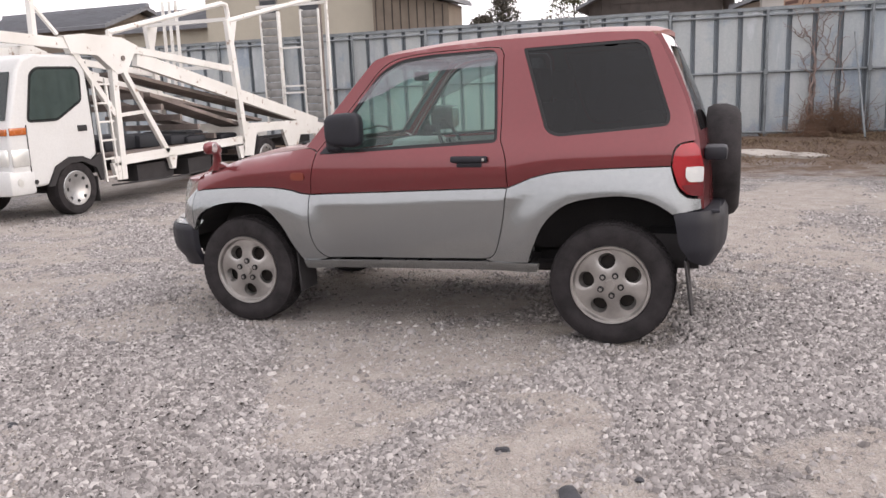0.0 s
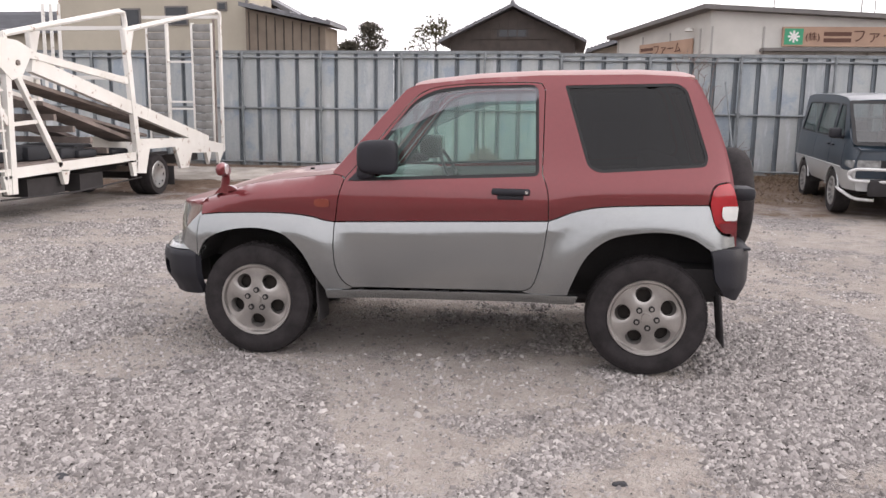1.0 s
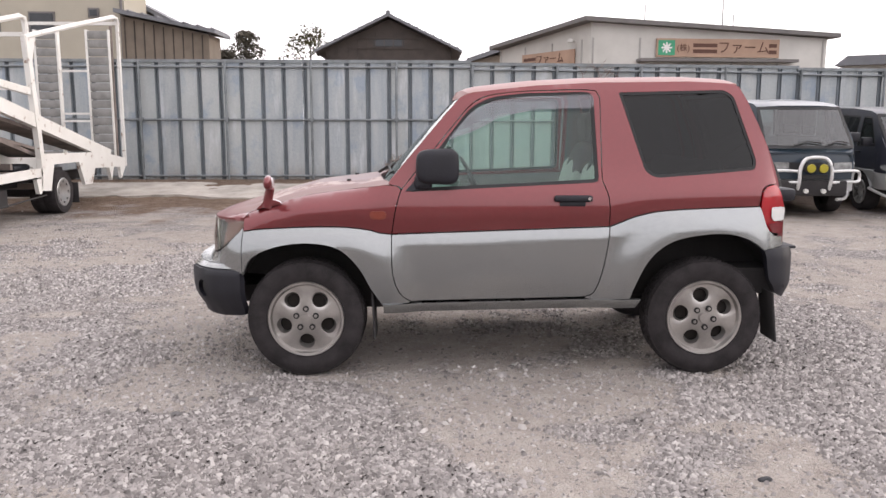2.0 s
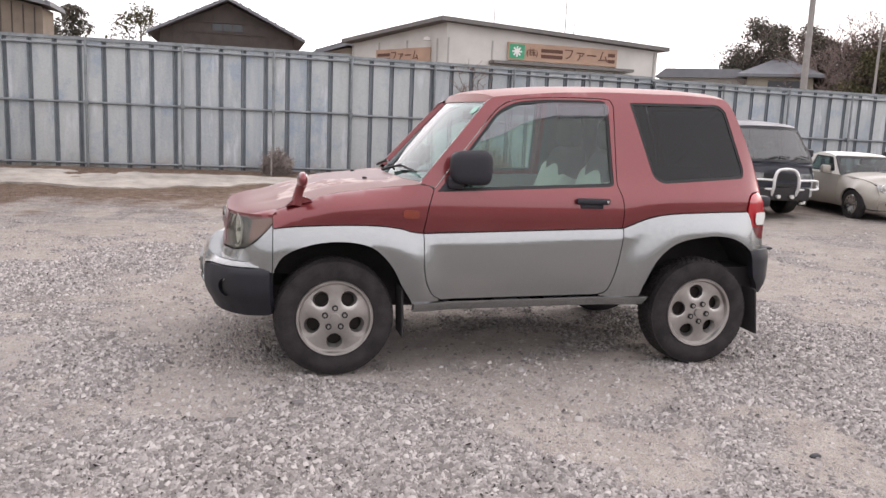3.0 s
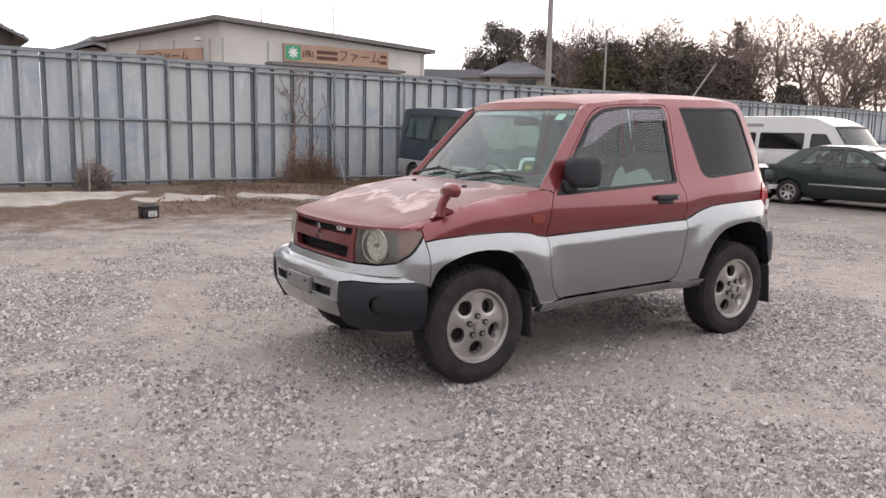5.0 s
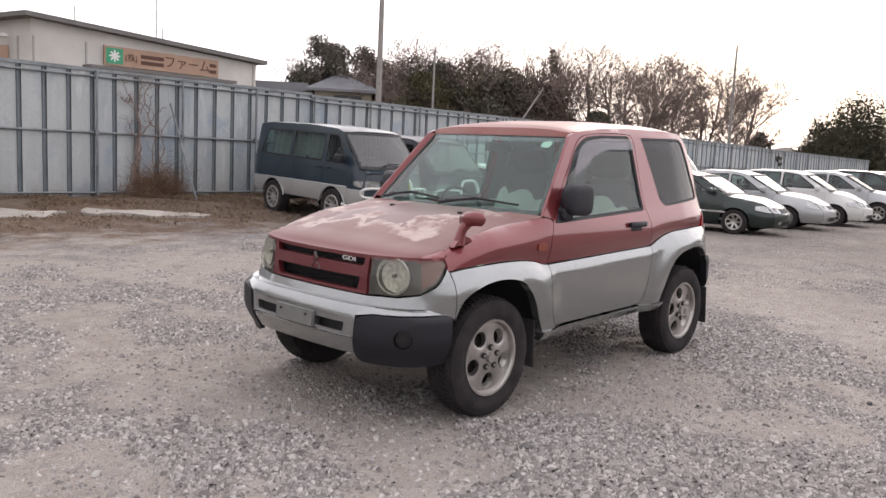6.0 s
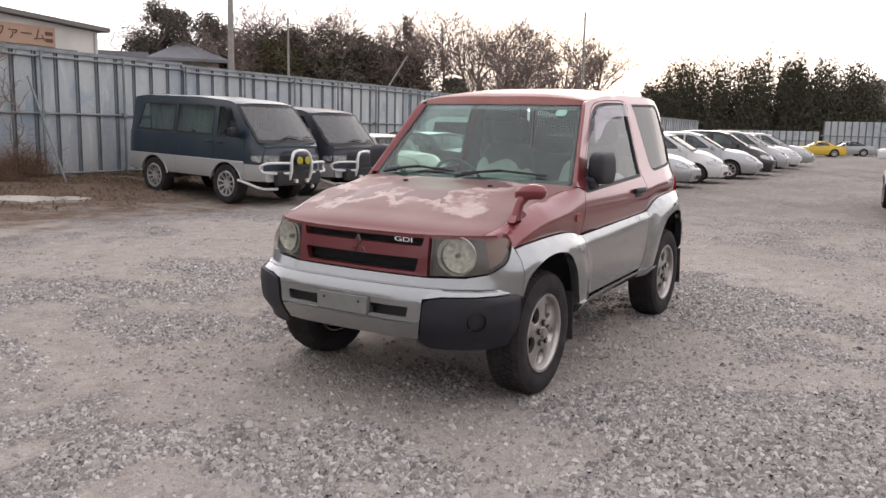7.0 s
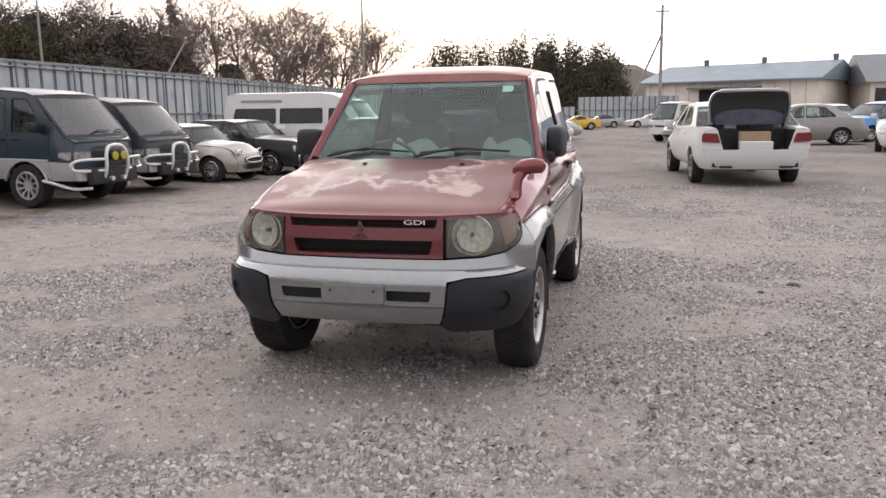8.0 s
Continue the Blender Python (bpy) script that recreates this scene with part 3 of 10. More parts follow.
# ---- the red off-roader ----
M_RUBBER = plain("tyre_rubber", (0.037, 0.033, 0.034), 0.9, 0, 0.6, 9, 0.3, spec=0.2)
M_BLACKTRIM = plain("grey_black_plastic", (0.009, 0.009, 0.015), 0.55, 0, 0.4, 6, 0.2)
M_SEAL = plain("black_rubber_seal", (0.012, 0.012, 0.013), 0.6, 0, 0.3, 9)
M_UNDER = plain("underbody_black", (0.034, 0.031, 0.032), 0.9, 0, 0.4, 5)
M_BRAKE = plain("rusty_brake_drum", (0.030, 0.024, 0.021), 0.8, 0.1, 0.6, 12)
M_BRIGHTALLOY = plain("bright_alloy", (0.46, 0.455, 0.445), 0.35, 0.5, 0.3, 9, 0.05)
M_ALLOY = plain("dull_alloy", (0.46, 0.44, 0.42), 0.30, 0.85, 0.28, 9, 0.05)
M_CHROME = plain("chrome", (0.75, 0.75, 0.75), 0.12, 1.0, 0.1, 6)
M_SEATCLOTH = plain("pale_grey_seat_cloth", (0.55, 0.56, 0.52), 0.95, 0, 0.15, 12, 0.2)
M_SEATDARK = plain("dark_grey_seat_cloth", (0.06, 0.062, 0.066), 0.95, 0, 0.2, 12, 0.2)
M_CABIN = plain("grey_cabin_plastic", (0.27, 0.275, 0.28), 0.7, 0, 0.15, 6, 0.1)
M_HEADLINER = plain("pale_headliner", (0.45, 0.45, 0.43), 0.95, 0, 0.1, 5)
M_LINING = plain("dark_grey_side_lining", (0.085, 0.088, 0.092), 0.9, 0, 0.15, 6)
M_GLASS = glass("green_tinted_glass", (0.76, 0.95, 0.87), 0.92, 0.02, 0.03, (0.55, 0.68, 0.64), 1.62)
M_SCREEN = glass("green_windscreen_glass", (0.72, 0.94, 0.88), 0.94, 0.02, 0.04, (0.50, 0.72, 0.66), 1.72)
M_PRIVACY = glass("dark_privacy_glass", (0.33, 0.35, 0.40), 0.22, 0.03, 0.0, (0.3, 0.3, 0.3), 1.46)
M_VISOR = glass("smoked_visor", (0.72, 0.69, 0.76), 0.92, 0.10, 0.15, (0.62, 0.59, 0.64), 1.6)
M_REFLECT = plain("lamp_reflector", (0.80, 0.80, 0.77), 0.3, 0.6, 0.1, 10)
M_LAMPHOUSE = plain("lamp_housing_grey", (0.050, 0.047, 0.043), 0.4, 0.3, 0.25, 8)
# less faded than the body; shade is put into this darker red too
M_SHADEDRED = paint("shaded_red_plastic", (0.115, 0.015, 0.020), 0.4, 0.2, 0.4, 0.12, (0.22, 0.12, 0.11))
M_BOWL = plain("dulled_mirror_bowl", (0.62, 0.62, 0.57), 0.32, 0.35, 0.5, 40, 0.5)
M_SHIELD = plain("smoky_bulb_shield", (0.16, 0.155, 0.14), 0.3, 0.8, 0.3, 20)
M_AMBER = plain("amber_lens", (0.42, 0.11, 0.02), 0.25, 0, 0.15, 10, coat=0.5)
M_REDLENS = plain("red_lamp_lens", (0.36, 0.007, 0.014), 0.2, 0, 0.2, 14, coat=0.8)
M_REDDARK = plain("dark_red_lens", (0.16, 0.008, 0.015), 0.2, 0, 0.2, 14, coat=0.8)
M_WHITELENS = plain("white_lamp_lens", (0.72, 0.72, 0.70), 0.2, 0, 0.1, 14, coat=0.8)
M_PLATEBACK = plain("dull_bracket", (0.22, 0.225, 0.215), 0.5, 0.4, 0.2, 12)
M_STICKER = plain("pale_green_sticker", (0.28, 0.50, 0.40), 0.5, 0, 0.1, 20)


def make_hood_mat():
    """Bleached red paint with islands of sound clear coat left near the cowl."""
    m, n, b = node_mat("peeled_red_paint")
    v = coords(n)
    sep = n.nodes.new("ShaderNodeSeparateXYZ")
    n.links.new(v, sep.inputs[0])

    def op(kind, a, k, c=0.0):
        q = n.nodes.new("ShaderNodeMath")
        q.operation = kind
        for sock, val in ((q.inputs[0], a), (q.inputs[1], k), (q.inputs[2], c)):
            if isinstance(val, (int, float)):
                sock.default_value = val
            else:
                n.links.new(val, sock)
        return q.outputs[0]

    # sound paint is left in a band before the windscreen
    along = op("ABSOLUTE", op("MULTIPLY_ADD", sep.outputs["X"], 2.4, -0.24), 0.0)
    across = op("ABSOLUTE", op("MULTIPLY_ADD", sep.outputs["Y"], 1.5, -0.12), 0.0)
    near = op("MULTIPLY_ADD", op("MAXIMUM", along, across), -0.32, 0.285)
    level = op("ADD", noise_tex(n, v, 2.4, 7, 0.58), near)
    sound = ramp(n, level, [(0.585, 0.0), (0.60, 1.0)])
    flake = ramp(n, level, [(0.495, 0.0), (0.525, 0.85), (0.583, 0.9), (0.60, 0.0)])
    flake = op("MULTIPLY", flake, ramp(n, noise_tex(n, v, 5, 4), [(0.40, 0.15), (0.50, 1.0)]))
    bleached = ramp(n, noise_tex(n, v, 3, 6), [(0.3, (0.160, 0.068, 0.061)), (0.75, (0.225, 0.125, 0.112))])
    base = ramp(n, noise_tex(n, v, 4, 5), [(0.3, (0.095, 0.022, 0.022)), (0.75, (0.12, 0.034, 0.032))])
    pale = ramp(n, noise_tex(n, v, 22, 4), [(0.3, (0.38, 0.28, 0.25)), (0.7, (0.48, 0.385, 0.35))])
    c = mix_col(n, flake, bleached, pale)
    # the upright lip: less bleached, and its shade is put into the colour
    lip = n.nodes.new("ShaderNodeMapRange")
    lip.inputs["From Min"].default_value = 0.945
    lip.inputs["From Max"].default_value = 0.915
    n.links.new(sep.outputs["Z"], lip.inputs["Value"])
    c = mix_col(n, lip.outputs[0], c, (0.135, 0.026, 0.027))
    n.links.new(mix_col(n, sound, c, base), b.inputs["Base Color"])
    n.links.new(ramp(n, sound, [(0.0, 0.62), (1.0, 0.42)]), b.inputs["Roughness"])
    n.links.new(ramp(n, sound, [(0.0, 0.28), (1.0, 0.3)]), b.inputs["Coat Weight"])
    b.inputs["Coat Roughness"].default_value = 0.34
    bump(n, b, sound, 0.1, 0.002)
    return m


M_HOOD = make_hood_mat()
M_ROOF = paint("sun_bleached_red_paint", (0.22, 0.07, 0.06), 0.5, 0.05, 0.2, 0.5, (0.36, 0.22, 0.19))

PAINT_LINE = [(-0.43, 0.80), (-0.36, 0.83), (-0.22, 0.85), (0.04, 0.862), (0.23, 0.86), (0.36, 0.845), (0.42, 0.828), (0.49, 0.82), (1.72, 0.862), (1.78, 0.885), (1.87, 0.92), (2.02, 0.95), (2.3, 0.965), (2.585, 0.97)]
WIDTH_BY_Z = [(0.35, 0.738), (0.45, 0.764), (0.56, 0.780), (0.68, 0.788), (0.8, 0.790), (0.95, 0.795), (1.02, 0.788), (1.07, 0.772), (1.12, 0.748), (1.2, 0.720), (1.4, 0.668), (1.55, 0.628), (1.63, 0.600), (1.70, 0.555)]
TAPER_BY_X = [(-0.60, 0.125), (-0.50, 0.062), (-0.42, 0.034), (-0.345, 0.022), (-0.2, 0.008), (0.1, 0.0), (2.25, 0.0), (2.45, 0.018), (2.6, 0.042), (2.68, 0.07), (2.75, 0.12)]
FENDER_TOP = [(-0.62, 0.86), (-0.58, 0.888), (-0.53, 0.902), (-0.45, 0.911), (-0.345, 0.927), (-0.2, 0.975), (0.0, 1.033), (0.3, 1.075), (0.5, 1.098), (0.7, 1.11)]
HOOD_CROWN = [(-0.62, 0.0), (-0.55, 0.012), (-0.45, 0.035), (-0.3, 0.048), (-0.1, 0.042), (0.22, 0.03), (0.5, 0.022)]
ROOF_EDGE = [(0.86, 1.572), (0.90, 1.592), (0.96, 1.612), (1.3, 1.650), (1.65, 1.668), (2.2, 1.676), (2.47, 1.664), (2.56, 1.63)]
REAR_X = [(0.7, 2.745), (0.9, 2.74), (1.12, 2.705), (1.28, 2.66), (1.45, 2.59), (1.6, 2.52), (1.665, 2.47)]


def smooth_table(tab, x, w):
    return (lerp_table(tab, x - w) + 2 * lerp_table(tab, x) + lerp_table(tab, x + w)) / 4


def half_width(x, z):
    w = smooth_table(WIDTH_BY_Z, z, 0.03) - smooth_table(TAPER_BY_X, x, 0.04)
    q = z - smooth_table(PAINT_LINE, x, 0.03)
    if q < 0:
        w += 0.024 * smooth01(-q / 0.05)
        for c in (0.02, 2.27):
            d = math.hypot(x - c, z - 0.36)
            w += 0.036 * smooth01((0.68 - d) / 0.2) * min(1.0, -q / 0.10) ** 0.8
    else:
        w -= 0.014 * (1 - smooth01(q / 0.09))
    if x < 0.6:
        ft = lerp_table(FENDER_TOP, x)
        r = max(0.0, (z - (ft - 0.11)) / 0.11)
        w -= 0.085 * min(r, 1.3) ** 2.2 * (1 - smooth01((x - 0.15) / 0.38))
    return w


def side(x, z):
    return (x, -half_width(x, z), z)


def side_red(x, z):
    """The flank above the paint line."""
    return (x, -half_width(x, max(z, smooth_table(PAINT_LINE, x, 0.03) + 0.004)), z)


def side_silver(x, z):
    """The flank below the paint line, where it swells into the flares."""
    return (x, -half_width(x, min(z, smooth_table(PAINT_LINE, x, 0.03) - 0.006)), z)


def fold_in(x, z):
    return (0, 0.022, 0)


NOSE = [(0.0, -0.622), (0.25, -0.614), (0.42, -0.598), (0.58, -0.553), (0.66, -0.505), (0.72, -0.445), (0.755, -0.385), (0.772, -0.340)]
BUMPER = [(0.0, -0.742), (0.3, -0.735), (0.46, -0.712), (0.60, -0.665), (0.70, -0.605), (0.77, -0.52), (0.805, -0.43), (0.818, -0.345)]


def arc_table(plan):
    out, s = [], 0.0
    for k, (y, x) in enumerate(plan):
        if k:
            s += math.hypot(y - plan[k - 1][0], x - plan[k - 1][1])
        out.append((s, x, y))
    return out


def on_plan(table, s):
    a = abs(s)
    tx = [(k[0], k[1]) for k in table]
    ty = [(k[0], k[2]) for k in table]
    return smooth_table(tx, a, 0.03) if a > 0.03 else lerp_table(tx, a), -math.copysign(lerp_table(ty, a), s)


NOSE_ARC, BUMPER_ARC = arc_table(NOSE), arc_table(BUMPER)
S_END = NOSE_ARC[-1][0]


def nose(s, z):
    x, y = on_plan(NOSE_ARC, s)
    # the corner runs out flush with the fender behind it
    y -= math.copysign(1.0, s) * (half_width(-0.345, z) - 0.772) * smooth01((abs(s) - 0.5) / (S_END - 0.5))
    back = 0.16 * max(0.0, z - 0.78) - 0.42 * max(0.0, 0.70 - z)
    return (x + back * (1 - smooth01((abs(s) - 0.6) / 0.28)), y, z)


def fold_nose(s, z):
    return (0.022, 0, 0) if abs(s) < 0.62 else (0.012, 0.018 if s > 0 else -0.018, 0)


def bumper_at(s, z):
    x, y = on_plan(BUMPER_ARC, s)
    tuck = 0.055 * smooth01((0.54 - z) / 0.2) ** 2 + 0.035 * smooth01((z - 0.60) / 0.05)
    k = 1 - tuck / 0.75
    return (x + tuck * (1 - smooth01((abs(s) - 0.75) / 0.25) * 0.6), y * k, z)


def fold_bumper(s, z):
    return (0.03, 0, 0) if abs(s) < 0.6 else (0.02, 0.03 if s > 0 else -0.03, 0)


def hood_edge_y(x):
    return half_width(max(x, -0.40), lerp_table(FENDER_TOP, max(x, -0.40)))


def hood_z(x, y):
    ye = max(0.3, hood_edge_y(x))
    r = min(1.0, abs(y) / ye)
    ridge = 0.008 * math.exp(-((abs(y) - 0.42) / 0.05) ** 2) * smooth01((x + 0.5) / 0.3)
    return smooth_table(FENDER_TOP, x, 0.03) + smooth_table(HOOD_CROWN, x, 0.03) * (1 - r ** 2.6) - ridge


def nose_gap(x, y):
    """Distance in plan from the rounded front edge of the hood."""
    best = 9.0
    y = abs(y)
    for s0, s1 in zip(NOSE_RIM, NOSE_RIM[1:]):
        ex, ey = s1[0] - s0[0], s1[1] - s0[1]
        t = max(0.0, min(1.0, ((x - s0[0]) * ex + (y - s0[1]) * ey) / (ex * ex + ey * ey)))
        best = min(best, math.hypot(x - s0[0] - t * ex, y - s0[1] - t * ey))
    return best


def hood_skin(x, y):
    z = hood_z(x, y)
    d = nose_gap(x, y)
    if d > 0.09:
        return z
    k = 1 - d / 0.09
    return 0.902 + (z - 0.902) * math.sqrt(max(0.0, 1 - k ** 3.0))


NOSE_RIM = [(nose(s * S_END / 24, 0.902)[0], -nose(s * S_END / 24, 0.902)[1]) for s in range(25)]


def roof_y(x):
    return half_width(x, smooth_table(ROOF_EDGE, x, 0.03))


def roof_z(x, y):
    r = min(1.0, abs(y) / roof_y(x))
    return smooth_table(ROOF_EDGE, x, 0.03) + 0.048 * (1 - r ** 3.2)


def screen_at(y, z):
    t = (z - 1.10) / 0.49
    return (0.415 + 0.45 * t + (0.16 + 0.02 * t) * y * y - 0.02 * t * (1 - t), y, z)


def rear_at(y, z):
    return (smooth_table(REAR_X, z, 0.04) + 0.05 * (1 - (y / 0.75) ** 2), y, z)


def build_suv():
    car = thing("off_road_car", "faded red and silver three-door off-roader parked on the gravel", "car")
    car.matrix_basis = Matrix.Identity(4)

    def both(name, make, mat, label="", smooth=45, towards=(0, -1, 0)):
        a = part(name, orient(make(), towards), mat, car, label, smooth, False)
        b = part(name, mirror_y(orient(make(), towards)), mat, car, label, smooth, False)
        return a, b

    arch_f = curve_pts([(-0.345, 0.585), (-0.29, 0.69), (-0.15, 0.755), (0.03, 0.775), (0.19, 0.745), (0.30, 0.645), (0.37, 0.52), (0.44, 0.41)], 5)
    arch_r = curve_pts([(1.83, 0.42), (1.87, 0.54), (1.94, 0.68), (2.06, 0.78), (2.24, 0.82), (2.39, 0.82), (2.51, 0.785), (2.60, 0.725)], 5)
    paint_f = curve_pts([(-0.345, 0.835), (-0.22, 0.85), (0.04, 0.862), (0.23, 0.86), (0.36, 0.845), (0.42, 0.828), (0.49, 0.82)], 5)
    paint_r = curve_pts([(1.72, 0.862), (1.78, 0.885), (1.87, 0.92), (2.02, 0.95), (2.3, 0.965), (2.585, 0.97)], 5)
    door_f_up = curve_pts([(0.545, 1.07), (0.515, 0.97), (0.49, 0.82)], 4)
    door_f_low = curve_pts([(0.49, 0.82), (0.495, 0.61), (0.535, 0.49), (0.60, 0.437)], 5)
    door_r_low = curve_pts([(1.57, 0.458), (1.64, 0.49), (1.69, 0.65), (1.72, 0.862)], 5)
    door_r_up = curve_pts([(1.72, 0.862), (1.712, 1.02), (1.678, 1.12)], 4)
    frame_top = [(1.676, 1.585)] + curve_pts([(1.655, 1.622), (1.55, 1.628), (1.25, 1.618), (1.06, 1.597), (0.965, 1.56), (0.90, 1.50)], 4)
    fender_top = [(x, z) for x, z in curve_pts([(-0.345, 0.925), (-0.2, 0.975), (0.0, 1.033), (0.3, 1.075), (0.46, 1.094)], 4)]
    lamp_edge = curve_pts([(2.70, 1.095), (2.63, 1.085), (2.597, 1.05), (2.585, 0.97)], 3)
    lamp_low = curve_pts([(2.585, 0.97), (2.62, 0.86), (2.67, 0.81), (2.735, 0.80)], 3)

    # front fenders
    both("fender", lambda: sheet(fender_top + [(0.52, 1.09)] + door_f_up + paint_f[::-1][1:], [], side_red, fold_in, 0.03), M_RED)
    both("fender_flare", lambda: sheet(paint_f + door_f_low[1:] + [(0.585, 0.43), (0.44, 0.41)] + arch_f[::-1][1:], [], side_silver, lambda x, z: (0, 0.05, 0), 0.028), M_SILVER, "silver painted wheel-arch flare")
    # doors
    glass_line = rounded([(0.60, 1.072), (0.945, 1.515), (1.06, 1.572), (1.25, 1.592), (1.625, 1.602), (1.645, 1.122)], [0.01, 0.12, 0.06, 0.02, 0.04, 0.02])
    door_up = door_f_up + [(1.72, 0.862)] + door_r_up[1:] + frame_top
    opening = inset(glass_line, -0.014)
    doors = both("door", lambda: sheet(door_up, [opening], side, fold_in, 0.03, 0.003), M_RED)
    for d, sgn in zip(doors, (1, -1)):
        def on_side(bm):
            orient(bm, (0, -1, 0))
            return bm if sgn > 0 else mirror_y(bm)
        part("lower_skin", on_side(sheet(door_f_low + door_r_low + [], [], side, fold_in, 0.03, 0.003)), M_SILVER, d, "silver lower door skin", 45, False)
        part("window_seal", on_side(sheet(opening, [inset(glass_line, 0.004)], lambda x, z: (x, -half_width(x, z) + 0.004, z), lambda x, z: (0, 0.02, 0), 0.04, 0.0)), M_SEAL, d, "black rubber window seal", 40, False)
        gl = part("window_pane", on_side(sheet(glass_line, [], lambda x, z: (x, -half_width(x, z) + 0.014, z), None, 0.06, 0.0)), M_GLASS, d, "green tinted side window", True, False)
        gl.visible_shadow = False
        visor = rounded([(0.80, 1.34), (0.94, 1.50), (1.06, 1.562), (1.25, 1.588), (1.64, 1.60), (1.64, 1.525), (1.30, 1.515), (1.10, 1.47), (0.97, 1.40)], 0.03)
        vs = part("wind_deflector", on_side(sheet(visor, [], lambda x, z: (x, -half_width(x, z) - 0.006 - 0.25 * max(0, 1.585 - z) * 0.6, z), lambda x, z: (0, 0.004, 0), 0.03, 0.0)), M_VISOR, d, "smoked plastic window visor", 40, False)
        vs.visible_shadow = False
        yy = lambda x, z: -half_width(x, z)
        bm = bmesh.new()
        box(bm, 1.40, 1.615, yy(1.5, 1.02) - 0.030, yy(1.5, 1.02) + 0.0, 1.004, 1.040, 0.011)
        box(bm, 1.43, 1.58, yy(1.5, 1.0) - 0.006, yy(1.5, 1.0) + 0.01, 0.975, 1.004, 0.008)
        part("door_handle", bm if sgn > 0 else mirror_y(bm), M_BLACKTRIM, d, "black plastic pull handle", 40)
        lk = cyl(bmesh.new(), (1.595, yy(1.5, 1.02) - 0.034, 1.022), (1.595, yy(1.5, 1.02) - 0.02, 1.022), 0.009, seg=12)
        part("lock", lk if sgn > 0 else mirror_y(lk), M_CHROME, d)
        tri_poly = [(0.565, 1.06), (0.70, 1.20), (0.72, 1.075)]
        bm = sheet(rounded(tri_poly, 0.01), [], lambda x, z: (x, -half_width(x, z) - 0.006, z), fold_in, 0.05, 0.0)
        part("mirror_base", on_side(bm), M_BLACKTRIM, d, "black mirror foot", 40, False)
        # the mirror on the passenger side is folded back
        bm = bmesh.new()
        if sgn > 0:
            pebble(bm, 0.628, 0.868, -0.862, -0.758, 1.108, 1.292, 0.5)
            for v in bm.verts:
                k = (v.co.x - 0.635) / 0.23
                v.co.y -= 0.015 * k - 0.02
                v.co.z += (v.co.z - 1.2) * 0.12 * k
            part("mirror_housing", bm, M_BLACKTRIM, d, "black folded door mirror", 45)
            part("mirror_glass", new_box(0.665, 0.845, -0.758, -0.752, 1.13, 1.27, 0.002), M_CHROME, d)
            part("mirror_arm", box(bmesh.new(), 0.62, 0.72, -0.80, -0.72, 1.075, 1.15, 0.02), M_BLACKTRIM, d)
        else:
            pebble(bm, 0.69, 0.84, 0.76, 0.962, 1.108, 1.292, 0.5)
            for v in bm.verts:
                v.co.x += (v.co.y - 0.765) * 0.25
            part("mirror_housing", bm, M_BLACKTRIM, d, "black door mirror", 45)
            part("mirror_glass", new_box(0.868, 0.874, 0.79, 0.94, 1.13, 1.27, 0.002), M_CHROME, d)
            part("mirror_arm", box(bmesh.new(), 0.66, 0.78, 0.72, 0.80, 1.09, 1.15, 0.02), M_BLACKTRIM, d)
    # upper body side with pillars and the rear quarter
    roof_line = curve_pts([(0.875, 1.582), (0.96, 1.612), (1.3, 1.650), (1.65, 1.668), (2.2, 1.676), (2.44, 1.667), (2.485, 1.650)], 5)
    rear_line = curve_pts([(2.485, 1.650), (2.52, 1.60), (2.59, 1.45), (2.66, 1.28), (2.70, 1.12), (2.70, 1.095)], 4)
    qglass = rounded([(1.785, 1.612), (2.405, 1.628), (2.455, 1.59), (2.577, 1.225), (2.565, 1.175), (1.985, 1.133), (1.925, 1.165)], [0.015, 0.05, 0.02, 0.03, 0.03, 0.04, 0.04])
    upper = [(0.535, 1.085), (0.465, 1.10)] + roof_line + rear_line[1:] + lamp_edge[1:] + paint_r[::-1][1:] + door_r_up[1:] + frame_top + [(0.548, 1.072)]
    both("body_side", lambda: sheet(upper, [qglass], side_red, fold_in, 0.03), M_RED)
    liner = inset(upper, 0.03)
    both("side_lining", lambda: sheet(liner, [inset(qglass, -0.012)], lambda x, z: (x, -half_width(x, z) + 0.040, z), None, 0.08, 0), M_LINING, "dark grey cabin side lining")
    for a in both("quarter_window", lambda: sheet(inset(qglass, 0.003), [], lambda x, z: (x, -half_width(x, z) + 0.007, z), None, 0.06, 0.0), M_PRIVACY, "dark tinted rear side window", True):
        a.visible_shadow = False
    both("window_surround", lambda: sheet(qglass, [inset(qglass, 0.016)], lambda x, z: (x, -half_width(x, z) + 0.003, z), lambda x, z: (0, 0.012, 0), 0.04, 0.0), M_SEAL, "black window rubber")
    both("quarter_flare", lambda: sheet(paint_r + lamp_low[1:] + [(2.742, 0.745), (2.60, 0.725)] + arch_r[::-1][1:] + [(1.60, 0.447)] + door_r_low[1:-1], [], side_silver, lambda x, z: (0, 0.05, 0), 0.028), M_SILVER, "silver painted rear wheel-arch flare")
    # sills
    both("sill", lambda: sheet([(0.44, 0.365), (1.88, 0.393), (1.90, 0.452), (0.44, 0.425)], [], lambda x, z: (x, -half_width(x, 0.455) - 0.005 + 0.75 * max(0.0, (0.412 + 0.019 * (x - 0.44)) - z), z), lambda x, z: (0, 0.05, 0), 0.012, 0.002), M_SILVER, "silver sill strip")
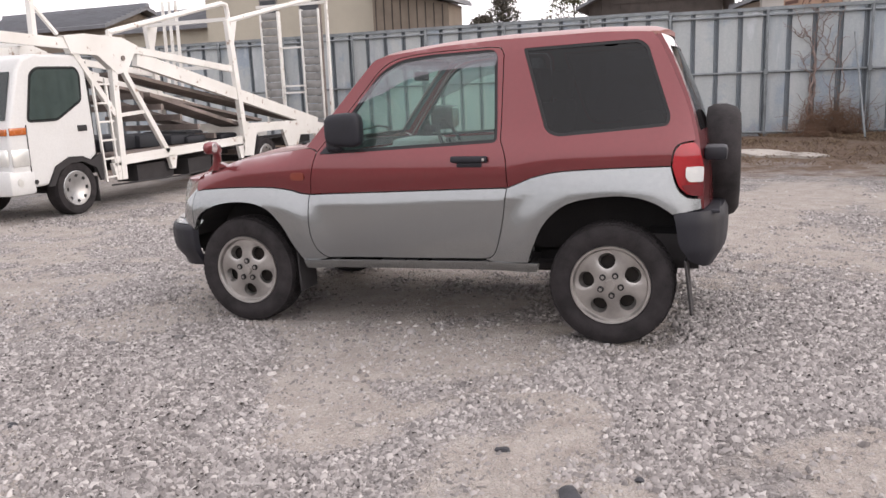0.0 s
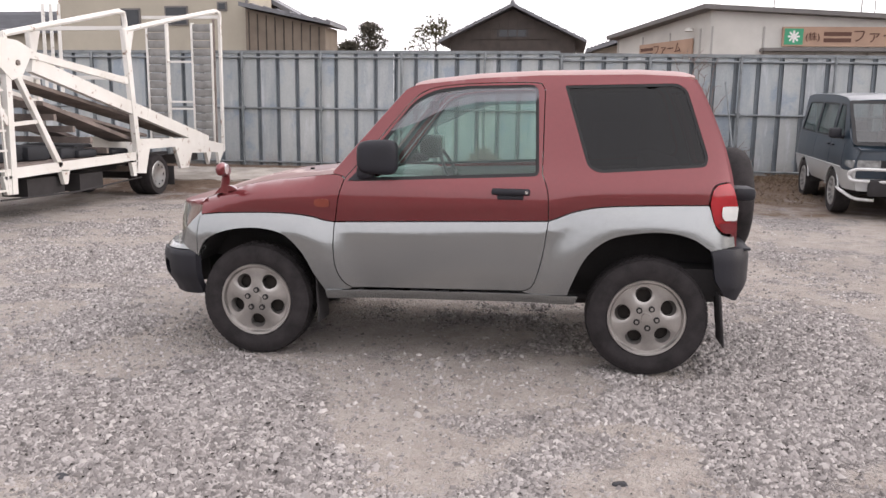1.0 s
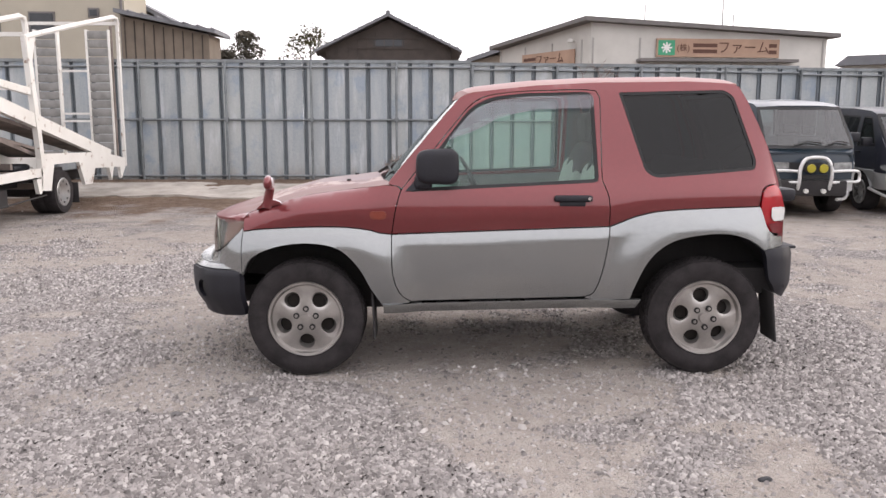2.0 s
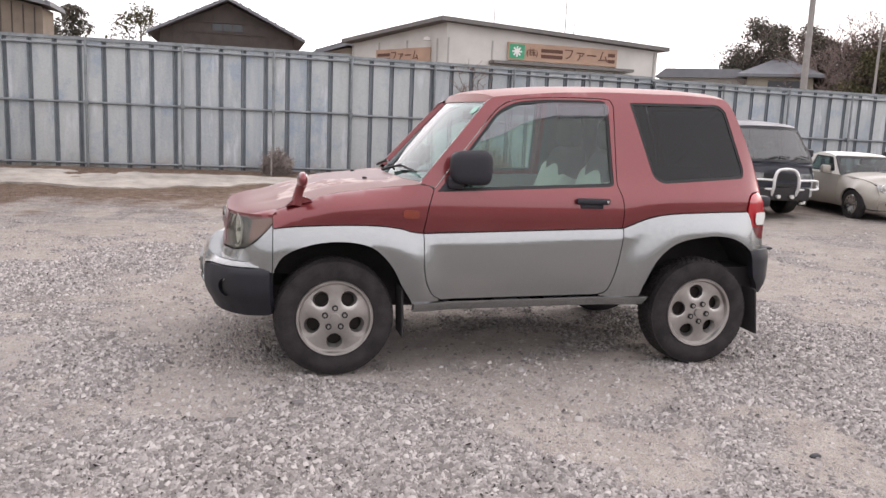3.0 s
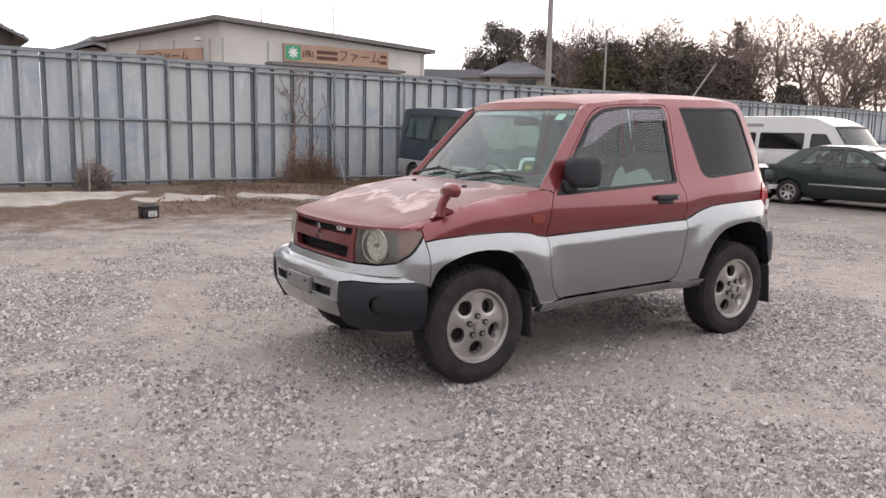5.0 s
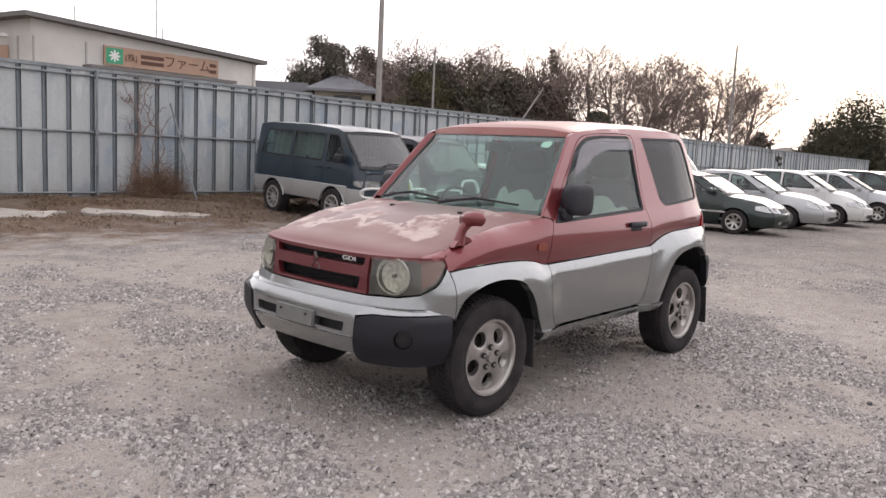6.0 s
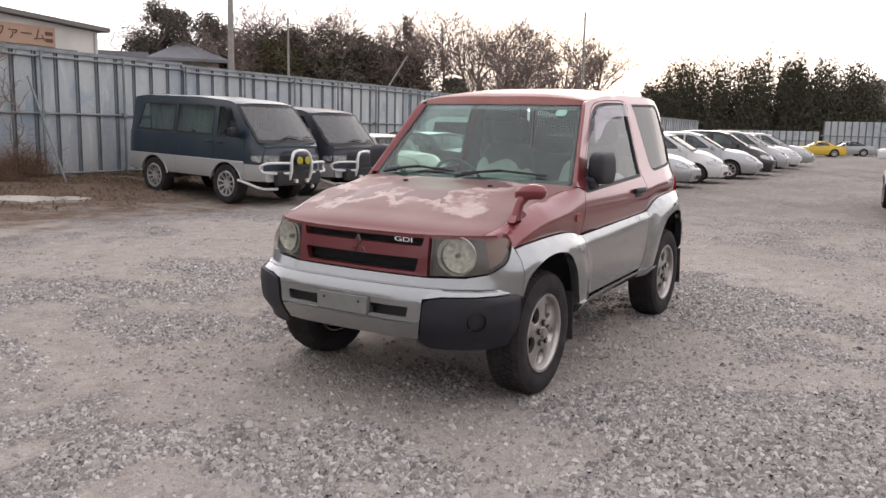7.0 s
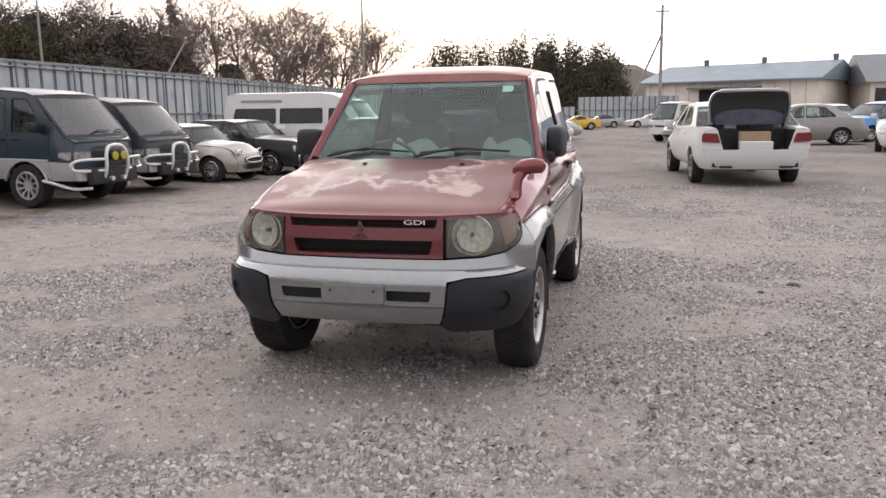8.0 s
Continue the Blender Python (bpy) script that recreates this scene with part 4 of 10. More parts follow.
    # tail lamps wrap round the corner
    lamp = [(2.70, 1.093), (2.63, 1.083), (2.60, 1.05), (2.588, 0.97), (2.622, 0.862), (2.672, 0.813), (2.742, 0.803), (2.752, 0.95), (2.728, 1.05)]
    bulge = lambda x, z: (x, -half_width(min(x, 2.72), max(z, 0.99)) - 0.012 * (1 - ((z - 0.95) / 0.15) ** 2), z)
    both("tail_lamp", lambda: sheet(rounded(lamp, 0.02), [], bulge, fold_in, 0.02), M_REDLENS, "red and clear tail lamp")
    both("reversing_lens", lambda: sheet(rounded([(2.655, 0.965), (2.745, 0.965), (2.742, 0.885), (2.675, 0.885), (2.655, 0.91)], 0.012), [], lambda x, z: tuple(Vector(bulge(x, z)) + Vector((0.003, -0.008, 0))), None, 0.02, 0), M_WHITELENS, "clear reversing light")
    both("lower_lens", lambda: sheet(rounded([(2.635, 0.87), (2.742, 0.878), (2.74, 0.806), (2.675, 0.818)], 0.012), [], lambda x, z: tuple(Vector(bulge(x, z)) + Vector((0.003, -0.008, 0))), None, 0.02, 0), M_REDDARK, "dark red lower lens")

    # hood
    cut = 0.71
    front = [nose(s * cut / 16, 0.902)[:2] for s in range(16, -17, -1)]
    xs = (-0.345, -0.28, -0.2, -0.12, 0.0, 0.15, 0.3, 0.42)
    edge = [(x, hood_edge_y(x) - 0.004) for x in xs]
    cowl = [(0.455 + 0.10 * (y / 0.7) ** 2 - 0.06, y) for y in (-0.74, -0.55, -0.3, 0, 0.3, 0.55, 0.74)]
    hood_poly = front + edge[3:] + cowl[::-1] + [(x, -y) for x, y in edge[:2:-1]]
    skin = lambda x, y: (x, y, hood_skin(x, y))
    part("hood", orient(sheet(densify(hood_poly, 0.03), [], skin, lambda x, y: (0, 0, -0.02), 0.024, 0.002), (0, 0, 1)), M_HOOD, car, "bleached red hood with peeling clear coat", 60, False)
    tip = [nose(cut + (S_END - cut) * k / 8, 0.902)[:2] for k in range(9)]
    cap = tip + [(-0.325, -half_width(-0.325, 0.905) + 0.004), (-0.325, -hood_edge_y(-0.325) + 0.004)] + [(x, -y) for x, y in edge[1:4]]
    for sgn in (1, -1):
        bm = orient(sheet(densify(cap, 0.025), [], skin, lambda x, y: (0, 0.004, -0.03), 0.02, 0.001), (0, 0, 1))
        part("fender_tip", bm if sgn > 0 else mirror_y(bm), M_RED, car, "", 60, False)
    for sy in (0.27, -0.32):
        part("washer_jet", box(bmesh.new(), 0.20, 0.225, sy - 0.012, sy + 0.012, hood_z(0.2, sy) - 0.004, hood_z(0.2, sy) + 0.012, 0.004), M_SEAL, car)
    # cowl, windscreen, wipers
    cowl_bm = sheet([(0.385, -0.74), (0.64, -0.74), (0.50, 0.0), (0.64, 0.74), (0.385, 0.74)], [], lambda x, y: (x, y, 1.088 - 0.02 * (abs(y) / 0.74) ** 2 + 0.03 * (x - 0.4)), lambda x, y: (0, 0, -0.05), 0.06, 0)
    part("cowl_grille", orient(cowl_bm, (0, 0, 1)), M_BLACKTRIM, car, "black plastic cowl", 40, False)
    scr = rounded([(-0.705, 1.100), (0.705, 1.100), (0.572, 1.588), (-0.572, 1.588)], 0.05)
    ws = part("windscreen", orient(sheet(scr, [], screen_at, None, 0.06, 0.0), (-1, 0, 0.6)), M_SCREEN, car, "green tinted windscreen", True, False)
    ws.visible_shadow = False
    part("screen_seal", orient(sheet(inset(scr, -0.012), [inset(scr, 0.020)], lambda y, z: tuple(Vector(screen_at(y, z)) + Vector((0.004, 0, 0.003))), lambda y, z: (0.02, 0, 0.0), 0.05, 0.0), (-1, 0, 0.6)), M_SEAL, car, "black windscreen surround", 40, False)
    def pillar(k, z):
        inner = Vector(screen_at(-(0.708 - 0.130 * (z - 1.105) / 0.48), z)) + Vector((-0.003, 0, 0.002))
        xe = 0.468 + (z - 1.10) * 0.85
        outer = Vector((xe, -half_width(xe, z) + 0.003, z))
        mid = (inner + outer) / 2 + Vector((-0.010, -0.004, 0.006))
        return tuple(inner.lerp(outer, k) + (mid - (inner + outer) / 2) * 4 * k * (1 - k))

    strip = [(0.0, 1.115 + 0.046 * j) for j in range(11)]
    strip = [(1.0, z) for _, z in strip] + strip[::-1]
    both("windscreen_pillar", lambda: sheet(strip, [], pillar, lambda k, z: (0.012, 0.008, 0), 0.25, 0), M_RED, "", 60, (-1, -0.6, 0.5))
    tint = sheet([(-0.58, 1.545), (0.58, 1.545), (0.565, 1.578), (-0.565, 1.578)], [], lambda y, z: tuple(Vector(screen_at(y, z)) + Vector((0.008, 0, 0))), None, 0.06, 0)
    part("shade_band", orient(tint, (-1, 0, 0.6)), M_VISOR, car, "", True, False).visible_shadow = False
    stick = sheet(rounded([(-0.51, 1.545), (-0.44, 1.545), (-0.44, 1.505), (-0.51, 1.505)], 0.018), [], lambda y, z: tuple(Vector(screen_at(y, z)) + Vector((-0.003, 0, 0.002))), None, 0.02, 0)
    part("inspection_sticker", orient(stick, (-1, 0, 0.6)), M_STICKER, car, "pale green round sticker", False, False)
    for y0, y1 in ((0.60, 0.06), (0.02, -0.55)):
        bm = bmesh.new()
        a, m1 = Vector(screen_at(y0, 1.115)), Vector(screen_at((y0 + y1) / 2, 1.155))
        b = Vector(screen_at(y1, 1.14))
        off = Vector((-0.028, 0, 0.02))
        tube(bm, [a + off + Vector((-0.02, 0, -0.01)), (a + m1) / 2 + off, m1 + off], [0.010, 0.008, 0.006], 6)
        tube(bm, [a + off + Vector((0.012, -0.03, 0.01)), m1 + off * 0.7, b + off * 0.6], 0.0075, 6)
        part("wiper", bm, M_SEAL, car, "black wiper arm and blade", 40)
    # roof
    rp = [(0.885 + 0.14 * y * y - 0.01, y) for y in (0.585, 0.4, 0.2, 0, -0.2, -0.4, -0.585)]
    rp += [(x, -roof_y(x) + 0.002) for x in (1.0, 1.15, 1.3, 1.5, 1.7, 1.9, 2.1, 2.3, 2.45)]
    rp += [(2.54 - 0.14 * y * y, y) for y in (-0.5, -0.25, 0, 0.25, 0.5)]
    rp += [(x, roof_y(x) - 0.002) for x in (2.45, 2.3, 2.1, 1.9, 1.7, 1.5, 1.3, 1.15, 1.0)]
    header = [(0.0, -0.58 + 0.116 * j) for j in range(11)] + [(1.0, 0.58 - 0.116 * j) for j in range(11)]
    front_x = lambda y: 0.877 + 0.14 * y * y
    part("roof_header", orient(sheet(header, [], lambda k, y: tuple((Vector(screen_at(y, 1.577)) + Vector((-0.003, 0, 0.002))).lerp(Vector((front_x(y), y, roof_z(front_x(y), y) + 0.001)), k)), None, 0.11, 0), (-1, 0, 0.8)), M_ROOF, car, "", 60, False)
    part("roof", orient(sheet(rp, [], lambda x, y: (x, y, roof_z(x, y)), lambda x, y: (0, 0, -0.03), 0.045, 0.0), (0, 0, 1)), M_ROOF, car, "sun-bleached red roof", 50, False)
    # nose: grille, lamps, fascia
    gr = [(-0.415, 0.69), (0.415, 0.69), (0.415, 0.90), (-0.415, 0.90)]
    slot1 = rounded([(-0.375, 0.838), (0.375, 0.838), (0.388, 0.894), (-0.388, 0.894)], 0.012, 3)
    slot2 = rounded([(-0.345, 0.708), (0.345, 0.708), (0.365, 0.778), (-0.365, 0.778)], 0.012, 3)
    grille = part("grille", orient(sheet(gr, [slot1, slot2], nose, lambda s, z: (0.035, 0, 0), 0.03), (-1, 0, 0)), M_SHADEDRED, car, "red painted twin-slot grille", 40, False)
    part("grille_backing", new_box(-0.525, -0.515, -0.41, 0.41, 0.69, 0.90), M_UNDER, grille, "black grille mesh")
    for k in range(7):
        zz = 0.718 + k * 0.008 if k < 3 else 0.85 + (k - 3) * 0.011
        part("grille_bar", new_box(-0.556, -0.546, -0.40, 0.40, zz, zz + 0.003), M_SEAL, grille)
    bm = bmesh.new()
    for k in range(3):
        a = math.radians(90 + 120 * k)
        prism(bm, [(0.0, 0.81), (math.cos(a + 0.5) * 0.03, 0.81 + math.sin(a + 0.5) * 0.03), (math.cos(a) * 0.055, 0.81 + math.sin(a) * 0.055), (math.cos(a - 0.5) * 0.03, 0.81 + math.sin(a - 0.5) * 0.03)], yz, -0.627, -0.612)
    emblem = part("emblem", bm, M_SHADEDRED, grille, "plain red emblem shape")
    bm = bmesh.new()
    for k in range(3):
        a = math.radians(90 + 120 * k)
        prism(bm, [(math.cos(a + 3.14) * 0.003, 0.81 + math.sin(a + 3.14) * 0.003), (math.cos(a + 0.5) * 0.0335, 0.81 + math.sin(a + 0.5) * 0.0335), (math.cos(a) * 0.061, 0.81 + math.sin(a) * 0.061), (math.cos(a - 0.5) * 0.0335, 0.81 + math.sin(a - 0.5) * 0.0335)], yz, -0.6235, -0.612)
    part("emblem_edge", bm, M_PLATEBACK, emblem, "thin bright rim")
    bm = text_mesh("GDI", 0.05, 0.0012)
    for v in bm.verts:
        v.co = Vector((-0.607 - v.co.z, -0.275 - v.co.x * 1.3, 0.866 + v.co.y * 0.66))
    part("badge_lettering", bm, M_WHITELENS, grille, "white GDI badge letters")
    hl = [(0.425, 0.692), (0.60, 0.70), (0.70, 0.722), (0.775, 0.765), (0.83, 0.815), (S_END - 0.003, 0.862), (S_END - 0.003, 0.897), (0.425, 0.897)]

    def lamp_unit(sgn):
        flip = (lambda bm: bm) if sgn > 0 else mirror_y
        bowl_hole = [(0.555 + 0.084 * math.cos(k * math.pi / 14), 0.80 + 0.084 * math.sin(k * math.pi / 14)) for k in range(28)]
        unit = part("headlamp", flip(orient(sheet(hl, [bowl_hole], lambda s, z: tuple(Vector(nose(s, z)) + Vector((0.045, 0.03 if s > 0.7 else 0.0, 0))), lambda s, z: (-0.03, 0, 0), 0.035), (-1, 0, 0))), M_LAMPHOUSE, car, "clouded wrap-round headlamp", 40, False)
        cx, cy, cz = nose(0.555, 0.80)
        dish = lathe([(0.0, 0.004), (0.03, 0.002), (0.055, -0.003), (0.075, -0.011), (0.088, -0.021), (0.094, -0.026), (0.097, -0.023), (0.08, -0.004), (0.04, 0.010), (0.0, 0.012)], 36)
        n0, n1 = Vector(nose(0.49, 0.80)), Vector(nose(0.62, 0.80))
        out_dir = (n1 - n0).cross(Vector((0, 0, 1))).normalized()
        out_dir = out_dir if out_dir.x < 0 else -out_dir
        out_dir = (out_dir + Vector((-0.25, 0, 0))).normalized()
        side_dir = Vector((0, 0, 1)).cross(out_dir)
        mid_pt = Vector((cx, cy, cz)) - out_dir * 0.046
        for v in dish.verts:
            x, y, z = v.co
            v.co = mid_pt - out_dir * y + side_dir * x * 1.04 + Vector((0, 0, z * 1.02))
        part("reflector", flip(dish), M_BOWL, unit, "silvery round reflector", 60)
        part("bulb_shield", flip(cyl(bmesh.new(), tuple(mid_pt + out_dir * 0.02), tuple(mid_pt - out_dir * 0.01), 0.010, 0.014, 16)), M_SHIELD, unit, "smoky bulb shield")
        amber = [(0.70, 0.735), (0.77, 0.775), (0.83, 0.825), (S_END - 0.01, 0.866), (S_END - 0.01, 0.892), (0.72, 0.892)]
        part("indicator", flip(orient(sheet(amber, [], lambda s, z: tuple(Vector(nose(s, z)) + Vector((0.016, 0.012, 0))), None, 0.03, 0.004), (-1, -1, 0))), M_SMOKE_AMBER, unit, "dull amber side lens", True, False)
        ln = part("lens", flip(orient(sheet(hl, [], nose, lambda s, z: (0.02, 0.01, 0), 0.03, 0.004), (-1, 0, 0))), M_HAZE, unit, "hazed clear lens", 40, False)
        ln.visible_shadow = False

    lamp_unit(1)
    lamp_unit(-1)
    fas = [(0.0, 0.638), (0.60, 0.638), (S_END, 0.60), (S_END, 0.855)] + [(0.83, 0.81), (0.775, 0.76), (0.70, 0.717), (0.60, 0.695), (0.425, 0.687), (0.0, 0.687)]
    fas_full = fas[:-1] + [(-s, z) for s, z in fas[::-1][1:-1]]
    part("front_fascia", orient(sheet(fas_full, [], nose, fold_nose, 0.03, 0.0015), (-1, 0, 0)), M_SILVER, car, "silver strip under the lamps", 45, False)
    # front bumper
    be = BUMPER_ARC[-1][0]
    slots = [rounded([(sgn * 0.165, 0.505), (sgn * 0.375, 0.505), (sgn * 0.385, 0.555), (sgn * 0.165, 0.555)][::sgn], 0.008, 3) for sgn in (1, -1)]
    mid = [(-0.44, 0.385), (0.44, 0.385), (0.46, 0.60), (0.56, 0.616), (be, 0.624), (be, 0.65), (-be, 0.65), (-be, 0.624), (-0.56, 0.616), (-0.46, 0.60)]
    bmp = part("front_bumper", orient(sheet(mid, slots, bumper_at, fold_bumper, 0.03), (-1, 0, 0)), M_SILVER, car, "silver front bumper with dark slots", 45, False)
    top = sheet([(s * be / 14, 0.0) for s in range(-14, 15)] + [(s * be / 14, 1.0) for s in range(14, -15, -1)], [], lambda s, k: tuple(Vector(bumper_at(s, 0.65)).lerp(Vector(nose(max(-S_END, min(S_END, s * S_END / be)), 0.645)) + Vector((0.02, 0, 0)), k)), None, 0.05, 0)
    part("bumper_top", orient(top, (0, 0, 1)), M_SILVER, bmp, "", 45, False)
    part("slot_backing", new_box(-0.69, -0.68, -0.40, 0.40, 0.49, 0.57), M_SEAL, bmp, "black slot backing")
    for sgn in (1, -1):
        flip = (lambda bm: bm) if sgn > 0 else mirror_y
        corner = rounded([(0.448, 0.375), (0.50, 0.345), (0.80, 0.340), (be - 0.01, 0.350), (be, 0.46), (be, 0.621), (0.56, 0.613), (0.466, 0.596)], 0.025, 3)
        ring = [(0.735 + 0.05 * math.cos(k * math.pi / 10), 0.50 + 0.05 * math.sin(k * math.pi / 10)) for k in range(20)]
        cn = part("bumper_corner", flip(orient(sheet(corner, [ring], lambda s, z: tuple(Vector(bumper_at(s, z)) + Vector((-0.008, 0, 0))), fold_bumper, 0.028, 0.001), (-1, 0, 0))), M_BLACKTRIM, bmp, "black plastic bumper corner", 45, False)
        part("fog_blank", flip(orient(sheet(ring, [], lambda s, z: tuple(Vector(bumper_at(s, z)) + Vector((0.012, 0.006, 0))), None, 0.02, 0), (-1, 0, 0))), M_SEAL, cn, "round fog-lamp blank", True, False)
    pl = [(-0.158, 0.492), (0.158, 0.492), (0.158, 0.578), (-0.158, 0.578)]
    part("plate_bracket", orient(sheet(rounded(pl, 0.008, 2), [], lambda s, z: tuple(Vector(bumper_at(s, z)) + Vector((-0.018, 0, 0))), lambda s, z: (0.02, 0, 0), 0.05, 0), (-1, 0, 0)), M_PLATEBACK, bmp, "empty number-plate bracket", 40, False)
    ledge = sheet([(-0.44, 0.474), (0.44, 0.474), (0.44, 0.486), (-0.44, 0.486)], [], lambda s, z: tuple(Vector(bumper_at(s, z)) + Vector((-0.012 * (1 if z > 0.48 else 0.2), 0, 0))), lambda s, z: (0.02, 0, 0), 0.02, 0)
    part("bumper_ledge", orient(ledge, (-1, 0, 0)), M_SILVER, bmp, "", 40, False)
    for sy in (-0.11, 0.11):
        part("plate_bolt", cyl(bmesh.new(), (-0.765, sy, 0.553), (-0.755, sy, 0.553), 0.006, seg=8), M_SEAL, bmp)
    # small things on the flank
    for sgn in (1, -1):
        flip = (lambda bm: bm) if sgn > 0 else mirror_y
        part("side_marker", flip(orient(sheet(rounded([(0.37, 0.905), (0.462, 0.905), (0.462, 0.952), (0.37, 0.952)], 0.022), [], lambda x, z: (x, -half_width(x, z) - 0.008, z), lambda x, z: (0, 0.012, 0), 0.02, 0), (0, -1, 0))), M_MARKER, car, "dull amber side marker", 40, False)
    bm = bmesh.new()
    tube(bm, [(-0.215, -0.70, 0.965), (-0.21, -0.705, 1.01), (-0.20, -0.712, 1.05), (-0.192, -0.73, 1.082)], [0.034, 0.027, 0.026, 0.032], 12)
    tube(bm, [(-0.185, -0.685, 1.078), (-0.19, -0.70, 1.09), (-0.195, -0.74, 1.105), (-0.19, -0.79, 1.112), (-0.185, -0.835, 1.108), (-0.183, -0.85, 1.104)], [0.012, 0.032, 0.040, 0.040, 0.034, 0.014], 14)
    for v in bm.verts:
        if v.co.z > 1.07:
            v.co.x = -0.19 + (v.co.x + 0.19) * 0.62
    fm = part("fender_mirror", bm, M_RED, car, "red stalk mirror on the fender", 60)
    part("mirror_glass", cyl(bmesh.new(), (-0.174, -0.775, 1.108), (-0.165, -0.775, 1.108), 0.030, 0.028, 14), M_CHROME, fm)
    fin = prism(bmesh.new(), [(-0.275, 0.955), (-0.13, 0.985), (-0.15, 1.0), (-0.195, 1.015), (-0.225, 1.005)], lambda u, v, q: (u, q, v), -0.722, -0.682)
    part("mirror_foot", fin, M_RED, fm, "", 40)

    # rear end
    back = [(-0.69, 0.74), (0.69, 0.74), (0.70, 0.95), (0.655, 1.12), (0.52, 1.655), (-0.52, 1.655), (-0.655, 1.12), (-0.70, 0.95)]
    rglass = rounded([(-0.58, 1.14), (0.58, 1.14), (0.49, 1.59), (-0.49, 1.59)], 0.05)
    tail = part("tailgate", orient(sheet(back, [rglass], rear_at, lambda y, z: (-0.03, 0, 0), 0.05), (1, 0, 0)), M_RED, car, "red side-hinged tailgate", 45, False)
    rg = part("rear_window", orient(sheet(inset(rglass, -0.004), [], lambda y, z: tuple(Vector(rear_at(y, z)) - Vector((0.006, 0, 0))), None, 0.08, 0), (1, 0, 0)), M_PRIVACY, tail, "dark tinted rear window", True, False)
    rg.visible_shadow = False
    part("tailgate_lining", orient(sheet(inset(back, 0.03), [inset(rglass, -0.012)], lambda y, z: tuple(Vector(rear_at(y, z)) - Vector((0.045, 0, 0))), None, 0.1, 0), (-1, 0, 0)), M_CABIN, tail, "grey inner tailgate lining", 45, False)
    part("tailgate_handle", box(bmesh.new(), 2.74, 2.86, -0.60, -0.42, 0.985, 1.06, 0.022), M_BLACKTRIM, tail, "grey plastic handle block", 40)
    part("spare_bracket", cyl(bmesh.new(), (2.72, 0, 0.93), (2.84, 0, 0.93), 0.09, seg=16), M_UNDER, tail)
    rear_arc = arc_table([(0.0, 2.872), (0.4, 2.866), (0.58, 2.848), (0.70, 2.808), (0.775, 2.735), (0.803, 2.665), (0.806, 2.600)])
    re = rear_arc[-1][0]

    def rear_bumper_at(q, z):
        x, y = on_plan(rear_arc, q)
        tuck = 0.05 * smooth01((0.56 - z) / 0.14) ** 1.5 + 0.018 * smooth01((z - 0.69) / 0.05)
        k = smooth01((abs(q) - 0.55) / 0.3)
        return (x - tuck * (1 - 0.6 * k), y * (1 - tuck * 0.9 * k), z)

    half = [(0.0, 0.435), (0.6, 0.435), (re - 0.20, 0.440), (re - 0.10, 0.475), (re - 0.035, 0.56), (re, 0.735)]
    rb = sheet(rounded(half + [(-q, z) for q, z in half[::-1][:-1]], 0.02), [], rear_bumper_at, lambda q, z: (-0.05, 0, 0) if abs(q) < 0.6 else (0, 0.05 if q > 0 else -0.05, 0), 0.03, 0)
    rbp = part("rear_bumper", orient(rb, (1, 0, 0)), M_BLACKTRIM, car, "black plastic rear bumper", 50, False)
    part("bumper_step", box(bmesh.new(), 2.64, 2.83, -0.70, 0.70, 0.722, 0.738, 0.006), M_BLACKTRIM, rbp, "", 40)

    # wheel wells, underbody, mudflaps
    under = bmesh.new()
    box(under, 0.47, 1.82, -0.70, 0.70, 0.375, 0.43)
    box(under, -0.60, 2.72, -0.42, 0.42, 0.36, 0.46)
    box(under, -0.60, -0.44, -0.46, 0.46, 0.395, 0.58)
    box(under, 2.45, 2.76, -0.66, 0.66, 0.45, 0.60)
    for sy in (-0.33, 0.33):
        box(under, -0.32, 2.60, sy - 0.05, sy + 0.05, 0.31, 0.40)
    cyl(under, (0, -0.62, 0.335), (0, 0.62, 0.335), 0.05, seg=10)
    cyl(under, (2.28, -0.62, 0.335), (2.28, 0.62, 0.335), 0.06, seg=10)
    cyl(under, (2.28, -0.14, 0.335), (2.28, 0.14, 0.335), 0.13, seg=12)
    cyl(under, (0.75, -0.52, 0.35), (2.5, -0.45, 0.39), 0.03, seg=10)
    part("underbody", under, M_UNDER, car, "dirty black underbody")
    for c, zc, r in ((0.03, 0.36, 0.47), (2.24, 0.38, 0.52)):
        for sgn in (-1, 1):
            bm = bmesh.new()
            n = 22
            a0, a1 = math.radians(10 if c < 1 else 14), math.radians(158 if c < 1 else 174)
            o, i = [], []
            for k in range(n + 1):
                a = a0 + (a1 - a0) * k / n
                o.append(bm.verts.new((c + r * math.cos(a), sgn * 0.765, zc + r * math.sin(a))))
                i.append(bm.verts.new((c + r * math.cos(a), sgn * 0.42, zc + r * math.sin(a))))
            for k in range(n):
                bm.faces.new((o[k], o[k + 1], i[k + 1], i[k]))
            bm.faces.new(i)
            part("wheel_well", bm, M_UNDER, car, "dark wheel-well liner")
    for x, z0, z1, lean in ((0.372, 0.215, 0.50, 0.04), (2.66, 0.19, 0.48, 0.12)):
        for sgn in (-1, 1):
            bm = box(bmesh.new(), x, x + 0.012, -0.80, -0.60, z0, z1, 0.004)
            for v in bm.verts:
                v.co.x += (z1 - v.co.z) * lean
            part("mudflap", bm if sgn < 0 else mirror_y(bm), M_UNDER, car, "black rubber mudflap")

    # cabin
    part("cabin_floor", new_box(0.52, 1.78, -0.70, 0.70, 0.44, 0.47), M_CABIN, car)
